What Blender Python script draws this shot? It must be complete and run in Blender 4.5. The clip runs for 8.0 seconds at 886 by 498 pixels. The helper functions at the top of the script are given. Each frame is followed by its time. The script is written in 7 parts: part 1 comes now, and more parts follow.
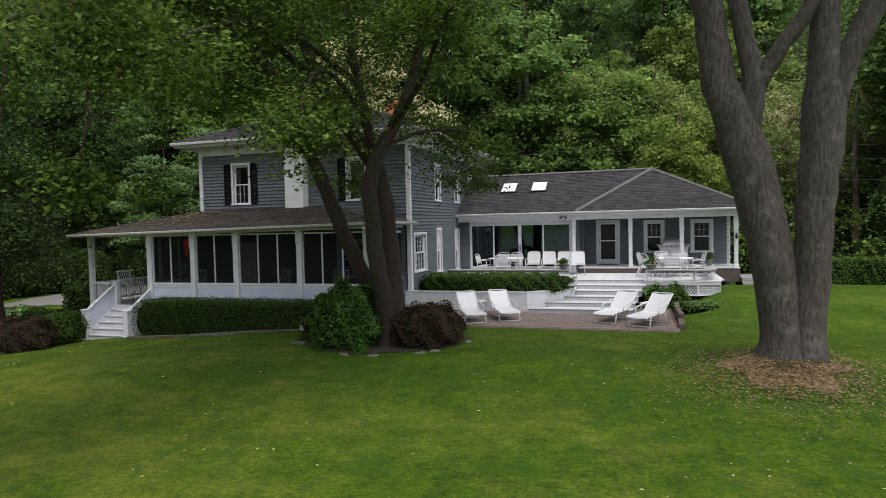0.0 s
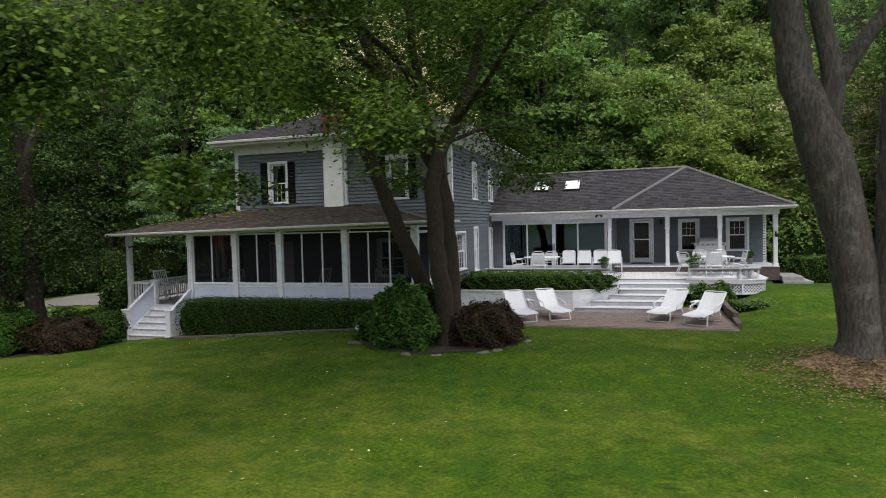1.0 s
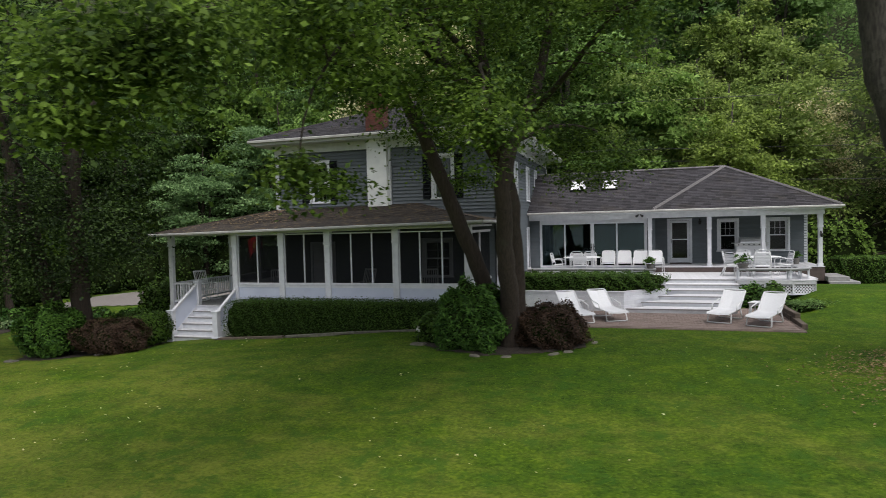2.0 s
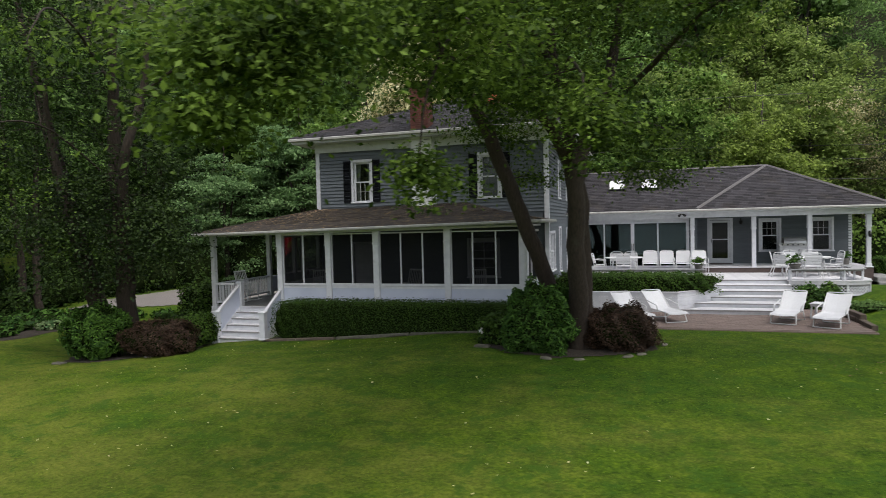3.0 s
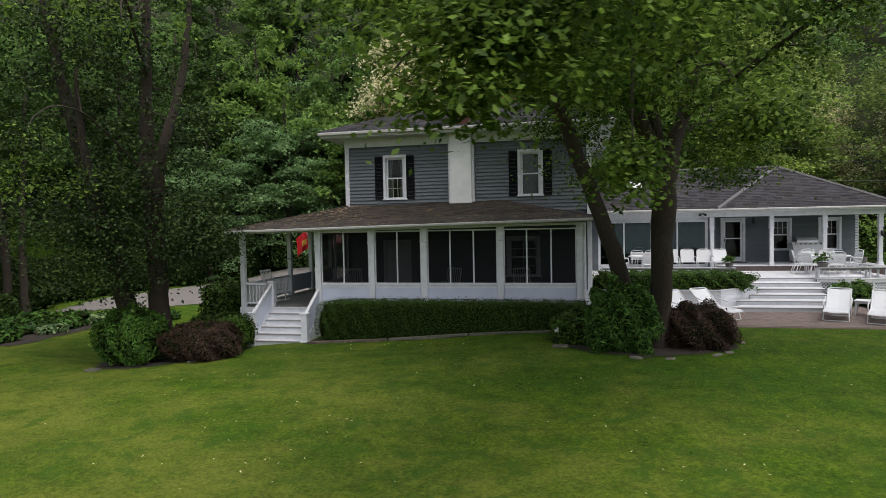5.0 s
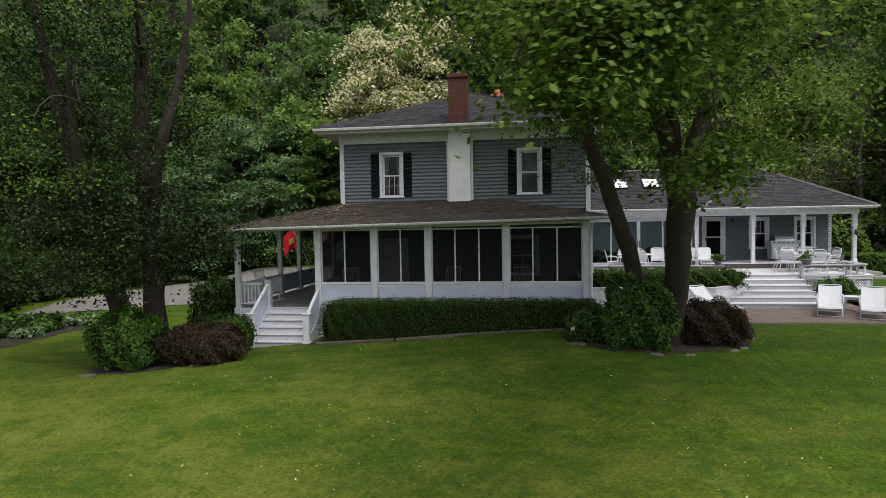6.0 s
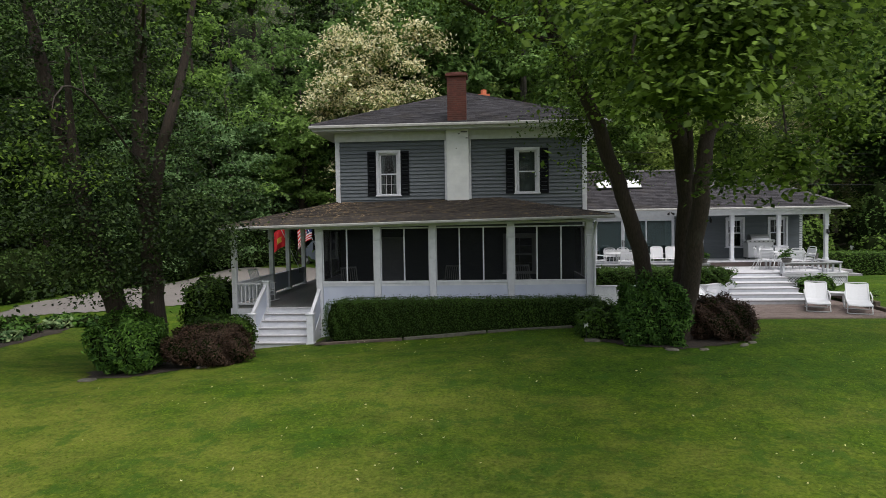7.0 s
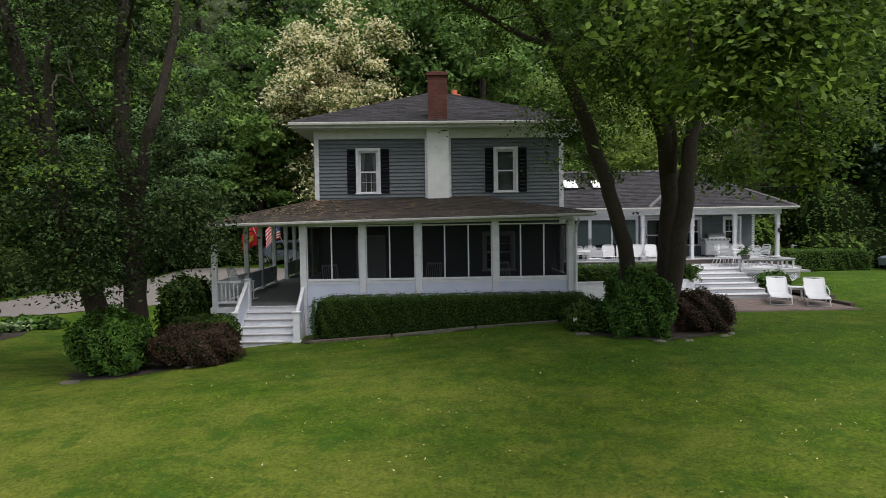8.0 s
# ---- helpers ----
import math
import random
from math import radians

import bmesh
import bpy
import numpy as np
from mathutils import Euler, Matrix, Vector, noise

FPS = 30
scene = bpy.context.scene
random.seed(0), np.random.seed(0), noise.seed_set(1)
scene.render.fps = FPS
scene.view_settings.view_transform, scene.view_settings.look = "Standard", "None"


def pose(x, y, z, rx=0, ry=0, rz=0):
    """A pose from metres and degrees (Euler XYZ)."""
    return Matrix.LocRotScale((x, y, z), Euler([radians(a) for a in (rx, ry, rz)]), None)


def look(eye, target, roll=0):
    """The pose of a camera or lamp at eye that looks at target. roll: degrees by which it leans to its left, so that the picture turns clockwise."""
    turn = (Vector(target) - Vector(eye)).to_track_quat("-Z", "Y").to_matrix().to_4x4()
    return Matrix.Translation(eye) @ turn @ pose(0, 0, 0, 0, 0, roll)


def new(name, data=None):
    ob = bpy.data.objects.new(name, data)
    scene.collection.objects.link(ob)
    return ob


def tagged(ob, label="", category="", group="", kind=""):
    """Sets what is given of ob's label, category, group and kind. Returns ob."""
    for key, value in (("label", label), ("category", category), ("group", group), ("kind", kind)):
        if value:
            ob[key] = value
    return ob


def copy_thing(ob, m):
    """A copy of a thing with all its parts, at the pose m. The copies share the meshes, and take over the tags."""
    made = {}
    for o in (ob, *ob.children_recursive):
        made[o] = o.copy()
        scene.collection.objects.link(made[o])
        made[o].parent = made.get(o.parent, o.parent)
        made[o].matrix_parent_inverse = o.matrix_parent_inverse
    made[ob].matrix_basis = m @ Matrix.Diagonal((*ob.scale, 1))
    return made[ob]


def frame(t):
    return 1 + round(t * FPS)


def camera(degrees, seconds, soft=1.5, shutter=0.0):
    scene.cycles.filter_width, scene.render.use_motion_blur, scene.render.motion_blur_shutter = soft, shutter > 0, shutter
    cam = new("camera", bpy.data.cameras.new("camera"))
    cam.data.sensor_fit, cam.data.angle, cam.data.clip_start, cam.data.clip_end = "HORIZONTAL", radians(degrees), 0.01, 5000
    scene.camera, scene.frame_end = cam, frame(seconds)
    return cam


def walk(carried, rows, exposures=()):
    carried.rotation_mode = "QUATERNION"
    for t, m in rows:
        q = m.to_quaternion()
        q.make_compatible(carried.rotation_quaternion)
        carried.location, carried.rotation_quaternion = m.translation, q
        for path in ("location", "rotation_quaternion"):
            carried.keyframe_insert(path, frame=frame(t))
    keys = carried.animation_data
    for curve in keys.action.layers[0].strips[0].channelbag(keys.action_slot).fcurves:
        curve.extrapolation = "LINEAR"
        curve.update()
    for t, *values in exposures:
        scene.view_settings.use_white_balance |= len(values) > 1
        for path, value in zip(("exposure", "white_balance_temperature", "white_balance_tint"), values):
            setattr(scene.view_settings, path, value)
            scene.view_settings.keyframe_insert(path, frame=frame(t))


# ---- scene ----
cam = camera(70.8, 8.0, 0.5, 0.55)
PATH = [
    (0, (0.07, 0.15, 4.045), (-0.527, 2.057, 3.968), -1.3),
    (0.5, (-0.698, 0.005, 4.057), (-1.291, 1.913, 3.979), -1.3),
    (1, (-1.478, -0.158, 4.043), (-2.071, 1.751, 3.965), -1.4),
    (1.5, (-2.316, -0.318, 4.059), (-2.907, 1.591, 3.981), -1.4),
    (3, (-4.823, -0.587, 4.085), (-5.417, 1.321, 4.009), -1.4),
    (3.5, (-5.684, -0.661, 4.088), (-6.266, 1.251, 4.013), -1.3),
    (4, (-6.503, -0.753, 4.09), (-7.047, 1.17, 4.014), -1.3),
    (4.5, (-7.333, -0.875, 4.102), (-7.823, 1.062, 4.023), -1.2),
    (6, (-9.8, -1.043, 4.119), (-10.079, 0.936, 4.03), -1.0),
    (6.5, (-10.591, -1.093, 4.097), (-10.794, 0.895, 4.008), -0.9),
    (7, (-11.395, -1.173, 4.065), (-11.525, 0.821, 3.977), -0.9),
    (7.5, (-12.065, -1.27, 4.019), (-12.107, 0.727, 3.932), -0.8),
    (8, (-12.698, -1.382, 3.972), (-12.648, 0.615, 3.885), -0.8),
]
walk(cam, [(t, look(eye, target, roll)) for t, eye, target, roll in PATH])

# ---- light ----
world = bpy.data.worlds.new("overcast_sky")
scene.world = world
world.use_nodes = True
wn = world.node_tree.nodes
sky = wn.new("ShaderNodeTexSky")
sky.sky_type = "NISHITA"
sky.sun_disc = False
sky.sun_elevation = radians(64)
sky.sun_rotation = radians(135)
sky.air_density, sky.dust_density, sky.ozone_density = 1.0, 4.0, 1.0
hue = wn.new("ShaderNodeHueSaturation")
hue.inputs["Saturation"].default_value = 0.35
world.node_tree.links.new(sky.outputs[0], hue.inputs["Color"])
world.node_tree.links.new(hue.outputs[0], wn["Background"].inputs[0])
wn["Background"].inputs[1].default_value = 0.17

sun = new("sun", bpy.data.lights.new("sun", "SUN"))
sun.data.energy, sun.data.angle, sun.data.color = 1.2, radians(50), (1.0, 0.96, 0.9)
sun.matrix_world = look((7, -7, 21), (0, 0, 0))
scene.view_settings.exposure = 0.45

# ---- building kit ----
rng = np.random.default_rng(7)


class Build:
    """Collects vertices and faces of one mesh; m maps what is added into place."""

    def __init__(self, m=None):
        self.v, self.f, self.m = [], [], m or Matrix()

    def add(self, verts, faces):
        k, flip = len(self.v), self.m.to_3x3().determinant() < 0
        self.v += [tuple(self.m @ Vector(p)) for p in verts]
        self.f += [tuple(k + i for i in (reversed(f) if flip else f)) for f in faces]
        return self

    def box(self, x0, y0, z0, x1, y1, z1, ch=0.0):
        x0, x1, y0, y1, z0, z1 = min(x0, x1), max(x0, x1), min(y0, y1), max(y0, y1), min(z0, z1), max(z0, z1)
        ch = min(ch, 0.45 * min(x1 - x0, y1 - y0, z1 - z0))
        if ch <= 0:
            return self.add([(x0, y0, z0), (x1, y0, z0), (x1, y1, z0), (x0, y1, z0), (x0, y0, z1), (x1, y0, z1), (x1, y1, z1), (x0, y1, z1)],
                            [(3, 2, 1, 0), (4, 5, 6, 7), (0, 1, 5, 4), (1, 2, 6, 5), (2, 3, 7, 6), (3, 0, 4, 7)])
        ring = lambda c, z: [(x0 + c, y0, z), (x1 - c, y0, z), (x1, y0 + c, z), (x1, y1 - c, z), (x1 - c, y1, z), (x0 + c, y1, z), (x0, y1 - c, z), (x0, y0 + c, z)]
        low = [(x0 + ch, y0 + ch, z0), (x1 - ch, y0 + ch, z0), (x1 - ch, y1 - ch, z0), (x0 + ch, y1 - ch, z0)]
        top = [(a, b, z1) for a, b, _ in low]
        f = [(3, 2, 1, 0), (20, 21, 22, 23)]
        for i in range(8):
            j = (i + 1) % 8
            f.append((4 + i, 4 + j, 12 + j, 12 + i))
        for s in range(4):
            a, b, c = 2 * s, 2 * s + 1, (2 * s + 2) % 8
            n = (s + 1) % 4
            f += [(s, n, 4 + b, 4 + a), (n, 4 + c, 4 + b), (12 + a, 12 + b, 20 + n, 20 + s), (12 + b, 12 + c, 20 + n)]
        return self.add(low + ring(ch, z0 + ch) + ring(ch, z1 - ch) + top, f)

    def tube(self, pts, radii, sides=8, cap=True, wob=0.0, seed=0, ridge=0.0):
        pts = [Vector(p) for p in pts]
        if not hasattr(radii, "__len__"):
            radii = [radii] * len(pts)
        r0 = random.Random(seed)
        d0 = (pts[1] - pts[0]).normalized()
        side = d0.cross(Vector((0, 0, 1)))
        if side.length < 0.1:
            side = d0.cross(Vector((0, 1, 0)))
        side.normalize()
        v, f = [], []
        for i, p in enumerate(pts):
            d = ((pts[min(i + 1, len(pts) - 1)] - pts[i]).normalized() + (pts[i] - pts[max(i - 1, 0)]).normalized())
            d = d.normalized() if d.length > 1e-6 else d0
            side = (side - d * side.dot(d)).normalized()
            up = d.cross(side)
            for k in range(sides):
                a = 2 * math.pi * k / sides
                r = radii[i] * (1 + wob * (r0.random() - 0.5) + ridge * (math.sin(7 * a + 0.25 * i + seed) + 0.6 * math.sin(13 * a - 0.17 * i)))
                v.append(p + (side * math.cos(a) + up * math.sin(a)) * r)
        for i in range(len(pts) - 1):
            for k in range(sides):
                a, b = i * sides + k, i * sides + (k + 1) % sides
                f.append((a, a + sides, b + sides, b))
        if cap:
            f += [tuple(range(sides)), tuple(reversed(range((len(pts) - 1) * sides, len(pts) * sides)))]
        return self.add(v, f)

    def prism(self, outline, z0, z1):
        n = len(outline)
        v = [(x, y, z0) for x, y in outline] + [(x, y, z1) for x, y in outline]
        f = [tuple(reversed(range(n))), tuple(range(n, 2 * n))] + [(i, (i + 1) % n, n + (i + 1) % n, n + i) for i in range(n)]
        return self.add(v, f)

    def slab(self, quad, thick):
        """A plate whose top is the given polygon."""
        q = [Vector(p) for p in quad]
        nrm = (q[1] - q[0]).cross(q[2] - q[0]).normalized()
        if nrm.z < 0:
            q.reverse()
            nrm = -nrm
        n = len(q)
        return self.add([p - nrm * thick for p in q] + q, [tuple(reversed(range(n))), tuple(range(n, 2 * n))] + [(i, (i + 1) % n, n + (i + 1) % n, n + i) for i in range(n)])

    def sweep(self, path, off0, off1, z0, z1):
        """A strip of rectangular section along a plan path, from off0 to off1 to its left."""
        p = [Vector((a, b)) for a, b in path]
        v, f = [], []
        for i, q in enumerate(p):
            d = (p[min(i + 1, len(p) - 1)] - p[max(i - 1, 0)]).normalized()
            n = Vector((-d.y, d.x))
            a, b = q + n * off0, q + n * off1
            v += [(a.x, a.y, z0), (b.x, b.y, z0), (b.x, b.y, z1), (a.x, a.y, z1)]
        for i in range(len(p) - 1):
            for k in range(4):
                a, b = 4 * i + k, 4 * i + (k + 1) % 4
                f.append((a, a + 4, b + 4, b))
        f += [(0, 1, 2, 3), tuple(4 * (len(p) - 1) + k for k in (3, 2, 1, 0))]
        return self.add(v, f)

    def mesh(self, name):
        me = bpy.data.meshes.new(name)
        me.from_pydata(self.v, [], self.f)
        me.update()
        return me


ORIGIN = {}


def thing(name, label, category, at=(0, 0, 0), turn=0, group="", kind="", local=False):
    """An Empty at the base of a thing. Its parts are given in world places unless local."""
    ob = new(name)
    ob.matrix_basis = pose(at[0], at[1], at[2], 0, 0, turn)
    ob.empty_display_size = 0.2
    ORIGIN[ob.name] = Vector((0, 0, 0)) if local else Vector(at)
    return tagged(ob, label, category, group, kind)


def part(name, b, material, parent=None, label="", smooth=False, kind=""):
    me = b if isinstance(b, bpy.types.Mesh) else b.mesh(name)
    if parent is not None and ORIGIN[parent.name].length > 0:
        me.transform(Matrix.Translation(-ORIGIN[parent.name]))
    me.materials.append(material)
    if smooth:
        me.polygons.foreach_set("use_smooth", [True] * len(me.polygons))
    ob = new(name, me)
    if parent is not None:
        ob.parent = parent
        ORIGIN[ob.name] = ORIGIN[parent.name]
    return tagged(ob, label, kind=kind)


def piece(name, me, parent, m):
    """One of many alike pieces on shared mesh data, at the world pose m."""
    ob = new(name, me)
    ob.parent = parent
    ob.matrix_basis = Matrix.Translation(-ORIGIN[parent.name]) @ m
    return ob


def block(sx, sy, sz, material, ch=0.004):
    me = Build().box(-sx / 2, -sy / 2, -sz / 2, sx / 2, sy / 2, sz / 2, ch).mesh("block")
    me.materials.append(material)
    return me


def raw_mesh(name, verts, faces):
    """A mesh from arrays of vertices and of faces with equally many corners."""
    me = bpy.data.meshes.new(name)
    n, k = faces.shape
    me.vertices.add(len(verts)), me.loops.add(n * k), me.polygons.add(n)
    me.vertices.foreach_set("co", verts.astype(np.float32).ravel())
    me.loops.foreach_set("vertex_index", faces.astype(np.int32).ravel())
    me.polygons.foreach_set("loop_start", np.arange(0, n * k, k, dtype=np.int32))
    me.update(calc_edges=True)
    return me


# ---- materials ----
def nodes_of(name):
    m = bpy.data.materials.new(name)
    m.use_nodes = True
    return m, m.node_tree.nodes, m.node_tree.links, m.node_tree.nodes["Principled BSDF"]


def ramp_of(n, l, source, stops):
    r = n.new("ShaderNodeValToRGB")
    while len(r.color_ramp.elements) < len(stops):
        r.color_ramp.elements.new(0.5)
    for e, (p, c) in zip(r.color_ramp.elements, stops):
        e.position, e.color = p, (*c, 1)
    l.new(source, r.inputs[0])
    return r.outputs[0]


def noise_of(n, l, scale, detail=4, stretch=(1, 1, 1), rough=0.55):
    g, mp, t = n.new("ShaderNodeNewGeometry"), n.new("ShaderNodeMapping"), n.new("ShaderNodeTexNoise")
    mp.inputs["Scale"].default_value = stretch
    t.inputs["Scale"].default_value, t.inputs["Detail"].default_value, t.inputs["Roughness"].default_value = scale, detail, rough
    l.new(g.outputs["Position"], mp.inputs[0])
    l.new(mp.outputs[0], t.inputs["Vector"])
    return t.outputs[0]


def mix_of(n, l, fac, a, b, kind="MIX"):
    x = n.new("ShaderNodeMix")
    x.data_type, x.blend_type = "RGBA", kind
    for sock, val in ((x.inputs[0], fac), (x.inputs[6], a), (x.inputs[7], b)):
        if isinstance(val, bpy.types.NodeSocket):
            l.new(val, sock)
        elif isinstance(val, tuple):
            sock.default_value = (*val, 1)
        else:
            sock.default_value = val
    return x.outputs[2]


def surface(name, dark, light, scale=6.0, rough=0.6, bump=0.15, bump_scale=60.0, stretch=(1, 1, 1), stain=None, stain_at=(0.55, 0.75), stain_scale=1.3, vary=0.0, metal=0.0, island=False):
    """Two tones by a fine and a coarse noise, stains of a third, relief, and a shift from piece to piece."""
    m, n, l, p = nodes_of(name)
    col = ramp_of(n, l, noise_of(n, l, scale, 6, stretch), [(0.3, dark), (0.7, light)])
    if stain:
        f = ramp_of(n, l, noise_of(n, l, stain_scale, 5, rough=0.7), [(stain_at[0], (0, 0, 0)), (stain_at[1], (1, 1, 1))])
        col = mix_of(n, l, f, col, stain)
    if vary:
        if island:
            rnd = n.new("ShaderNodeNewGeometry").outputs["Random Per Island"]
        else:
            rnd = n.new("ShaderNodeObjectInfo").outputs["Random"]
        v = ramp_of(n, l, rnd, [(0.0, (1 - vary,) * 3), (1.0, (1 + vary,) * 3)])
        col = mix_of(n, l, 1.0, col, v, "MULTIPLY")
    l.new(col, p.inputs["Base Color"])
    p.inputs["Roughness"].default_value, p.inputs["Metallic"].default_value = rough, metal
    if bump:
        b = n.new("ShaderNodeBump")
        b.inputs["Strength"].default_value, b.inputs["Distance"].default_value = bump, 0.02
        l.new(noise_of(n, l, bump_scale, 5, stretch), b.inputs["Height"])
        l.new(b.outputs[0], p.inputs["Normal"])
    return m


def leaf_material(name, dark, light, glow=0.3, per_tree=0.25, patch=0.5):
    """Leaves: tone by leaf, by clump and by plant, partly letting light through."""
    m, n, l, p = nodes_of(name)
    rnd = n.new("ShaderNodeNewGeometry").outputs["Random Per Island"]
    col = ramp_of(n, l, rnd, [(0.0, dark), (0.75, light), (1.0, tuple(min(1, 1.35 * c) for c in light))])
    col = mix_of(n, l, ramp_of(n, l, noise_of(n, l, 0.75, 4), [(0.38, (0.0,) * 3), (0.64, (patch,) * 3)]), col, dark)
    if per_tree:
        obr = n.new("ShaderNodeObjectInfo").outputs["Random"]
        tint = ramp_of(n, l, obr, [(0.0, (1 - 0.7 * per_tree, 1 - 0.6 * per_tree, 1 - per_tree * 0.4)), (0.5, (1, 1, 1)), (1.0, (1 + 1.3 * per_tree, 1 + per_tree, 1 - per_tree * 0.5))])
        col = mix_of(n, l, 1.0, col, tint, "MULTIPLY")
    l.new(col, p.inputs["Base Color"])
    p.inputs["Roughness"].default_value = 0.55
    p.inputs["Specular IOR Level"].default_value = 0.15
    t, mx = n.new("ShaderNodeBsdfTranslucent"), n.new("ShaderNodeMixShader")
    l.new(col, t.inputs[0])
    mx.inputs[0].default_value = glow
    l.new(p.outputs[0], mx.inputs[1]), l.new(t.outputs[0], mx.inputs[2])
    l.new(mx.outputs[0], n["Material Output"].inputs[0])
    return m


def glass_material(name, tint, see=0.35, rough=0.03, coat=(1, 1, 1)):
    """A pane: clear and mirroring by Fresnel."""
    m, n, l, p = nodes_of(name)
    tr, gl, mx, fr = n.new("ShaderNodeBsdfTransparent"), n.new("ShaderNodeBsdfGlossy"), n.new("ShaderNodeMixShader"), n.new("ShaderNodeFresnel")
    tr.inputs[0].default_value = (*tint, 1)
    gl.inputs["Roughness"].default_value = rough
    gl.inputs[0].default_value = (*coat, 1)
    add = n.new("ShaderNodeMath")
    add.operation, add.inputs[1].default_value = "ADD", see
    fr.inputs[0].default_value = 1.3
    l.new(fr.outputs[0], add.inputs[0])
    l.new(add.outputs[0], mx.inputs[0])
    l.new(tr.outputs[0], mx.inputs[1]), l.new(gl.outputs[0], mx.inputs[2])
    l.new(mx.outputs[0], n["Material Output"].inputs[0])
    return m


SIDING = surface("grey_blue_siding", (0.088, 0.104, 0.119), (0.112, 0.128, 0.143), 3.0, 0.6, 0.12, 40, (1, 1, 6), (0.135, 0.152, 0.175), (0.6, 0.9), 1.1, 0.08)
TRIM = surface("white_trim_paint", (0.56, 0.57, 0.62), (0.68, 0.69, 0.73), 5.0, 0.5, 0.08, 30, (1, 1, 1), (0.45, 0.46, 0.47), (0.62, 0.85), 2.2, 0.05)
PANEL = surface("pale_panel_paint", (0.50, 0.54, 0.66), (0.57, 0.61, 0.72), 2.0, 0.55, 0.08, 20, (1, 1, 1), (0.44, 0.46, 0.52), (0.6, 0.9), 1.4)
CHASE = surface("peeling_white_paint", (0.62, 0.63, 0.64), (0.74, 0.75, 0.75), 3.0, 0.6, 0.2, 25, (1, 1, 1), (0.28, 0.27, 0.25), (0.70, 0.74), 3.2)
SHUTTER = surface("black_shutter_paint", (0.006, 0.007, 0.009), (0.011, 0.012, 0.015), 8.0, 0.6, 0.1, 40)
SHUTTER.node_tree.nodes["Principled BSDF"].inputs["Specular IOR Level"].default_value = 0.08
SHINGLE = surface("charcoal_shingle", (0.014, 0.0128, 0.0155), (0.041, 0.0375, 0.044), 40.0, 0.95, 0.5, 160, (1, 1, 1), (0.036, 0.029, 0.022), (0.52, 0.8), 0.8, 0.55, 0.0, True)
SHINGLE_OLD = surface("brown_mossy_shingle", (0.016, 0.0122, 0.0096), (0.042, 0.031, 0.0235), 35.0, 0.95, 0.5, 140, (1, 1, 1), (0.110, 0.078, 0.030), (0.55, 0.68), 4.5, 0.5, 0.0, True)
SHINGLE_PIECE = surface("brown_shingle_piece", (0.016, 0.0122, 0.0096), (0.042, 0.031, 0.0235), 35.0, 0.95, 0.5, 140, (1, 1, 1), (0.110, 0.078, 0.030), (0.55, 0.68), 4.5, 0.5)
RIDGE = surface("weathered_ridge_cap", (0.10, 0.094, 0.098), (0.165, 0.155, 0.158), 25.0, 0.9, 0.3, 120)
BRICK_RED = surface("red_chimney_brick", (0.075, 0.020, 0.015), (0.13, 0.034, 0.023), 14.0, 0.85, 0.4, 90, (1, 1, 1), (0.06, 0.025, 0.02), (0.5, 0.8), 1.2, 0.25)
MORTAR = surface("old_mortar", (0.085, 0.040, 0.032), (0.125, 0.062, 0.050), 20.0, 0.95, 0.3, 90)
CLAY = surface("orange_clay_pot", (0.42, 0.11, 0.05), (0.55, 0.17, 0.08), 8.0, 0.8, 0.15, 40)
PAVER = surface("brown_patio_brick", (0.150, 0.112, 0.098), (0.215, 0.162, 0.142), 20.0, 0.9, 0.35, 90, (1, 1, 1), (0.12, 0.10, 0.085), (0.55, 0.8), 0.9, 0.14)
PAVER_MASS = surface("brown_patio_brick_mass", (0.150, 0.112, 0.098), (0.215, 0.162, 0.142), 20.0, 0.9, 0.35, 90, (1, 1, 1), (0.12, 0.10, 0.085), (0.55, 0.8), 0.9, 0.14, 0.0, True)
SAND = surface("joint_sand", (0.09, 0.075, 0.062), (0.13, 0.11, 0.09), 40.0, 1.0, 0.4, 200)
DECK = surface("pale_deck_paint", (0.50, 0.50, 0.53), (0.62, 0.62, 0.65), 9.0, 0.6, 0.2, 60, (1, 6, 1), (0.40, 0.39, 0.39), (0.55, 0.85), 1.6, 0.06)
# grey set dark so step nosings also draw the treads' shadow lines
STEP_EDGE = surface("worn_step_paint", (0.19, 0.187, 0.19), (0.28, 0.275, 0.28), 12.0, 0.6, 0.2, 70, (1, 1, 1), (0.25, 0.24, 0.23), (0.5, 0.8), 2.0, 0.06)
PORCH_FLOOR = surface("grey_porch_floor", (0.15, 0.15, 0.155), (0.21, 0.21, 0.21), 7.0, 0.5, 0.1, 50, (6, 1, 1), (0.11, 0.1, 0.1), (0.6, 0.85), 1.5, 0.07)
BROWN_PAINT = surface("brown_threshold_paint", (0.060, 0.042, 0.039), (0.090, 0.062, 0.056), 9.0, 0.6, 0.2, 60)
GUTTER = surface("weathered_gutter_paint", (0.30, 0.295, 0.28), (0.42, 0.415, 0.40), 6.0, 0.5, 0.1, 40, (1, 1, 1), (0.2, 0.18, 0.15), (0.58, 0.8), 2.0)
SOFFIT = surface("soffit_paint", (0.50, 0.52, 0.53), (0.6, 0.62, 0.62), 5.0, 0.6, 0.1, 40)
# the dimness of the unlit rooms is put into this colour
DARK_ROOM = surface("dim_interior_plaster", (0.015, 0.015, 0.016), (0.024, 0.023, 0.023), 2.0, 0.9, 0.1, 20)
CURTAIN = surface("pale_curtain", (0.14, 0.14, 0.145), (0.2, 0.2, 0.2), 6.0, 0.9, 0.3, 12, (6, 6, 0.3))
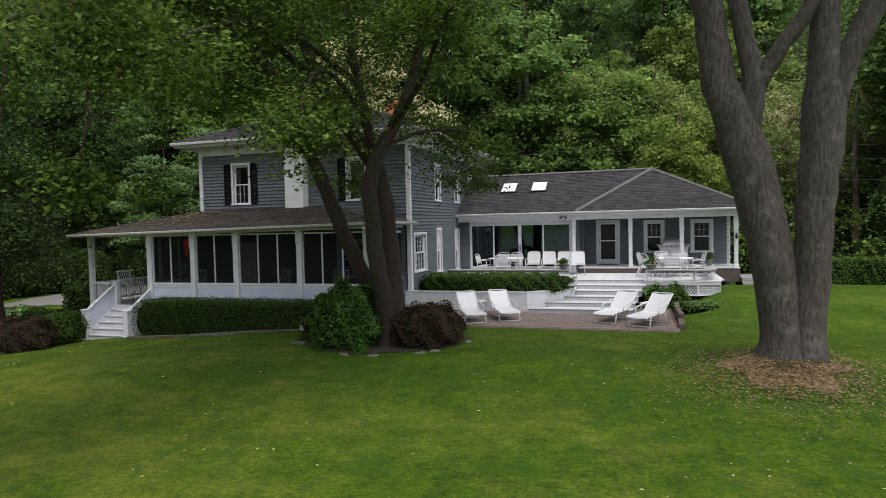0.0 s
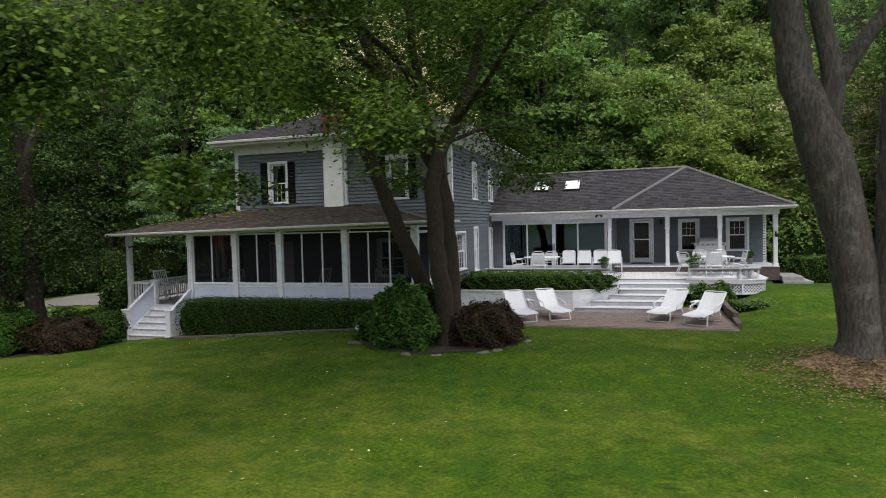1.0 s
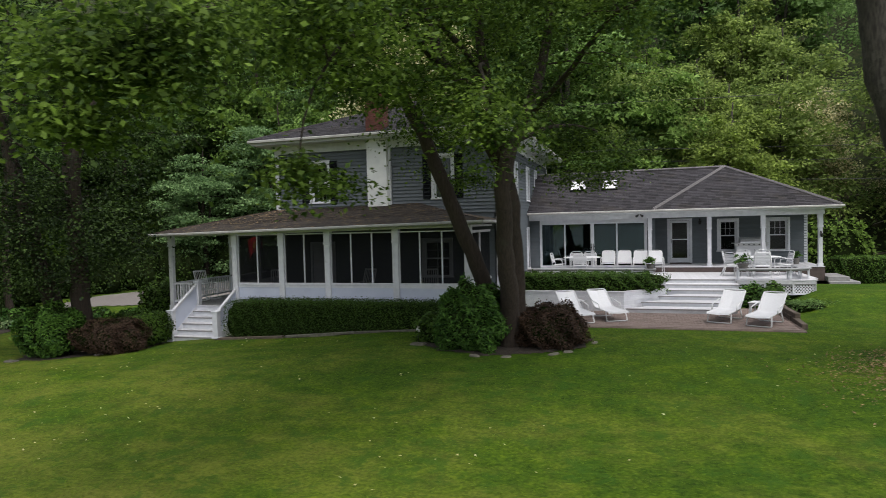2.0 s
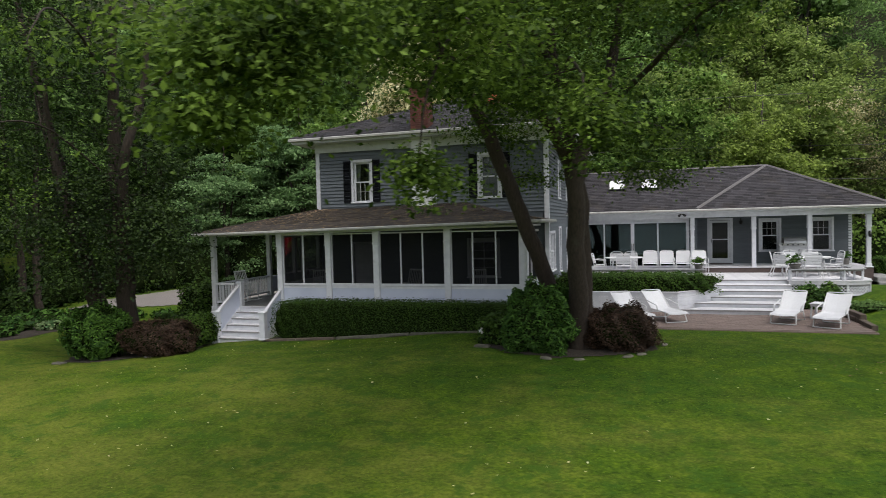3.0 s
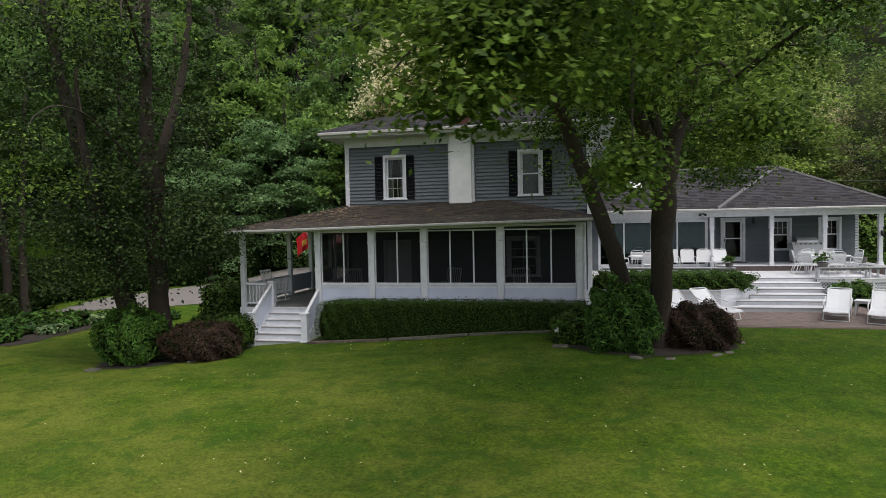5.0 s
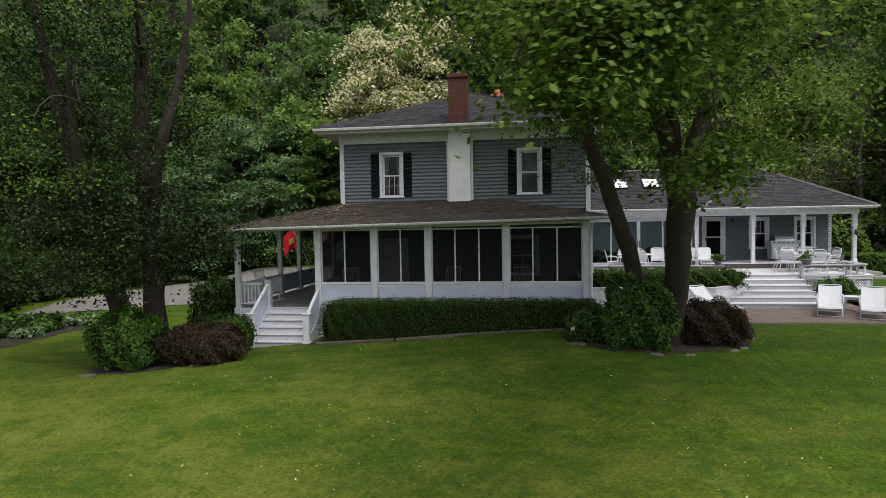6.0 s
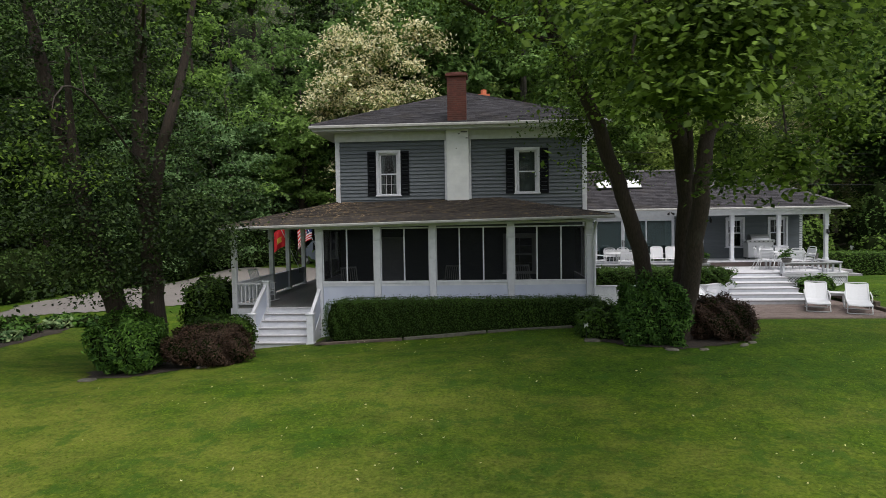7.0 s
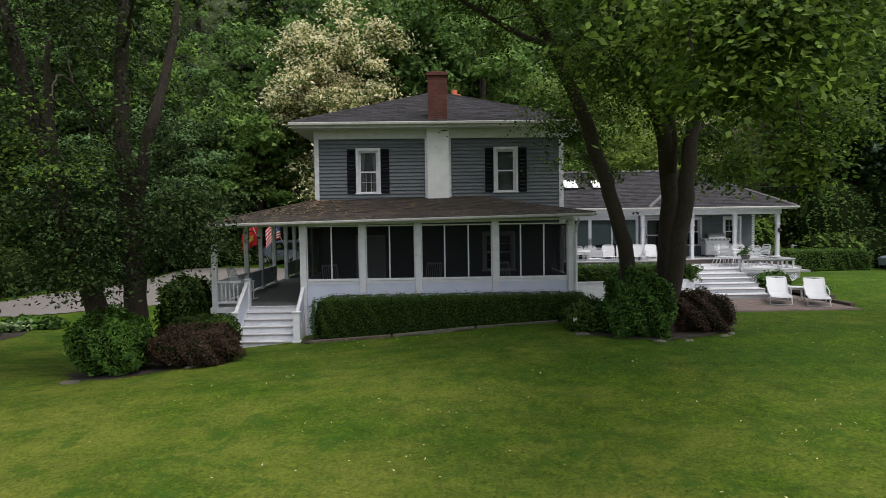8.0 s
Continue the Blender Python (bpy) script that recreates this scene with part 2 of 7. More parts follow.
PLASTIC = surface("white_plastic_sling", (0.58, 0.585, 0.61), (0.66, 0.665, 0.69), 30.0, 0.55, 0.1, 220, (1, 1, 1), (0.50, 0.50, 0.51), (0.62, 0.9), 3.0, 0.03)
TUBE = surface("white_coated_tube", (0.58, 0.585, 0.60), (0.66, 0.665, 0.68), 12.0, 0.35, 0.05, 60)
METAL_DARK = surface("black_metal", (0.012, 0.012, 0.013), (0.025, 0.025, 0.027), 10.0, 0.4, 0.1, 60, metal=0.3)
STEEL = surface("brushed_steel", (0.42, 0.43, 0.44), (0.58, 0.58, 0.59), 14.0, 0.32, 0.08, 90, (8, 1, 1), metal=0.9)
DRIVE = surface("pale_gravel_drive", (0.130, 0.117, 0.110), (0.205, 0.186, 0.176), 30.0, 0.95, 0.4, 60, (1, 1, 1), (0.13, 0.12, 0.11), (0.5, 0.8), 0.35)
STONE = surface("tan_edging_stone", (0.07, 0.066, 0.052), (0.14, 0.132, 0.105), 9.0, 0.9, 0.5, 40, vary=0.25)
TIMBER = surface("weathered_timber", (0.060, 0.046, 0.037), (0.12, 0.092, 0.072), 8.0, 0.9, 0.4, 40, (1, 5, 1), vary=0.15)
BARK = surface("furrowed_grey_bark", (0.018, 0.0155, 0.0135), (0.098, 0.085, 0.074), 9.0, 0.95, 1.0, 16, (2.8, 2.8, 0.45), (0.150, 0.139, 0.124), (0.55, 0.75), 2.2)
DEADWOOD = surface("weathered_dead_wood", (0.10, 0.085, 0.07), (0.26, 0.23, 0.19), 10.0, 0.95, 0.8, 20, (3, 3, 0.5), (0.07, 0.05, 0.035), (0.55, 0.75), 1.5)
BARK_DARK = surface("dark_brown_bark", (0.013, 0.0095, 0.007), (0.050, 0.035, 0.025), 9.0, 0.95, 1.0, 26, (3.5, 3.5, 0.5), (0.045, 0.047, 0.034), (0.6, 0.8), 0.9)
MULCH = surface("dry_leaf_mulch", (0.115, 0.078, 0.042), (0.30, 0.208, 0.112), 14.0, 1.0, 0.8, 30, (1, 1, 1), (0.07, 0.06, 0.03), (0.5, 0.75), 1.1, 0.35, 0.0, True)
SOIL = surface("bed_soil", (0.018, 0.014, 0.010), (0.042, 0.031, 0.022), 12.0, 1.0, 0.8, 30)
TERRACOTTA = surface("grey_planter_pot", (0.10, 0.095, 0.09), (0.17, 0.16, 0.15), 9.0, 0.8, 0.2, 40)
WIRE = surface("cable_rubber", (0.03, 0.03, 0.03), (0.05, 0.05, 0.05), 5.0, 0.7, 0.0)
RED_CLOTH = surface("red_flag_cloth", (0.50, 0.012, 0.02), (0.62, 0.02, 0.03), 6.0, 0.8, 0.1, 40)
WHITE_CLOTH = surface("white_flag_cloth", (0.68, 0.68, 0.68), (0.78, 0.78, 0.78), 6.0, 0.8, 0.1, 40)
BLUE_CLOTH = surface("navy_flag_cloth", (0.015, 0.025, 0.10), (0.025, 0.04, 0.14), 6.0, 0.8, 0.1, 40)
GOLD_CLOTH = surface("yellow_flag_cloth", (0.6, 0.4, 0.05), (0.7, 0.5, 0.1), 6.0, 0.8, 0.1, 40)
VAN_PAINT = surface("silver_vehicle_paint", (0.16, 0.19, 0.24), (0.21, 0.24, 0.30), 3.0, 0.5, 0.0, metal=0.2)
RUBBER = surface("tyre_rubber", (0.015, 0.015, 0.015), (0.03, 0.03, 0.03), 10.0, 0.8, 0.2, 60)

LEAF_MAPLE = leaf_material("maple_leaves", (0.016, 0.041, 0.007), (0.172, 0.265, 0.043), 0.5, 0.0, 0.75)
LEAF_DARK = leaf_material("shade_leaves", (0.013, 0.030, 0.007), (0.056, 0.102, 0.019), 0.4, 0.12)
# dark leaf tone with the dense crown's shade put into the colour
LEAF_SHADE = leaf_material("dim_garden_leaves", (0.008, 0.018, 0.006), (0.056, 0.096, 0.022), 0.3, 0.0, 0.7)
LEAF_WOOD = leaf_material("wood_leaves", (0.062, 0.115, 0.034), (0.185, 0.305, 0.082), 0.6, 0.3)
LEAF_SPRING = leaf_material("spring_leaves", (0.078, 0.142, 0.042), (0.230, 0.368, 0.112), 0.6, 0.22)
LEAF_SAGE = leaf_material("sage_leaves", (0.072, 0.142, 0.052), (0.250, 0.385, 0.165), 0.55, 0.0)
LEAF_LIME = leaf_material("lime_leaves", (0.100, 0.152, 0.040), (0.345, 0.445, 0.120), 0.6, 0.12)
LEAF_PINE = leaf_material("conifer_needles", (0.012, 0.024, 0.012), (0.034, 0.058, 0.026), 0.15, 0.2)
LEAF_LOCUST = leaf_material("locust_leaves", (0.08, 0.12, 0.03), (0.16, 0.21, 0.06), 0.3, 0.0)
BLOSSOM = leaf_material("cream_blossom", (0.72, 0.63, 0.36), (0.92, 0.85, 0.56), 0.5, 0.0, 0.1)
LEAF_HEDGE = leaf_material("hedge_leaves", (0.016, 0.040, 0.006), (0.056, 0.108, 0.014), 0.2, 0.1)
LEAF_BRIGHT = leaf_material("planter_hedge_leaves", (0.025, 0.06, 0.010), (0.085, 0.16, 0.022), 0.25, 0.1)
LEAF_BARBERRY = leaf_material("purple_shrub_leaves", (0.024, 0.015, 0.010), (0.066, 0.040, 0.026), 0.2, 0.1)
LEAF_SHRUB = leaf_material("broad_shrub_leaves", (0.014, 0.044, 0.009), (0.086, 0.178, 0.030), 0.25, 0.1)
LEAF_HOSTA = leaf_material("variegated_hosta", (0.05, 0.12, 0.04), (0.30, 0.38, 0.18), 0.2, 0.1)
GRASS_BLADE = leaf_material("grass_blades", (0.060, 0.115, 0.009), (0.140, 0.205, 0.020), 0.5, 0.0)
# near-black without sheen: stands for shade inside shrubs and under the deck
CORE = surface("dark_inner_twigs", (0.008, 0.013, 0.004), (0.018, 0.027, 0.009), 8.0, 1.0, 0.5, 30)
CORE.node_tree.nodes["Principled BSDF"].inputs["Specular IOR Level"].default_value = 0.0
GLASS = glass_material("window_glass", (0.75, 0.8, 0.8), 0.0)
GLASS_DOOR = glass_material("patio_door_glass", (0.50, 0.58, 0.58), 0.06, 0.03, (0.62, 0.80, 0.86))
SKYLIGHT = surface("white_acrylic_dome", (0.78, 0.78, 0.80), (0.84, 0.84, 0.86), 4.0, 0.12, 0.03, 20)


def screen_material():
    m, n, l, p = nodes_of("insect_screen")
    tr, mx = n.new("ShaderNodeBsdfTransparent"), n.new("ShaderNodeMixShader")
    col = ramp_of(n, l, noise_of(n, l, 3.0, 3), [(0.3, (0.0085, 0.009, 0.0105)), (0.7, (0.0135, 0.014, 0.0155))])
    l.new(col, p.inputs["Base Color"])
    p.inputs["Roughness"].default_value, p.inputs["Specular IOR Level"].default_value = 0.8, 0.08
    mx.inputs[0].default_value = 0.68
    l.new(tr.outputs[0], mx.inputs[1]), l.new(p.outputs[0], mx.inputs[2])
    l.new(mx.outputs[0], n["Material Output"].inputs[0])
    return m


SCREEN = screen_material()


def lawn_material():
    m, n, l, p = nodes_of("mown_lawn")
    grain = noise_of(n, l, 16.0, 8, (1, 1, 1), 0.72)
    fine = ramp_of(n, l, grain, [(0.36, (0.024, 0.054, 0.004)), (0.50, (0.047, 0.092, 0.006)), (0.64, (0.080, 0.132, 0.009))])
    straw = ramp_of(n, l, grain, [(0.36, (0.115, 0.128, 0.020)), (0.50, (0.175, 0.180, 0.032)), (0.64, (0.232, 0.226, 0.046))])
    mottle = ramp_of(n, l, noise_of(n, l, 2.6, 9, (1, 1, 1), 0.72), [(0.37, (0.62, 0.70, 0.85)), (0.5, (0.98, 1.0, 1.0)), (0.63, (1.36, 1.24, 1.05))])
    coarse = ramp_of(n, l, noise_of(n, l, 0.30, 5, (0.6, 1.2, 1)), [(0.36, (0.74, 0.82, 0.85)), (0.64, (1.18, 1.10, 1.05))])
    col = mix_of(n, l, 1.0, mix_of(n, l, 1.0, fine, mottle, "MULTIPLY"), coarse, "MULTIPLY")
    # drier turf on the open lawn; the tilt also paints in brighter light there
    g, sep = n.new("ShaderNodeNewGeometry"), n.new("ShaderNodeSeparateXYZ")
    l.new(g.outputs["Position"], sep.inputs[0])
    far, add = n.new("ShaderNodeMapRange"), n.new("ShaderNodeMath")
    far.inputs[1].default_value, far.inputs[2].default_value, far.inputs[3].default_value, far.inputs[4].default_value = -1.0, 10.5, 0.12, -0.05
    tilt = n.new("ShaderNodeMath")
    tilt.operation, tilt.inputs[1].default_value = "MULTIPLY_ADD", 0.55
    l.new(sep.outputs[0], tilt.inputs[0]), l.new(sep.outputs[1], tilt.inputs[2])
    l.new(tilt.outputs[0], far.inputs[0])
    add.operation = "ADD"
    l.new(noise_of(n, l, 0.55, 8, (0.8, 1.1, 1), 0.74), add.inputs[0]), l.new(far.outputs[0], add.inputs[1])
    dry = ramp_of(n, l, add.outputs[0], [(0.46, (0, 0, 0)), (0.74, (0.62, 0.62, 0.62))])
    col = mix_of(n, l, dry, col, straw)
    clover = ramp_of(n, l, noise_of(n, l, 1.6, 8, rough=0.75), [(0.53, (0, 0, 0)), (0.60, (0.7, 0.7, 0.7))])
    col = mix_of(n, l, clover, col, (0.032, 0.082, 0.008))
    # bare leaf litter under the wood on the slope
    up = n.new("ShaderNodeMapRange")
    up.inputs[1].default_value, up.inputs[2].default_value = 44.0, 49.0
    l.new(sep.outputs[1], up.inputs[0])
    litter = ramp_of(n, l, noise_of(n, l, 1.6, 8, rough=0.7), [(0.35, (0.010, 0.018, 0.006)), (0.56, (0.028, 0.034, 0.013)), (0.70, (0.085, 0.064, 0.04))])
    col = mix_of(n, l, up.outputs[0], col, litter)
    l.new(col, p.inputs["Base Color"])
    p.inputs["Roughness"].default_value = 0.85
    p.inputs["Specular IOR Level"].default_value = 0.1
    b = n.new("ShaderNodeBump")
    b.inputs["Strength"].default_value, b.inputs["Distance"].default_value = 0.6, 0.05
    l.new(noise_of(n, l, 28.0, 8, rough=0.8), b.inputs["Height"])
    l.new(b.outputs[0], p.inputs["Normal"])
    return m


LAWN = lawn_material()


# ---- ground ----
def ramp01(t):
    t = np.clip(t, 0, 1)
    return t * t * (3 - 2 * t)


def ground_z(x, y):
    """Height of the ground: a lawn that rises to the house, falls to the drive, and a wooded hill behind."""
    x, y = np.asarray(x, float), np.asarray(y, float)
    z = np.interp(y, [-300, -60, 0, 8, 10, 12, 14.4, 18, 20, 32, 46], [-4, -1.5, 0.02, 0.42, 0.55, 0.74, 0.93, 0.98, 0.95, 0.8, 0.8])
    z = z - 0.75 * ramp01((-8 - x - 4 * (1 - ramp01((y - 11) / 3))) / 18) * (1 + 0.3 * ramp01((y - 13) / 5)) + 0.35 * ramp01((-21 - x) / 7)
    z = z + 0.32 * np.exp(-((x - 2.9) ** 2 + (y - 14.5) ** 2) / 1.7)
    z = z - 0.08 * ramp01((y - 13) / 3) * ramp01((-9 - x) / 4) * ramp01((26 - y) / 4)
    z = z + 0.58 * ramp01((x - 1.2) / 2.0) * ramp01((y - 19.0) / 4.5) * ramp01((34 - y) / 8)
    hill = np.clip(y + 0.10 * (x + 10) - 47, 0, None)
    z = z + 0.62 * hill * ramp01(hill / 12) - 0.25 * np.clip(hill - 60, 0, None)
    z = z + 1.0 * ramp01((y - 34) / 9) * ramp01((x + 34) / 6) * ramp01((-14 - x) / 5)
    west = np.clip(-44 - x, 0, None)
    return z + 0.35 * west * ramp01(west / 10) + 0.03 * np.sin(x * 0.9 + 1) * np.sin(y * 0.7)


gx = np.unique(np.concatenate([np.linspace(-600, -60, 19), np.linspace(-60, -34, 18), np.linspace(-34, 16, 101), np.linspace(16, 60, 30), np.linspace(60, 600, 19)]))
gy = np.unique(np.concatenate([np.linspace(-600, -40, 15), np.linspace(-40, 2, 22), np.linspace(2, 36, 69), np.linspace(36, 130, 64), np.linspace(130, 700, 15)]))
X, Y = np.meshgrid(gx, gy)
Z = ground_z(X, Y)
nx, ny = len(gx), len(gy)
idx = np.arange(nx * ny).reshape(ny, nx)
gfaces = np.stack([idx[:-1, :-1], idx[:-1, 1:], idx[1:, 1:], idx[1:, :-1]], -1).reshape(-1, 4)
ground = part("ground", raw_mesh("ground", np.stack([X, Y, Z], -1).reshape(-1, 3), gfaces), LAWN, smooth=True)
tagged(ground, "mown green lawn with dry patches, rising to a wooded slope", "lawn", kind="structure")


def drape(outline, lift, step=0.5):
    """A sheet over the ground inside a plan outline, as a grid clipped to it."""
    xs, ys = [p[0] for p in outline], [p[1] for p in outline]

    def inside(x, y):
        c = False
        for i in range(len(outline)):
            (x0, y0), (x1, y1) = outline[i - 1], outline[i]
            if (y0 > y) != (y1 > y) and x < (x1 - x0) * (y - y0) / (y1 - y0) + x0:
                c = not c
        return c
    bm = bmesh.new()
    grid = {}
    nxs, nys = int((max(xs) - min(xs)) / step) + 1, int((max(ys) - min(ys)) / step) + 1
    for i in range(nxs):
        for j in range(nys):
            a, b = min(xs) + i * step, min(ys) + j * step
            if inside(a + step / 2, b + step / 2):
                q = []
                for da, db in ((0, 0), (1, 0), (1, 1), (0, 1)):
                    k = (i + da, j + db)
                    if k not in grid:
                        px, py = min(xs) + k[0] * step, min(ys) + k[1] * step
                        px += 0.3 * step * math.sin(px * 5.1 + py * 3.7)
                        py += 0.3 * step * math.sin(px * 4.3 - py * 6.1)
                        grid[k] = bm.verts.new((px, py, float(ground_z(px, py)) + lift))
                    q.append(grid[k])
                bm.faces.new(q)
    me = bpy.data.meshes.new("sheet")
    bm.to_mesh(me)
    bm.free()
    return me


drive = part("road", drape([(-32.6, 24.0), (-30.6, 24.4), (-28.3, 25.9), (-26.5, 27.8), (-25.4, 29.1), (-21.5, 31), (-21.5, 42), (-29, 41), (-33, 37.3), (-34.6, 34), (-34.3, 29), (-33.6, 26.5)], 0.03, 0.25), DRIVE)
tagged(drive, "pale grey gravel driveway behind the lawn", "driveway", kind="structure")


# ---- main house: kit ----
def cut(u0, u1, z0, z1, holes):
    """Rectangles that fill u0..u1, z0..z1 but for the holes (u0, u1, z0, z1)."""
    zs = sorted({z0, z1, *[h[2] for h in holes], *[h[3] for h in holes]})
    out = []
    for a, b in zip(zs, zs[1:]):
        if a < z0 - 1e-6 or b > z1 + 1e-6:
            continue
        spans = [(u0, u1)]
        for h in holes:
            if h[2] < b - 1e-6 and h[3] > a + 1e-6:
                spans = [s for p, q in spans for s in ((p, min(q, h[0])), (max(p, h[1]), q)) if s[1] - s[0] > 1e-4]
        out += [(p, q, a, b) for p, q in spans]
    return out


def face(kind, at):
    """Maps (along, outward, up) into the world for a wall plane: front looks to -y, east to +x, west to -x."""
    if kind == "front":
        return Matrix(((1, 0, 0, 0), (0, -1, 0, at), (0, 0, 1, 0), (0, 0, 0, 1)))
    if kind == "east":
        return Matrix(((0, 1, 0, at), (1, 0, 0, 0), (0, 0, 1, 0), (0, 0, 0, 1)))
    return Matrix(((0, -1, 0, at), (1, 0, 0, 0), (0, 0, 1, 0), (0, 0, 0, 1)))


def sided_wall(house, kind, at, u0, u1, z0, z1, holes, exposure=0.128, boards=True, thick=0.16):
    """A wall with real openings and a clapboard for every course and gap."""
    m = face(kind, at)
    b = Build(m)
    for p, q, a, c in cut(u0, u1, z0, z1, holes):
        b.box(p, -thick, a, q, 0, c)
    w = part("wall", b, SIDING, house)
    if boards:
        z = z0
        while z < z1 - 0.02:
            top = min(z + exposure, z1)
            spans = [(u0, u1)]
            for h in holes:
                if h[2] < top - 0.01 and h[3] > z + 0.01:
                    spans = [s for p, q in spans for s in ((p, min(q, h[0])), (max(p, h[1]), q)) if s[1] - s[0] > 0.03]
            for p, q in spans:
                k = Build(m)
                k.add([(p, 0.0, z), (q, 0.0, z), (q, 0.045, z), (p, 0.045, z), (p, 0.0, top), (q, 0.0, top), (q, 0.006, top), (p, 0.006, top)],
                      [(0, 1, 2, 3), (4, 7, 6, 5), (3, 2, 6, 7), (0, 4, 5, 1), (0, 3, 7, 4), (1, 5, 6, 2)])
                part("clapboard", k, SIDING, w)
            z = top
    return w


def window(house, kind, at, u0, u1, z0, z1, casing=0.1, bars=(0, 0), upper_bars=(0, 0), drape_side=False, blind=False):
    """A double-hung window in the hole u0..u1, z0..z1: casing, sill, two sashes, bars and panes."""
    m = face(kind, at)
    b = Build(m)
    c = casing
    b.box(u0 - c, 0.0, z0, u0, 0.045, z1 + c, 0.006).box(u1, 0.0, z0, u1 + c, 0.045, z1 + c, 0.006)
    b.box(u0, 0.0, z1, u1, 0.043, z1 + c, 0.006)
    b.box(u0, -0.14, z0, u0 + 0.025, 0.0, z1).box(u1 - 0.025, -0.14, z0, u1, 0.0, z1).box(u0 + 0.025, -0.14, z1 - 0.025, u1 - 0.025, 0.0, z1)
    w = part("window", b, TRIM, house)
    part("sill", Build(m).box(u0 - c - 0.03, -0.14, z0 - 0.05, u1 + c + 0.03, 0.075, z0, 0.008), TRIM, w)
    mid = (z0 + z1) / 2
    for low, high, off, br in ((z0, mid + 0.02, -0.06, bars), (mid - 0.02, z1 - 0.025, -0.10, upper_bars)):
        s = Build(m)
        a, d, t = u0 + 0.025, u1 - 0.025, 0.045
        s.box(a, off, low, a + t, off + 0.035, high).box(d - t, off, low, d, off + 0.035, high)
        s.box(a + t, off, low, d - t, off + 0.035, low + t).box(a + t, off, high - t, d - t, off + 0.035, high)
        for i in range(br[0]):
            u = a + t + (d - a - 2 * t) * (i + 1) / (br[0] + 1)
            s.box(u - 0.005, off + 0.004, low + t, u + 0.005, off + 0.03, high - t)
        for i in range(br[1]):
            v = low + t + (high - low - 2 * t) * (i + 1) / (br[1] + 1)
            s.box(a + t, off + 0.006, v - 0.004, d - t, off + 0.028, v + 0.004)
        part("sash", s, TRIM, w)
        pane = part("pane", Build(m).box(a + t, off + 0.012, low + t, d - t, off + 0.018, high - t), GLASS, w)
        pane.visible_shadow = False
    k = Build(m)
    k.box(u0 - 0.3, -1.2, z0 - 0.3, u1 + 0.3, -1.15, z1 + 0.3)
    k.box(u0 - 0.3, -1.15, z0 - 0.3, u0 - 0.25, -0.17, z1 + 0.3).box(u1 + 0.25, -1.15, z0 - 0.3, u1 + 0.3, -0.17, z1 + 0.3)
    k.box(u0 - 0.25, -1.15, z0 - 0.3, u1 + 0.25, -0.17, z0 - 0.25).box(u0 - 0.25, -1.15, z1 + 0.25, u1 + 0.25, -0.17, z1 + 0.3)
    part("room_lining", k, DARK_ROOM, w, "near-black lining standing for the unlit room")
    if blind:
        part("blind", Build(m).box(u0 + 0.03, -0.2, z0 + 0.05, u1 - 0.03, -0.19, z1 - 0.03), CURTAIN, w, "pale drawn blind")
    if drape_side:
        k = Build(m)
        for side in (0, 1):
            for i in range(4):
                u = (u0 + 0.05 + 0.05 * i) if side == 0 else (u1 - 0.05 - 0.05 * i)
                k.tube([(u, -0.2, z1 - 0.03), (u + (0.02 if side else -0.02) * i, -0.2, (z0 + z1) / 2), (u, -0.2, z0 + 0.05)], 0.026, 6)
        part("curtain", k, CURTAIN, w, "pale tied curtain")
    return w


def shutter(house, at, u0, u1, z0, z1):
    m = face("front", at)
    b = Build(m)
    b.box(u0, 0.03, z0, u0 + 0.05, 0.07, z1, 0.005).box(u1 - 0.05, 0.03, z0, u1, 0.07, z1, 0.005)
    for z in (z0, (z0 + z1) / 2 - 0.04, z1 - 0.08):
        b.box(u0 + 0.05, 0.03, z, u1 - 0.05, 0.068, z + 0.08, 0.004)
    s = part("shutter", b, SHUTTER, house, "black louvred shutter")
    k = Build(m)
    z = z0 + 0.09
    while z < z1 - 0.1:
        k.add([(u0 + 0.05, 0.035, z + 0.03), (u1 - 0.05, 0.035, z + 0.03), (u1 - 0.05, 0.06, z), (u0 + 0.05, 0.06, z)], [(0, 1, 2, 3)])
        k.add([(u0 + 0.05, 0.034, z + 0.024), (u1 - 0.05, 0.034, z + 0.024), (u1 - 0.05, 0.059, z - 0.006), (u0 + 0.05, 0.059, z - 0.006)], [(3, 2, 1, 0)])
        z += 0.045
    k.box(u0 + 0.05, 0.03, z0 + 0.02, u1 - 0.05, 0.033, z1 - 0.02)
    part("louvres", k, SHUTTER, s)
    return s


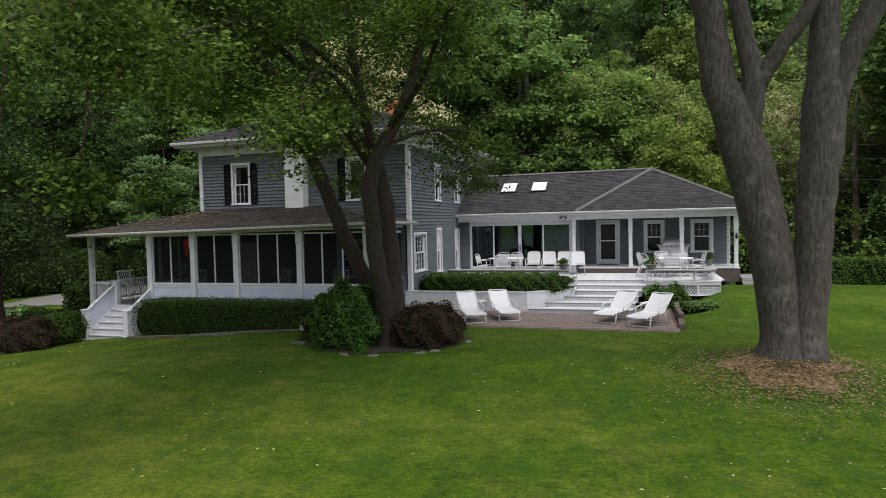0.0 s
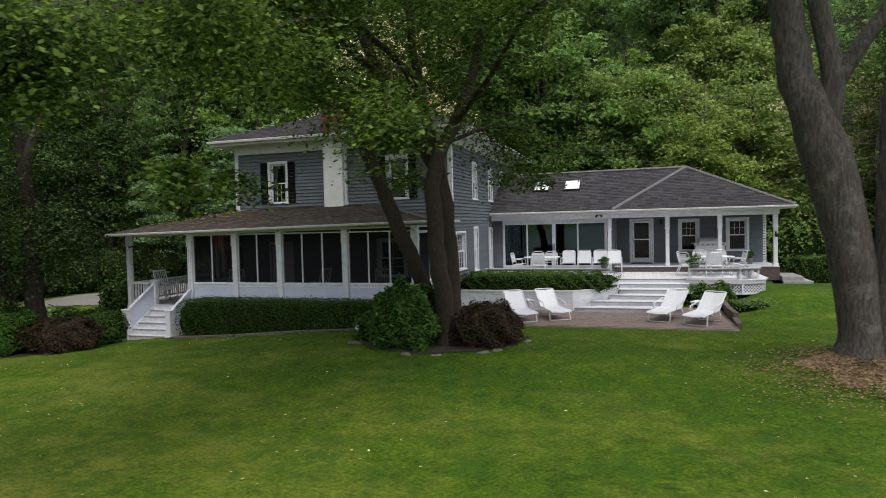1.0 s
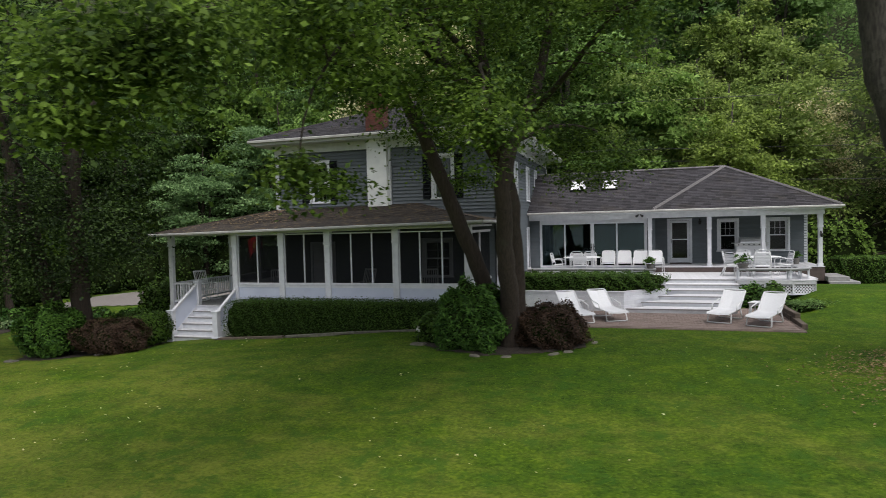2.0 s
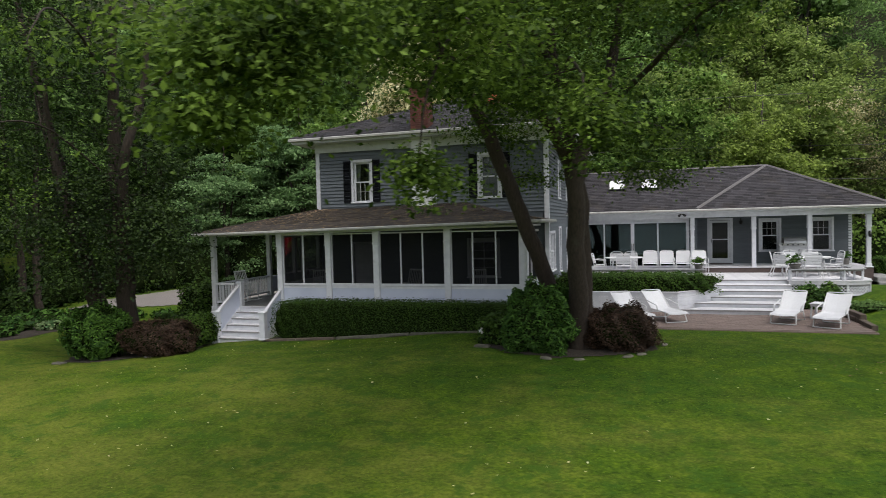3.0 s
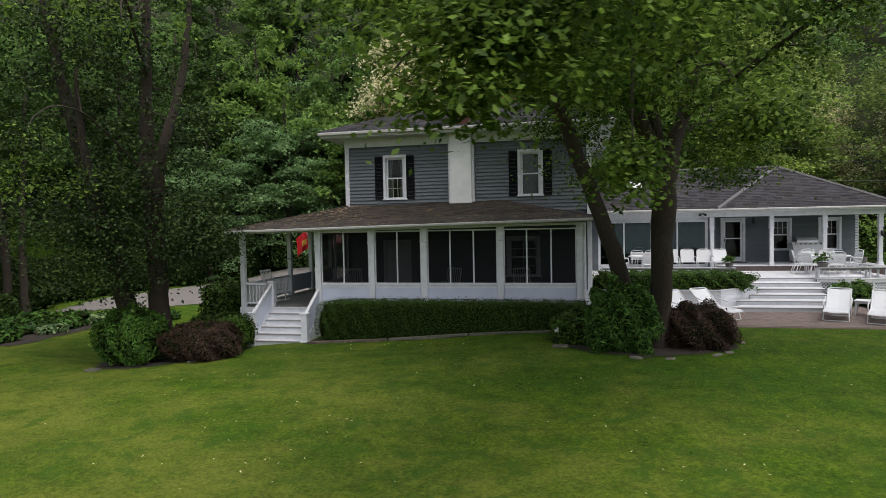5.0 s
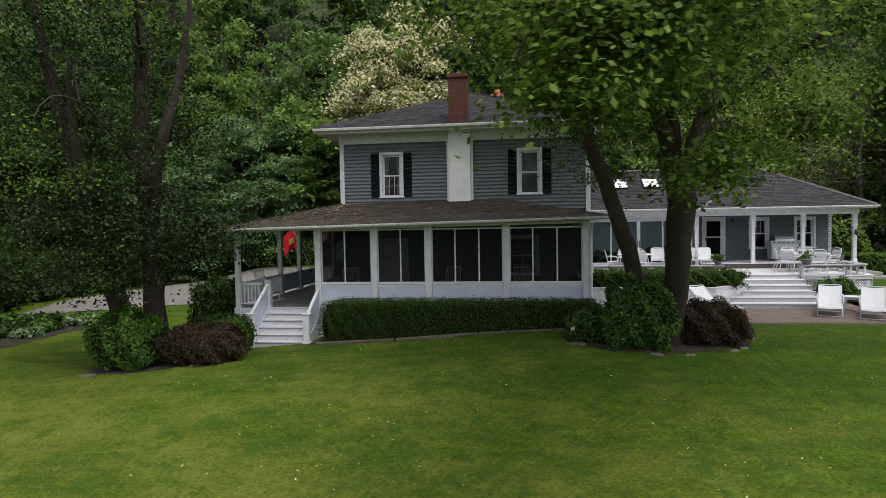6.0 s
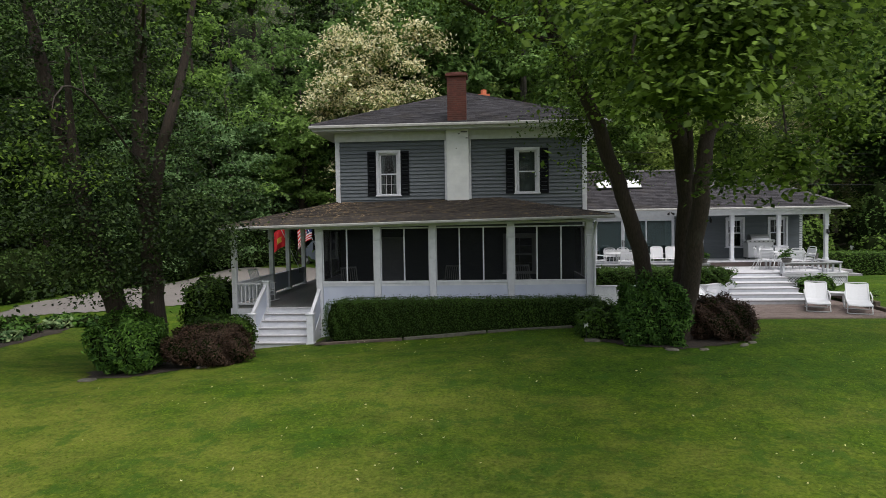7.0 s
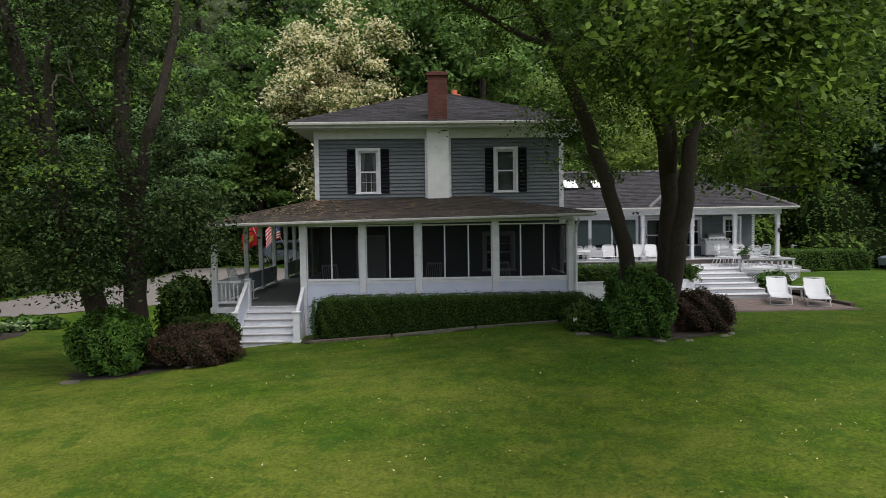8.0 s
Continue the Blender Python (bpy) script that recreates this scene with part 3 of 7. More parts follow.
def shingled(roof, quad, material, exposure=0.14, width=0.31, loose=0, loose_material=None):
    """Lays shingles over a roof polygon with its eave as first edge, clipped to it; the first loose ones are pieces of their own."""
    q = [Vector(p) for p in quad]
    u = (q[1] - q[0]).normalized()
    nrm = (q[1] - q[0]).cross(q[-1] - q[0]).normalized()
    if nrm.z < 0:
        nrm = -nrm
    w = nrm.cross(u)
    if w.z < 0:
        w = -w
    flat = [((p - q[0]).dot(u), (p - q[0]).dot(w)) for p in q]
    top = max(b for _, b in flat)
    r1 = random.Random(3)
    v, f, made = [], [], 0
    me = None
    if loose:
        me = block(width - 0.006, exposure + 0.02, 0.022, loose_material, 0.0)
    row = 0
    while row * exposure < top - 0.02:
        z = row * exposure
        zm = min(z + exposure / 2, top - 0.01)
        xs = []
        for i in range(len(flat)):
            (a0, b0), (a1, b1) = flat[i - 1], flat[i]
            if (b0 > zm) != (b1 > zm):
                xs.append(a0 + (a1 - a0) * (zm - b0) / (b1 - b0))
        if len(xs) >= 2:
            lo, hi = min(xs), max(xs)
            x = lo - r1.random() * width
            while x < hi:
                a, b = max(x, lo), min(x + width - 0.006, hi)
                if b - a > 0.02:
                    h = min(exposure + 0.02, top - z)
                    o = q[0] + u * ((a + b) / 2) + w * (z + h / 2)
                    tilt = 0.014 + r1.random() * 0.008
                    if loose and made < loose and b - a > width - 0.02:
                        rot = Matrix((u, w, nrm)).transposed().to_4x4()
                        piece("shingle", me, roof, Matrix.Translation(o + nrm * (0.012 + r1.random() * 0.004)) @ rot @ pose(0, 0, 0, 4.5))
                        made += 1
                    else:
                        k = len(v)
                        for aa, zz, nn in ((a, z, 0), (b, z, 0), (b, z + h, 0), (a, z + h, 0), (a, z, tilt), (b, z, tilt), (b, z + h, 0.006), (a, z + h, 0.006)):
                            v.append(q[0] + u * aa + w * zz + nrm * nn)
                        f += [tuple(k + i for i in c) for c in ((4, 5, 6, 7), (0, 1, 5, 4), (1, 2, 6, 5), (3, 0, 4, 7), (3, 2, 1, 0), (2, 3, 7, 6))]
                x += width
        row += 1
    s = Build()
    s.v, s.f = [tuple(p) for p in v], f
    return part("shingles", s, material, roof, kind="stuff")


# ---- main house ----
X0, X1, Y0, Y1 = -16.65, -7.78, 21.27, 33.6
house = thing("house", "two-storey grey-blue clapboard house with white trim and hipped shingle roof", "house", (-12.2, 27.0, 0.6))
UP = [(-15.13, -14.44, 5.05, 6.56), (-10.16, -9.47, 5.05, 6.56)]
sided_wall(house, "front", Y0, X0, -12.74, 4.5, 6.98, UP[:1])
sided_wall(house, "front", Y0, -11.80, X1, 4.5, 6.98, UP[1:])
SIDE = [(21.68, 22.95, 2.35, 3.70), (24.40, 24.93, 2.16, 3.85), (27.05, 27.60, 2.05, 3.78), (24.28, 24.90, 5.06, 6.47), (27.12, 27.80, 5.06, 6.47), (29.45, 30.05, 5.78, 6.5)]
sided_wall(house, "east", X1, Y0, Y1, 0.75, 6.98, SIDE)
sided_wall(house, "west", X0, Y0, Y1, 1.38, 6.98, [(24.0, 24.9, 2.3, 3.7), (28.0, 28.9, 1.42, 3.5)])
part("wall", Build().box(X0, Y1 - 0.16, 0.6, X1, Y1, 6.98), SIDING, house)
part("wall", Build().box(-12.74, Y0, 4.3, -11.80, Y0 + 0.16, 6.98), SIDING, house)
for i, h in enumerate(UP):
    window(house, "front", Y0, *h, 0.10, (2, 1) if i == 0 else (0, 0), (0, 0), i == 0, i == 1)
    shutter(house, Y0, h[0] - 0.10 - 0.31, h[0] - 0.105, h[2] - 0.02, h[3] + 0.06)
    shutter(house, Y0, h[1] + 0.105, h[1] + 0.10 + 0.31, h[2] - 0.02, h[3] + 0.06)
for i, h in enumerate(SIDE):
    window(house, "east", X1, *h, 0.09, (3, 2) if i == 0 else (0, 0), (3, 2) if i == 0 else (0, 0))
window(house, "west", X0, 24.0, 24.9, 2.3, 3.7)
# corner boards, frieze, soffit, gutter
for x, y, sx, sy in ((X0, Y0, 1, 1), (X1, Y0, -1, 1), (X1, Y1, -1, -1)):
    b = Build().box(x - 0.058 * sx, y - 0.058 * sy, 0.75 if sx < 0 else 4.5, x + 0.10 * sx, y - 0.001 * sy, 6.98, 0.004)
    b.box(x - 0.058 * sx, y, 0.75 if sx < 0 else 4.5, x - 0.001 * sx, y + 0.10 * sy, 6.98, 0.004)
    part("corner_board", b, TRIM, house)
b = Build().box(X0 - 0.07, Y0 - 0.07, 6.98, -12.665, Y0 + 0.16, 7.30, 0.006).box(-11.875, Y0 - 0.07, 6.98, X1 + 0.04, Y0 + 0.16, 7.30, 0.006)
b.box(X0 - 0.04, Y0 + 0.16, 6.98, X0 + 0.16, Y1, 7.30, 0.006).box(X1 - 0.16, Y0 + 0.16, 6.98, X1 + 0.04, Y1, 7.30, 0.006)
part("frieze", b, SOFFIT, house, "pale frieze board under the eaves")
EX0, EX1, EY0, EY1 = -17.42, -6.98, 20.58, 34.3
part("soffit", Build().box(EX0 + 0.04, EY0 + 0.04, 7.30, EX1 - 0.04, EY1 - 0.04, 7.34), SOFFIT, house)
b = Build()
for p, q in (((EX0, EY0), (EX1, EY0)), ((EX0, EY0), (EX0, EY1)), ((EX1, EY0), (EX1, EY1))):
    if p[1] == q[1]:
        b.box(p[0] - 0.06, p[1] - 0.08, 7.38, q[0] + 0.06, p[1] + 0.03, 7.49, 0.02)
    else:
        b.box(p[0] - 0.06, p[1] + 0.031, 7.38, p[0] + 0.05, q[1], 7.49, 0.02)
part("gutter", b, GUTTER, house, "white metal gutter")
b = Build().box(EX0 + 0.01, EY0 + 0.03, 7.345, EX1 - 0.01, EY0 + 0.06, 7.47).box(EX1 - 0.04, EY0 + 0.06, 7.345, EX1 - 0.01, EY1, 7.47).box(EX0 + 0.01, EY0 + 0.06, 7.345, EX0 + 0.04, EY1, 7.47)
part("fascia", b, TRIM, house)
RX, RZ, RY0, RY1 = -12.2, 9.55, 25.85, 29.1
e = [(EX0, EY0, 7.49), (EX1, EY0, 7.49), (EX1, EY1, 7.49), (EX0, EY1, 7.49)]
ra, rb = (RX, RY0, RZ), (RX, RY1, RZ)
planes = [[e[0], e[1], ra], [e[1], e[2], rb, ra], [e[2], e[3], rb], [e[3], e[0], ra, rb]]
roof_b = Build()
for pl in planes:
    roof_b.slab(pl, 0.06)
roof = part("roof", roof_b, SHINGLE, house, "hipped roof of dark grey shingles")
for pl in planes[:2]:
    shingled(roof, pl, SHINGLE, 0.15, 0.31)
cap = Build()
for a, c in ((e[0], ra), (e[1], ra), (ra, rb)):
    a, c = Vector(a), Vector(c)
    n = int((c - a).length / 0.24)
    for i in range(n):
        p, q = a.lerp(c, i / n), a.lerp(c, (i + 1.08) / n)
        cap.tube([p + Vector((0, 0, 0.0)), q + Vector((0, 0, -0.008))], 0.075, 6)
part("ridge", cap, SHINGLE, roof, kind="stuff")

# chimneys: brick above, painted boxed flue below
chim = part("chimney", Build().box(-12.60, 20.80, 7.40, -11.94, 21.40, 9.12), MORTAR, house, "tall red brick chimney")
brick_me = block(0.195, 0.095, 0.062, BRICK_RED, 0.006)
nrow = 24
for r in range(nrow):
    z = 7.44 + r * 0.0735
    for i in range(4):
        off = 0.0 if r % 2 == 0 else 0.055
        x = -12.60 + 0.075 + i * 0.165 + off * 0.5
        piece("brick", brick_me, chim, pose(min(max(x, -12.51), -12.03), 20.845, z))
    for side, xx in ((0, -12.555), (1, -11.985)):
        for i in range(3):
            y = 20.93 + i * 0.2 + (0.05 if r % 2 else 0)
            piece("brick", brick_me, chim, pose(xx, min(y, 21.32), z, 0, 0, 90))
b = Build().box(-12.66, 20.74, 9.12, -11.88, 21.46, 9.20, 0.01).box(-12.62, 20.78, 9.20, -11.92, 21.42, 9.25, 0.01)
b.box(-12.48, 20.92, 9.25, -12.06, 21.28, 9.30, 0.01)
part("chimney_cap", b, BRICK_RED, chim)
b = Build().box(-12.66, 20.95, 4.60, -11.88, 21.268, 7.38, 0.008)
flue = part("flue_box", b, CHASE, house, "white painted flue box with peeling paint")
b = Build().box(-12.74, 21.12, 4.60, -12.662, 21.265, 6.98, 0.004).box(-11.878, 21.12, 4.60, -11.80, 21.265, 6.98, 0.004)
part("edge_trim", b, TRIM, flue)
b = Build().box(-12.15, 20.935, 7.20, -11.92, 20.949, 7.23).box(-12.25, 20.94, 7.13, -12.18, 20.949, 7.16).box(-12.33, 20.94, 6.62, -12.30, 20.949, 6.65).box(-11.98, 20.94, 6.98, -11.9, 20.949, 7.01)
part("rust_bracket", b, METAL_DARK, flue)
pot = part("chimney", Build().box(-11.55, 28.7, 9.1, -11.05, 29.2, 9.95, 0.01).box(-11.6, 28.65, 9.95, -11.0, 29.25, 10.06, 0.01), CLAY, house, "short orange clay chimney")
part("chimney_pot", Build().tube([(-11.3, 28.95, 10.06), (-11.3, 28.95, 10.3)], 0.14, 10), CLAY, pot)

# ---- screened porch and veranda ----
DZ = 1.38
VX = -19.55
PY = 18.33
floor_b = Build().box(VX, PY + 0.12, DZ - 0.22, X0 - 0.05, Y1 - 0.4, DZ - 0.035).box(X0 - 0.05, PY + 0.05, DZ - 0.22, -8.06, Y0, DZ - 0.035)
porch = thing("veranda", "white-trimmed wraparound veranda with dark insect screens and a shingled roof", "porch", (-14.0, 20.0, 0.6))
pf = part("porch_floor", floor_b, PORCH_FLOOR, porch)
for i in range(33):
    x = VX + i * 0.088
    if x + 0.085 <= X0 - 0.05:
        part("floor_board", Build().box(x, PY + 0.10, DZ - 0.035, x + 0.085, Y1 - 0.4, DZ, 0.003), PORCH_FLOOR, pf)
# skirt under the floor
b = Build().box(X0 - 0.02, PY + 0.04, 0.3, -8.06, PY + 0.09, DZ - 0.03).box(VX, PY + 0.12, 0.1, -18.52, PY + 0.16, DZ - 0.225).box(VX, PY + 0.16, 0.0, VX + 0.05, Y1 - 0.4, DZ - 0.225)
part("skirt", b, PANEL, porch)
b = Build().box(VX - 0.03, PY + 0.07, DZ - 0.22, -18.52, PY + 0.119, DZ - 0.02, 0.006).box(VX - 0.03, PY + 0.12, DZ - 0.22, VX - 0.001, Y1 - 0.4, DZ - 0.02, 0.006)
part("floor_fascia", b, TRIM, porch)


def square_post(parent, x, y, z0, z1, w=0.21, capital=0.5, material=TRIM):
    """A boxed post with plinth, shaft, neck band and capital."""
    h = w / 2
    p = part("post", Build().box(x - h, y - h, z0, x + h, y + h, z1, 0.008), material, parent)
    part("plinth", Build().box(x - h - 0.02, y - h - 0.02, z0, x + h + 0.02, y + h + 0.02, z0 + 0.12, 0.006), material, p)
    part("neck_band", Build().box(x - h - 0.022, y - h - 0.022, z1 - capital * 0.86, x + h + 0.022, y + h + 0.022, z1 - capital * 0.76, 0.006), material, p)
    part("capital", Build().box(x - h - 0.012, y - h - 0.012, z1 - capital * 0.755, x + h + 0.012, y + h + 0.012, z1 - 0.002, 0.008), material, p)
    return p


PX = [-16.60, -14.74, -12.99, -10.55, -8.14]
BEAM = 3.95
for x in PX:
    square_post(porch, x, PY, 0.45, BEAM + 0.011 * (x + 12) + 0.004, 0.20)
MULL = {0: [-15.72], 1: [-13.89], 2: [-12.15, -11.40], 3: [-9.74, -9.00]}
for i in range(4):
    a, c = PX[i] + 0.105, PX[i + 1] - 0.105
    part("low_panel", Build().box(a, PY - 0.02, 1.38, c, PY + 0.04, 2.14), PANEL, porch, "pale grey-blue panel below the screens")
    b = Build().box(a, PY - 0.06, 2.14, c, PY + 0.06, 2.22, 0.008).box(a, PY - 0.035, 2.06, c, PY - 0.021, 2.139)
    b.box(a, PY - 0.03, 3.86, c, PY + 0.04, 3.90).box(a, PY - 0.03, 2.22, a + 0.03, PY + 0.03, 3.87).box(c - 0.03, PY - 0.03, 2.22, c, PY + 0.03, 3.87)
    fr = part("screen_frame", b, TRIM, porch)
    cuts = [a + 0.03, *MULL[i], c - 0.03]
    for x in MULL[i]:
        part("mullion", Build().box(x - 0.022, PY - 0.025, 2.22, x + 0.022, PY + 0.02, 3.87, 0.003), TRIM, fr)
    for p, q in zip(cuts, cuts[1:]):
        sc = part("screen", Build().add([(p, PY + 0.005, 2.22), (q, PY + 0.005, 2.22), (q, PY + 0.005, 3.87), (p, PY + 0.005, 3.87)], [(0, 1, 2, 3)]), SCREEN, fr, "dark insect screen")
# end walls of the screened room
for x in (X0 + 0.05, -8.14):
    b = Build().box(x - 0.05, PY + 0.105, 1.38, x + 0.03, Y0, 2.14)
    part("low_panel", b, PANEL, porch)
    b = Build().box(x - 0.05, PY + 0.105, 2.14, x + 0.05, Y0, 2.22, 0.006).box(x - 0.03, 19.72, 2.22, x + 0.03, 19.80, 3.80).box(x - 0.03, PY + 0.105, 3.80, x + 0.04, Y0, 3.88)
    fr = part("screen_frame", b, TRIM, porch)
    for p, q in ((PY + 0.105, 19.72), (19.80, Y0)):
        part("screen", Build().add([(x, p, 2.22), (x, q, 2.22), (x, q, 3.80), (x, p, 3.80)], [(0, 1, 2, 3)]), SCREEN, fr)
# back wall of the screened room with a door and windows
hole_d, hole_w = (-15.2, -14.3, 1.42, 3.45), (-10.6, -9.6, 2.2, 3.5)
b = Build()
for p, q, a, c in cut(X0, X1, DZ - 0.2, 4.5, [hole_d, hole_w]):
    b.box(p, Y0, a, q, Y0 + 0.16, c)
part("wall", b, SIDING, house)
window(house, "front", Y0, *hole_w, 0.1, (1, 1), (1, 1))
b = Build().box(-15.2, Y0 + 0.04, 1.42, -14.3, Y0 + 0.09, 3.45)
dr = part("door", b, TRIM, house, "white panelled porch door")
b = Build().box(-15.28, Y0 - 0.03, 1.38, -15.2, Y0, 3.53, 0.004).box(-14.3, Y0 - 0.03, 1.38, -14.22, Y0, 3.53, 0.004).box(-15.2, Y0 - 0.03, 3.45, -14.3, Y0, 3.53, 0.004)
for r in range(3):
    for c in range(2):
        b.box(-15.12 + c * 0.39, Y0 + 0.025, 1.6 + r * 0.6, -14.79 + c * 0.39, Y0 + 0.039, 2.08 + r * 0.6, 0.006)
part("door_trim", b, TRIM, dr)
# beam, ceiling, eave, gutter: the old eave sags to the west
def sag(k):
    m = Matrix()
    m[2][0], m[2][3] = k, 12.0 * k
    return m


b = Build(sag(0.011)).box(X0 - 0.1, PY - 0.11, BEAM, -8.03, PY + 0.11, 4.02).box(VX - 0.1, PY - 0.11, BEAM, X0 - 0.1, PY + 0.11, 4.02).box(VX - 0.1, PY + 0.11, BEAM, VX + 0.1, Y1 - 0.4, 4.02).box(-8.25, PY + 0.11, BEAM, -8.03, Y0, 4.02)
part("beam", b, TRIM, porch)
GX0, GX1, GY = -19.68, -7.52, 17.72
part("porch_ceiling", Build(sag(0.017)).box(GX0 + 0.05, GY + 0.04, 4.02, GX1 - 0.05, Y0, 4.05).box(GX0 + 0.05, Y0, 4.02, X0, Y1, 4.05), SOFFIT, porch)
b = Build(sag(0.017)).box(GX0 - 0.05, GY - 0.09, 4.03, GX1 + 0.05, GY + 0.02, 4.12, 0.02).box(GX0 - 0.05, GY + 0.021, 4.03, GX0 + 0.06, Y1, 4.12, 0.02).box(GX1 - 0.06, GY + 0.021, 4.03, GX1 + 0.05, Y0, 4.12, 0.02)
part("gutter", b, GUTTER, porch, "white metal gutter")
ZE, ZR, ZW = 3.975, 4.185, 4.80
quads = [[(GX0, GY, ZE), (GX1, GY, ZR), (-10.75, Y0, ZW), (X0, Y0, ZW)],
         [(GX0, Y1, ZE), (GX0, GY, ZE), (X0, Y0, ZW), (X0, Y1, ZW)],
         [(GX1, GY, ZR), (GX1, Y0, ZR), (-10.75, Y0, ZW)]]
pr_b = Build()
for q in quads:
    pr_b.slab(q, 0.05)
proof = part("roof", pr_b, SHINGLE_OLD, porch, "low brown weathered shingle roof with lichen and fallen leaves")
shingled(proof, quads[0], SHINGLE_OLD, 0.14, 0.30, 260, SHINGLE_PIECE)
shingled(proof, quads[1], SHINGLE_OLD, 0.14, 0.30)
cap = Build()
for a, c in (((GX0, GY, ZE), (X0, Y0, ZW)), ((GX1, GY, ZR), (-10.75, Y0, ZW))):
    a, c = Vector(a), Vector(c)
    n = int((c - a).length / 0.24)
    for i in range(n):
        cap.tube([a.lerp(c, i / n), a.lerp(c, (i + 1.08) / n) + Vector((0, 0, -0.008))], 0.06, 6)
part("ridge", cap, SHINGLE_OLD, proof, kind="stuff")
lit = Build()
r2 = random.Random(11)
for i in range(1500):
    s, t = r2.random(), r2.random() ** 1.5
    p = Vector(quads[0][0]).lerp(Vector(quads[0][1]), s).lerp(Vector(quads[0][3]).lerp(Vector(quads[0][2]), s), 1 - t) + Vector((0, 0, 0.028))
    a, k = r2.random() * 6.28, 0.025 + 0.03 * r2.random()
    lit.add([(p.x + k * math.cos(a + d), p.y + k * math.sin(a + d), p.z + 0.25 * k * math.sin(a + d)) for d in (0, 2.2, 4.1)], [(0, 1, 2)])
part("fallen_leaves", lit, MULCH, proof, kind="stuff")
# veranda posts, half walls, railings
VY = [18.45, 22.0, 24.0, 26.2, 28.5, 30.4, 32.6]
for i, y in enumerate(VY):
    square_post(porch, VX + 0.12, y, 0.2 if i == 0 else DZ, BEAM, 0.16)
for i in (1, 2, 4, 5):
    b = Build().box(VX + 0.09, VY[i] + 0.08, DZ + 0.1, VX + 0.13, VY[i + 1] - 0.08, 2.10)
    part("half_wall", b, PANEL, porch)
    part("wall_cap", Build().box(VX + 0.05, VY[i] + 0.08, 2.10, VX + 0.18, VY[i + 1] - 0.08, 2.15, 0.006), TRIM, porch)


def railing(parent, p, q, height=0.75, low=0.1, gap=0.115):
    """Top and bottom rail with square balusters between two floor points."""
    p, q = Vector(p), Vector(q)
    d = q - p
    n = max(2, int(d.length / gap))
    side = Vector((-d.y, d.x, 0)).normalized()
    up = Vector((0, 0, 1))

    def bar(a, c, w, h):
        k = Build()
        k.add([a - side * w, a + side * w, a + side * w + up * h, a - side * w + up * h, c - side * w, c + side * w, c + side * w + up * h, c - side * w + up * h],
              [(0, 1, 2, 3), (7, 6, 5, 4), (0, 4, 5, 1), (1, 5, 6, 2), (2, 6, 7, 3), (3, 7, 4, 0)])
        return k
    part("top_rail", bar(p + up * height, q + up * height, 0.045, 0.06), TRIM, parent)
    part("bottom_rail", bar(p + up * low, q + up * low, 0.03, 0.06), TRIM, parent)
    for i in range(1, n):
        a = p.lerp(q, i / n)
        part("baluster", Build().box(a.x - 0.018, a.y - 0.018, a.z + low + 0.05, a.x + 0.018, a.y + 0.018, a.z + height + 0.01), TRIM, parent)


railing(porch, (VX + 0.2, 18.47, DZ), (-18.60, 18.47, DZ))
railing(porch, (VX + 0.12, 18.6, DZ), (VX + 0.12, 21.9, DZ))
railing(porch, (VX + 0.12, 26.2, DZ), (VX - 1.0, 26.2, DZ - 0.6))
# downspout at the south-east corner
part("downspout", Build().tube([(-8.0, 17.75, 4.03), (-8.0, 18.1, 3.8), (-8.0, 18.2, 3.6), (-8.0, 18.2, 0.9)], 0.045, 8), TRIM, porch)

# ---- front steps ----
steps = thing("porch_steps", "white painted wooden porch steps with solid-capped handrails", "steps", (-17.5, 17.7, 0.35))
SX0, SX1 = -18.42, -16.62
zb = 0.30
rise = (DZ - zb) / 6
for i in range(5):
    z = zb + rise * (i + 1)
    y = 17.08 + 0.28 * i
    part("riser", Build().box(SX0, y + 0.03, z - rise, SX1, y + 0.055, z - 0.035), TRIM, steps)
    tr = part("tread", Build().box(SX0 - (0.06 if i == 0 else 0.0), y + 0.045, z - 0.035, SX1 + (0.06 if i == 0 else 0.0), y + 0.335, z, 0.004), DECK, steps)
    part("nosing", Build().box(SX0 - (0.06 if i == 0 else 0.0), y, z - 0.04, SX1 + (0.06 if i == 0 else 0.0), y + 0.044, z + 0.002, 0.008), STEP_EDGE, tr, "grey nosing, darkened for the tread's shadow line")
part("riser", Build().box(SX0, 18.43, DZ - rise, SX1, 18.449, DZ - 0.04), TRIM, steps)
part("landing_edge", Build().box(SX0, 18.40, DZ - 0.035, SX1, 18.43 + 0.0, DZ + 0.004, 0.006), DECK, steps)
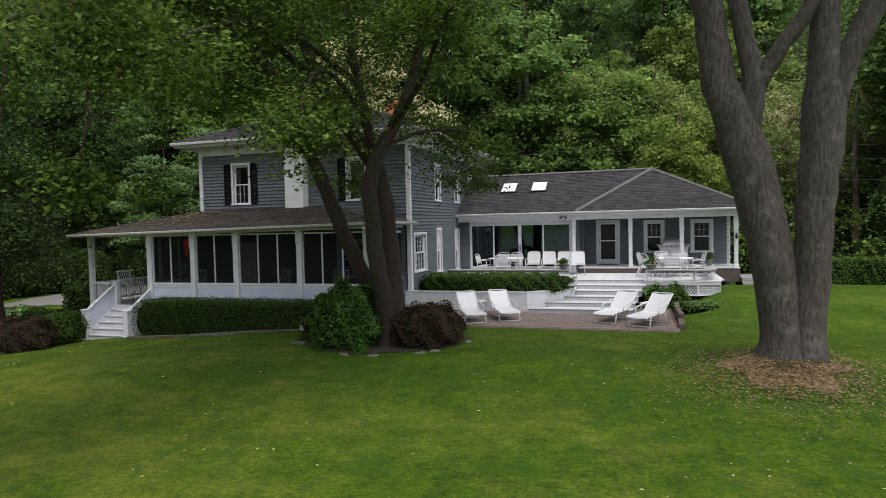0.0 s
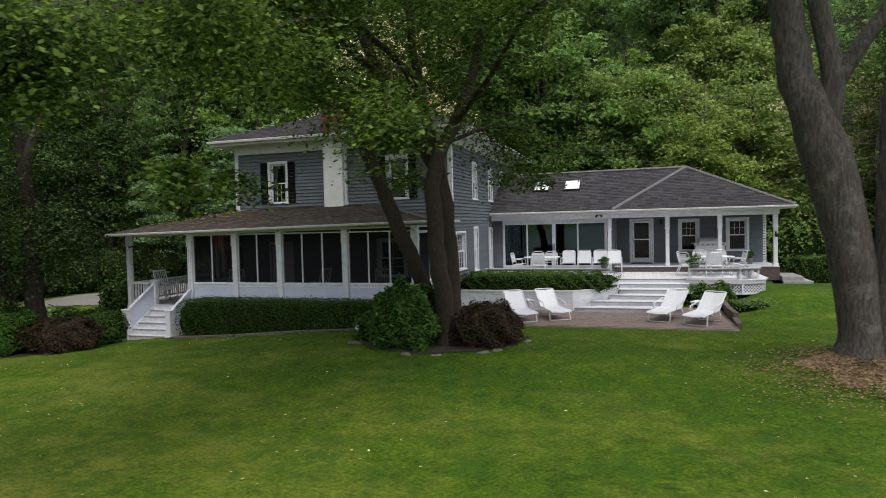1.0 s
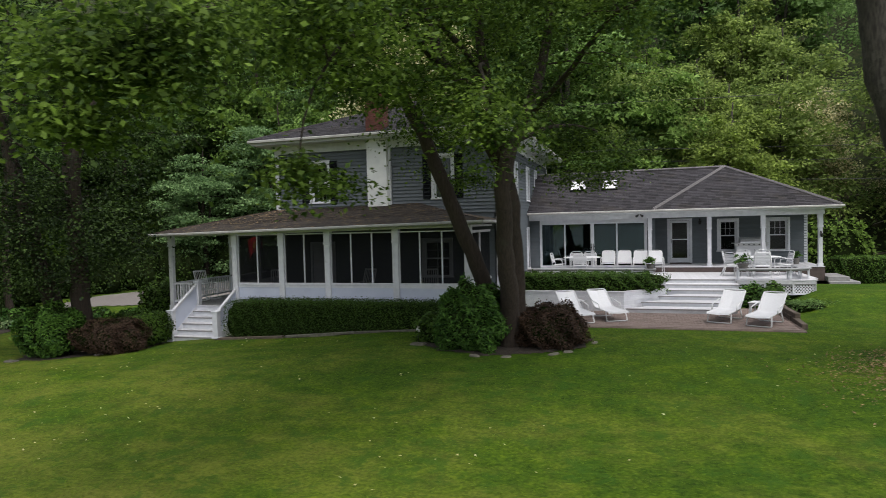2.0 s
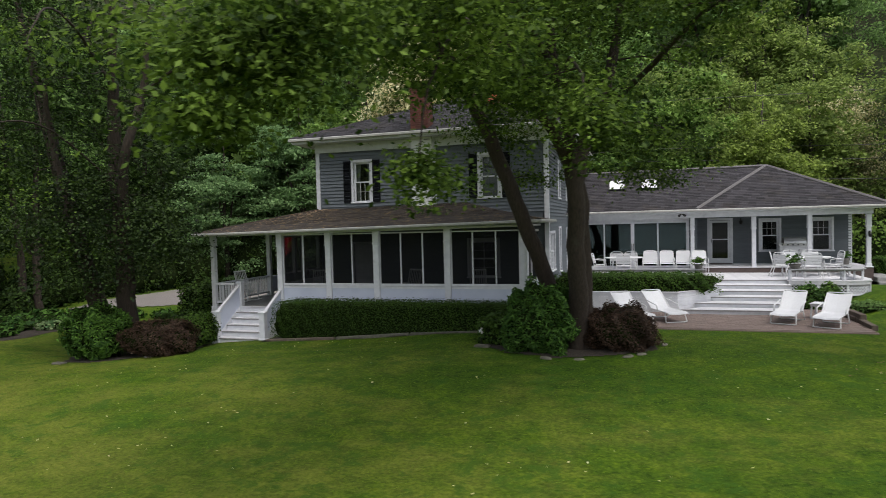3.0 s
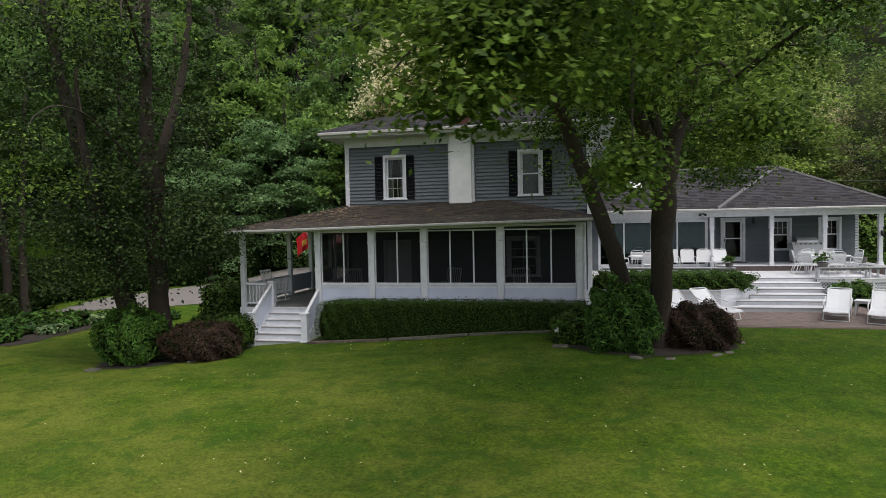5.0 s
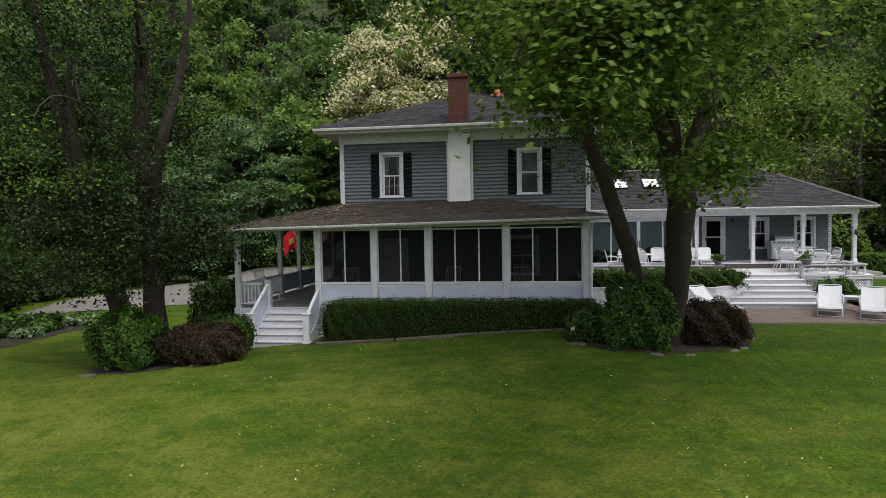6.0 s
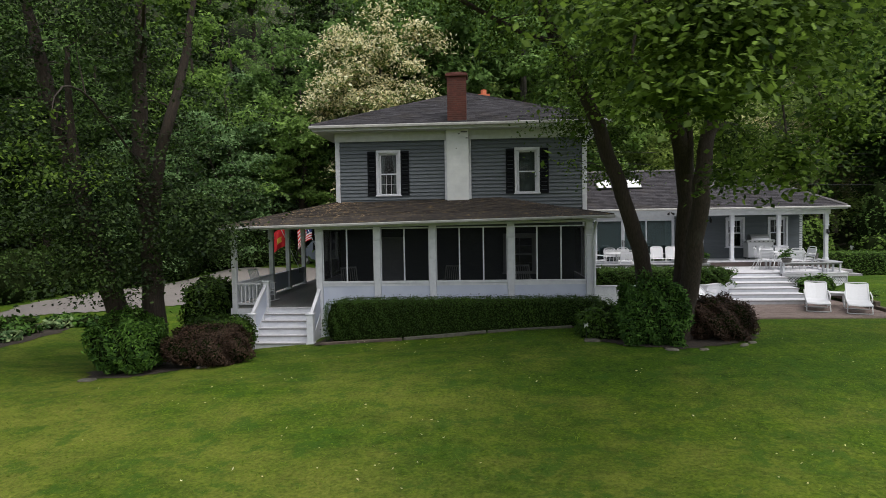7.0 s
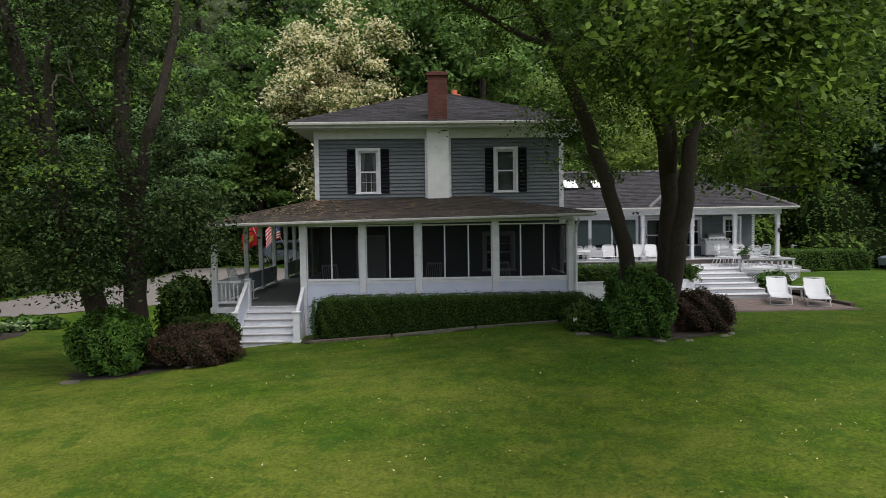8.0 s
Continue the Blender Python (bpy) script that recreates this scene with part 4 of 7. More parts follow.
for x in (SX0 - 0.01, SX1 + 0.01):
    nw = part("newel", Build().box(x - 0.10, 17.05, 0.28, x + 0.10, 17.25, 1.33, 0.008), TRIM, steps)
    part("newel_cap", Build().box(x - 0.125, 17.025, 1.33, x + 0.125, 17.275, 1.38, 0.01).box(x - 0.125, 17.025, 0.28, x + 0.125, 17.275, 0.50, 0.01), TRIM, nw)
    nt = part("newel", Build().box(x - 0.09, 18.46, DZ, x + 0.09, 18.64, 2.20, 0.008), TRIM, steps)
    part("newel_cap", Build().box(x - 0.11, 18.44, 2.20, x + 0.11, 18.66, 2.25, 0.01), TRIM, nt)
    rl = Build().add([(x - 0.05, 17.2, 1.28), (x + 0.05, 17.2, 1.28), (x + 0.05, 17.2, 1.35), (x - 0.05, 17.2, 1.35), (x - 0.05, 18.5, 2.10), (x + 0.05, 18.5, 2.10), (x + 0.05, 18.5, 2.17), (x - 0.05, 18.5, 2.17)],
                     [(0, 1, 2, 3), (7, 6, 5, 4), (0, 4, 5, 1), (1, 5, 6, 2), (2, 6, 7, 3), (3, 7, 4, 0)])
    part("handrail", rl, TRIM, steps)
    pn = Build().add([(x - 0.015, 17.22, 0.55), (x + 0.015, 17.22, 0.55), (x + 0.015, 17.22, 1.28), (x - 0.015, 17.22, 1.28), (x - 0.015, 18.46, 1.34), (x + 0.015, 18.46, 1.34), (x + 0.015, 18.46, 2.09), (x - 0.015, 18.46, 2.09)],
                     [(0, 1, 2, 3), (7, 6, 5, 4), (0, 4, 5, 1), (1, 5, 6, 2), (2, 6, 7, 3), (3, 7, 4, 0)])
    part("side_panel", pn, PANEL, steps)
    part("stringer", Build().add([(x - 0.03, 17.1, 0.25), (x + 0.03, 17.1, 0.25), (x + 0.03, 17.1, 0.5), (x - 0.03, 17.1, 0.5), (x - 0.03, 18.44, 0.25), (x + 0.03, 18.44, 0.25), (x + 0.03, 18.44, 1.36), (x - 0.03, 18.44, 1.36)],
                                 [(0, 1, 2, 3), (7, 6, 5, 4), (0, 4, 5, 1), (1, 5, 6, 2), (2, 6, 7, 3), (3, 7, 4, 0)]), TRIM, steps)


# ---- lake behind the viewpoint, seen only in the panes ----
lake = part("water", Build().add([(-600, -600, -1.0), (600, -600, -1.0), (600, -38, -1.0), (-600, -38, -1.0)], [(0, 1, 2, 3)]),
            surface("still_lake_water", (0.018, 0.034, 0.036), (0.03, 0.048, 0.05), 0.4, 0.12, 0.05, 1.5))
tagged(lake, "calm grey lake beyond the lawn", "lake", kind="structure")

# ---- wing ----
WZ, PZ = 1.84, 2.07
WX0, WX1 = -7.75, 3.88
GLY, RWY, POSTY = 27.95, 29.9, 27.68
wing = thing("house_wing", "single-storey grey-blue wing with hipped dark roof, glass doors and porch", "house", (-2.0, 30.0, 0.7))
DOOR = (-1.66, -0.84, PZ, 4.0)
WINS = [(0.42, 1.12, 2.62, 3.95), (2.40, 3.14, 2.62, 3.95)]
sided_wall(wing, "front", RWY, -2.40, WX1, PZ - 0.25, 4.3, [DOOR, *WINS], 0.115)
sided_wall(wing, "east", WX1, RWY, 33.6, 0.7, 4.3, [], 0.115)
sided_wall(wing, "east", -2.40, GLY, RWY, PZ - 0.25, 4.3, [], 0.115)
sided_wall(wing, "front", GLY, -2.69, -2.40, WZ - 0.2, 4.3, [], 0.115)
sided_wall(wing, "front", GLY, WX0, -7.32, WZ - 0.2, 4.3, [], 0.115)
part("wall", Build().box(WX0, 33.44, 0.6, WX1, 33.6, 4.3), SIDING, wing)
part("wall", Build().box(-7.32, GLY, 4.02, -2.69, GLY + 0.16, 4.3), TRIM, wing)
part("wall", Build().box(-7.32, GLY, 1.0, -2.69, GLY + 0.16, WZ + 0.20), TRIM, wing)
for w in WINS:
    window(wing, "front", RWY, *w, 0.10, (0, 0), (2, 1))
b = Build().box(WX1 - 0.10, RWY - 0.035, PZ, WX1 + 0.035, RWY - 0.001, 4.3, 0.004).box(WX1 + 0.001, RWY, PZ, WX1 + 0.035, RWY + 0.1, 4.3, 0.004)
part("corner_board", b, TRIM, wing)
part("corner_board", Build().box(-2.42, RWY - 0.12, PZ, -2.36, RWY - 0.03, 4.3), TRIM, wing)
# storm door
b = Build().box(-1.78, RWY - 0.045, PZ, -1.66, RWY, 4.10, 0.006).box(-0.84, RWY - 0.045, PZ, -0.72, RWY, 4.10, 0.006).box(-1.66, RWY - 0.043, 4.0, -0.84, RWY, 4.10, 0.006)
wd = part("door", b, TRIM, wing, "white storm door with a tall glass pane")
b = Build()
for p, q, a, c in cut(-1.655, -0.845, PZ + 0.02, 3.99, [(-1.57, -0.93, 2.30, 3.12), (-1.57, -0.93, 3.17, 3.90)]):
    b.box(p, RWY - 0.02, a, q, RWY + 0.03, c)
b.box(-1.50, RWY - 0.026, 2.13, -1.0, RWY - 0.0201, 2.25, 0.003)
lf = part("leaf", b, TRIM, wd)
for a, c in ((2.30, 3.12), (3.17, 3.90)):
    part("pane", Build().box(-1.57, RWY, a, -0.93, RWY + 0.006, c), GLASS, wd).visible_shadow = False
part("door_handle", Build().box(-1.63, RWY - 0.07, 2.98, -1.60, RWY - 0.02, 3.16, 0.006), METAL_DARK, wd)
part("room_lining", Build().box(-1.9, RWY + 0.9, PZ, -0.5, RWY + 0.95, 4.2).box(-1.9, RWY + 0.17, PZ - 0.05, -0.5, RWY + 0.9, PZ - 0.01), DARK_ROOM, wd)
# sliding glass doors
cols = [(-7.32, -6.20), (-6.20, -5.0), (-5.0, -3.95), (-3.95, -2.69)]
for i, (p, q) in enumerate(cols):
    b = Build()
    w0, w1 = (0.10 if i == 0 else 0.03), (0.12 if i == 3 else 0.03)
    if i == 1:
        w1 = 0.075
    if i == 2:
        w0 = 0.075
    b.box(p, GLY - 0.03, WZ + 0.20, p + w0, GLY + 0.05, 4.02, 0.004).box(q - w1, GLY - 0.03, WZ + 0.20, q, GLY + 0.05, 4.02, 0.004)
    b.box(p + w0, GLY - 0.02, WZ + 0.20, q - w1, GLY + 0.05, WZ + 0.27).box(p + w0, GLY - 0.02, 3.95, q - w1, GLY + 0.05, 4.02)
    gd = part("sliding_door", b, TRIM, wing, "white-framed sliding glass door")
    part("pane", Build().box(p + w0, GLY + 0.01, WZ + 0.27, q - w1, GLY + 0.02, 3.95), GLASS_DOOR, gd).visible_shadow = False
    if i in (1, 2):
        x = q - 0.04 if i == 1 else p + 0.04
        part("door_handle", Build().box(x - 0.015, GLY - 0.07, 2.78, x + 0.015, GLY - 0.031, 3.08, 0.005), METAL_DARK, gd)
k = Build().box(-7.6, 33.2, WZ, -2.5, 33.25, 4.3).box(-7.6, GLY + 0.2, WZ - 0.02, -2.5, 33.2, WZ + 0.02).box(-7.6, GLY + 0.2, 4.28, -2.5, 33.2, 4.3).box(-2.55, GLY + 0.2, WZ + 0.02, -2.5, 33.2, 4.28).box(-7.6, GLY + 0.2, WZ + 0.02, -7.55, 33.2, 4.28)
part("room_lining", k, DARK_ROOM, wing, "near-black lining standing for the dim living room")
# beam, ceiling, posts, eaves
b = Build().box(WX0, POSTY - 0.12, 4.14, WX1 + 0.1, POSTY + 0.12, 4.36).box(WX1 - 0.12, POSTY + 0.12, 4.14, WX1 + 0.1, RWY, 4.36)
part("beam", b, TRIM, wing)
part("porch_ceiling", Build().box(WX0, 27.2, 4.36, 4.40, 33.6, 4.385), SOFFIT, wing)
WEX, WEY = 4.46, 27.14
b = Build().box(WX0, WEY - 0.03, 4.36, WEX, WEY, 4.49, 0.006).box(WEX - 0.03, WEY + 0.001, 4.36, WEX, 33.6, 4.49, 0.006)
part("fascia", b, TRIM, wing)
b = Build().box(WX0, WEY - 0.12, 4.40, WEX + 0.08, WEY - 0.031, 4.49, 0.02).box(WEX + 0.001, WEY - 0.03, 4.40, WEX + 0.09, 33.6, 4.49, 0.02)
part("gutter", b, GUTTER, wing, "white metal gutter")
RIDGE_Y, RIDGE_Z, PEAK = 30.36, 6.39, 0.70
hipfoot = -2.45
q_left = [(WX0 - 0.05, WEY, 4.46), (hipfoot, WEY, 4.46), (PEAK, RIDGE_Y, RIDGE_Z - 0.03), (WX0 - 0.05, RIDGE_Y, RIDGE_Z - 0.03)]
q_front = [(hipfoot, WEY, 4.49), (WEX, WEY, 4.49), (PEAK, RIDGE_Y, RIDGE_Z)]
q_right = [(WEX, WEY, 4.49), (WEX, 33.6, 4.49), (PEAK, RIDGE_Y, RIDGE_Z)]
q_back = [(WEX, 33.6, 4.46), (WX0, 33.6, 4.46), (WX0, RIDGE_Y, RIDGE_Z - 0.03), (PEAK, RIDGE_Y, RIDGE_Z - 0.03)]
b = Build()
for q in (q_left, q_front, q_right, q_back):
    b.slab(q, 0.05)
wroof = part("roof", b, SHINGLE, wing, "hipped dark charcoal shingle roof")
for q in (q_left, q_front, q_right):
    shingled(wroof, q, SHINGLE, 0.14, 0.31)
cap = Build()
for a, c in (((hipfoot, WEY, 4.50), (PEAK, RIDGE_Y, RIDGE_Z + 0.01)), ((WEX, WEY, 4.5), (PEAK, RIDGE_Y, RIDGE_Z + 0.01)), ((WX0, RIDGE_Y, RIDGE_Z - 0.02), (PEAK, RIDGE_Y, RIDGE_Z))):
    a, c = Vector(a), Vector(c)
    n = int((c - a).length / 0.2)
    for i in range(n):
        cap.tube([a.lerp(c, i / n), a.lerp(c, (i + 1.1) / n) + Vector((0, 0, -0.008))], 0.075, 6)
part("ridge", cap, RIDGE, wroof, kind="stuff")


def on_left_slope(x, s, lift):
    """A point of the left roof slope, s from the eave (0) to the ridge (1)."""
    return Vector((x, WEY + (RIDGE_Y - WEY) * s, 4.46 + (RIDGE_Z - 0.03 - 4.46) * s + lift))


for xa in (-6.02, -4.62):
    b = Build()
    for (x0, x1, s0, s1, lift, pane) in ((xa, xa + 0.72, 0.50, 0.73, 0.10, False),):
        top = [on_left_slope(x0, s0, lift), on_left_slope(x1, s0, lift), on_left_slope(x1, s1, lift), on_left_slope(x0, s1, lift)]
        b.slab(top, 0.10)
    sk = part("skylight", b, METAL_DARK, wing, "flat roof skylight reflecting the sky")
    top = [on_left_slope(xa + 0.04, 0.51, 0.112), on_left_slope(xa + 0.68, 0.51, 0.112), on_left_slope(xa + 0.68, 0.72, 0.112), on_left_slope(xa + 0.04, 0.72, 0.112)]
    part("pane", Build().slab(top, 0.01), SKYLIGHT, sk)
for x in (-2.58, -0.23, 1.80, WX1 - 0.03):
    square_post(wing, x, POSTY, PZ if x > -2.5 else WZ, 4.14, 0.15, 0.6)
# porch floor of the wing with its brown edge
b = Build().box(-2.38, 27.53, 1.5, WX1 + 0.1, RWY - 0.03, PZ - 0.03)
part("porch_base", b, BROWN_PAINT, wing, "dark brown porch edge")
for i in range(22):
    y = 27.50 + i * 0.108
    part("floor_board", Build().box(-2.38, y, PZ - 0.03, WX1 + 0.1, y + 0.104, PZ, 0.003), DECK, wing)
# flood lamp under the eave and lantern on the corner post
fl = thing("flood_lamp", "small twin-head security lamp under the eave", "lamp", (-3.0, 27.5, 4.3), local=True)
part("base_plate", Build().tube([(0, 0.02, 0.03), (0, -0.01, 0.03)], 0.05, 10), TRIM, fl)
for s in (-1, 1):
    part("lamp_head", Build().tube([(0.03 * s, -0.02, 0.0), (0.10 * s, -0.10, -0.05), (0.12 * s, -0.13, -0.07)], [0.02, 0.05, 0.055], 10), METAL_DARK, fl)
ln = thing("wall_lantern", "black wall lantern fixed to the corner post", "lamp", (WX1 - 0.03, POSTY - 0.09, 3.35), local=True)
part("bracket", Build().box(-0.03, -0.02, -0.08, 0.03, 0.0, 0.12, 0.004).tube([(0, -0.01, 0.08), (0, -0.08, 0.12), (0, -0.12, 0.06)], 0.012, 6), METAL_DARK, ln)
part("lantern_body", Build().tube([(0, -0.12, -0.12), (0, -0.12, 0.0), (0, -0.12, 0.06)], [0.04, 0.06, 0.015], 6), METAL_DARK, ln)
ln2 = thing("wall_lantern", "black wall lantern beside the door", "lamp", (-0.40, RWY - 0.03, 3.95), local=True)
part("bracket", Build().box(-0.03, -0.02, -0.08, 0.03, 0.0, 0.12, 0.004), METAL_DARK, ln2)
part("lantern_body", Build().tube([(0, -0.08, -0.14), (0, -0.08, 0.0), (0, -0.08, 0.06)], [0.05, 0.07, 0.015], 6), METAL_DARK, ln2)

# ---- deck with steps ----
deck = thing("deck", "pale painted wooden deck with a curved edge and wide steps", "deck", (-1.0, 25.5, 1.0))
EDGE = [(0.30, 24.08), (1.20, 23.97), (2.10, 23.98), (2.87, 24.28), (3.00, 25.60), (3.05, 27.5)]
DL = 24.20
outline = [(WX0 + 0.03, DL), (-2.10, DL), (0.30, DL)] + EDGE[1:] + [(WX0 + 0.03, 27.5)]
part("joist_bed", Build().prism(outline, WZ - 0.2, WZ - 0.045), STEP_EDGE, deck)


def edge_y(x):
    if x <= 0.30:
        return DL
    return float(np.interp(x, [p[0] for p in EDGE], [p[1] for p in EDGE]))


x = WX0 + 0.03
while x < 2.95:
    y0 = min(edge_y(x), edge_y(x + 0.135)) - 0.03
    part("deck_board", Build().box(x, y0, WZ - 0.04, x + 0.135, 27.94 if x < -2.4 else 27.52, WZ, 0.004), DECK, deck)
    x += 0.14
part("fascia", Build().sweep([(WX0 + 0.03, DL), (-2.1, DL)], -0.025, 0.0, WZ - 0.22, WZ - 0.041), TRIM, deck)
part("fascia", Build().sweep(EDGE, -0.025, 0.0, WZ - 0.15, WZ - 0.041), DECK, deck)
# lattice skirt under the curved edge
for (xa, ya), (xb, yb) in zip(EDGE, EDGE[1:]):
    a, c = Vector((xa, ya, 0)), Vector((xb, yb, 0))
    length = (c - a).length
    d = (c - a).normalized()
    nrm = Vector((d.y, -d.x, 0))
    m = Matrix((( d.x, nrm.x, 0, xa), (d.y, nrm.y, 0, ya), (0, 0, 1, 0), (0, 0, 0, 1)))
    z0, z1 = 1.34, WZ - 0.15
    h = z1 - z0
    k = Build(m)
    for s in (-1, 1):
        for i in range(-int(h / 0.11) - 1, int(length / 0.11) + int(h / 0.11) + 2):
            u0 = i * 0.11
            ua, ub = (u0, u0 + h) if s > 0 else (u0 + h, u0)
            t0, t1 = 0.0, 1.0
            lo, hi = sorted(((0 - ua) / (ub - ua), (length - ua) / (ub - ua)))
            t0, t1 = max(t0, lo), min(t1, hi)
            if t1 - t0 > 0.05:
                p0, p1 = (ua + (ub - ua) * t0, z0 + h * t0), (ua + (ub - ua) * t1, z0 + h * t1)
                w = 0.019
                n0 = -0.01 if s > 0 else -0.022
                k.add([(p0[0] - w, n0, p0[1]), (p0[0] + w, n0, p0[1]), (p1[0] + w, n0, p1[1]), (p1[0] - w, n0, p1[1]), (p0[0] - w, n0 - 0.01, p0[1]), (p0[0] + w, n0 - 0.01, p0[1]), (p1[0] + w, n0 - 0.01, p1[1]), (p1[0] - w, n0 - 0.01, p1[1])],
                      [(0, 1, 2, 3), (7, 6, 5, 4), (0, 4, 5, 1), (1, 5, 6, 2), (2, 6, 7, 3), (3, 7, 4, 0)])
    la = part("lattice", k, TRIM, deck, "white diamond lattice")
    part("lattice_frame", Build(m).box(0, -0.012, z0 - 0.03, length, 0.012, z0 + 0.03).box(-0.035, -0.012, z0, 0.035, 0.012, z1), TRIM, la)
    # dark sheet added behind the lattice for the shade under the deck
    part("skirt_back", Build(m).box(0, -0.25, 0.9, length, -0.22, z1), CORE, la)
# wide steps down to the patio
PT = 1.03
ys = [24.20, 23.58, 22.92, 22.25, 21.58, 20.92]
lefts = [-2.12, -2.12, -2.12, -2.44, -3.02, -3.50]
rights = [0.32, 0.32, 0.22, 0.08, -0.02, -0.10]
rs = (WZ - PT) / 6
for i in range(1, 6):
    z = WZ - rs * i
    back = ys[i - 1] + 0.02
    slant = 1.05 if i > 2 else 0.0
    part("riser", Build().prism([(lefts[i] + 0.03, ys[i] + 0.04), (rights[i] - 0.02, ys[i] + 0.04), (rights[i] - 0.02, back), (lefts[i] + 0.03 + slant * (back - ys[i] - 0.04), back)], z - rs - 0.05, z - 0.035), TRIM, deck)
    cuts = (0.0, 0.10, 0.34, 0.58, 0.82, 1.0)
    for t, (f0, f1) in enumerate(zip(cuts, cuts[1:])):
        ya, yb = ys[i] + (back - ys[i]) * f0, ys[i] + (back - ys[i]) * f1 - 0.008
        xa, xb = lefts[i] + slant * (ya - ys[i]), lefts[i] + slant * (yb - ys[i])
        part("tread_board", Build().prism([(xa, ya), (rights[i], ya), (rights[i], yb), (xb, yb)], z - 0.035, z), DECK if t else STEP_EDGE, deck)
part("riser", Build().box(-2.1, DL - 0.014, WZ - rs, 0.30, DL - 0.002, WZ - 0.041), TRIM, deck)
part("nosing", Build().box(-2.12, DL - 0.035, WZ - 0.04, 0.32, DL + 0.02, WZ + 0.002, 0.008), STEP_EDGE, deck)
# side step at the wing's east end
for i in range(2):
    part("side_step", Build().box(4.0, 27.2 - 0.2 * i, 1.25, 4.75 + 0.3 * i, 29.0, WZ - 0.16 - 0.17 * i, 0.01), STEP_EDGE, deck)

# benches along the deck's edge
BENCH = [(0.35, 23.94), (1.20, 23.92), (2.05, 23.98), (2.55, 24.12), (2.78, 24.35), (2.86, 25.0), (2.90, 26.2), (2.94, 27.3)]


BENCH_TOP = surface("weathered_bench_paint", (0.26, 0.265, 0.28), (0.37, 0.375, 0.39), 9.0, 0.6, 0.2, 60, (1, 1, 1), (0.20, 0.20, 0.20), (0.5, 0.8), 2.0, 0.06)


def bench(path, label):
    p0 = path[0]
    t = thing("bench", label, "bench", (p0[0], p0[1], WZ), group="deck benches")
    for j in range(3):
        part("slat", Build().sweep(path, 0.02 + 0.14 * j, 0.15 + 0.14 * j, WZ + 0.365, WZ + 0.40), BENCH_TOP, t)
    part("apron", Build().sweep(path, 0.09, 0.12, WZ + 0.31, WZ + 0.364), STEP_EDGE, t)
    for i in range(0, len(path), 2 if len(path) > 4 else 1):
        a = Vector(path[i])
        d = (Vector(path[min(i + 1, len(path) - 1)]) - Vector(path[max(i - 1, 0)])).normalized()
        n = Vector((-d.y, d.x))
        for o in (0.12, 0.36):
            c = a + n * o
            part("leg", Build().box(c.x - 0.032, c.y - 0.032, WZ, c.x + 0.032, c.y + 0.032, WZ + 0.365, 0.006), TRIM, t)
    return t


bench(BENCH, "curved white slatted bench along the deck edge")
bench([(-7.3, 24.0), (-6.3, 24.0), (-5.3, 24.0), (-4.3, 24.0), (-3.3, 24.0), (-2.45, 24.0)], "long white slatted bench behind the clipped hedge")

# white board retaining wall in front of the hedge
rw = thing("planter_wall", "low white board-faced planter wall beside the steps", "planter", (-5.0, 21.3, 0.9))
run = [(-8.0, 21.22), (-3.56, 21.24), (-2.13, 22.58)]
for (a, c) in zip(run, run[1:]):
    for r in range(5):
        z = 0.94 + r * 0.145
        part("board", Build().sweep([a, c], 0.0, 0.035, z, z + 0.139), TRIM, rw)
part("board", Build().box(-2.16, 22.62, 1.2, -2.125, 24.17, 1.66), TRIM, rw)
part("cap_board", Build().sweep(run, -0.03, 0.12, 1.665, 1.695), DECK, rw)
part("soil", Build().prism([(-7.72, 21.30), (-3.60, 21.32), (-2.20, 22.64), (-2.17, 24.17), (-7.72, 24.17)], 0.8, 1.60), SOIL, rw)

# ---- patio ----
patio = part("pavement", Build().box(-6.3, 18.1, 0.75, 1.15, 22.5, PT - 0.035), SAND)
tagged(patio, "brown brick patio below the deck steps", "patio", kind="structure")
ORIGIN[patio.name] = Vector((0, 0, 0))
e0 = part("edging", Build().box(-6.3, 18.06, 0.75, 1.15, 18.13, PT - 0.02), PAVER, patio)
timbers = thing("landscape_timbers", "stacked weathered landscape timbers beside the patio", "edging", (1.6, 20.6, 0.9))
for i, (x, y, z) in enumerate(((1.24, 19.3, 1.05), (1.24, 20.7, 1.07), (1.26, 20.4, 1.19), (1.26, 21.7, 1.21))):
    part("timber", Build(pose(x, y, z, 0, 0, 2 * (i % 3) - 2)).box(-0.08, -0.7, -0.1, 0.08, 0.7, 0.08, 0.015), TIMBER, timbers)


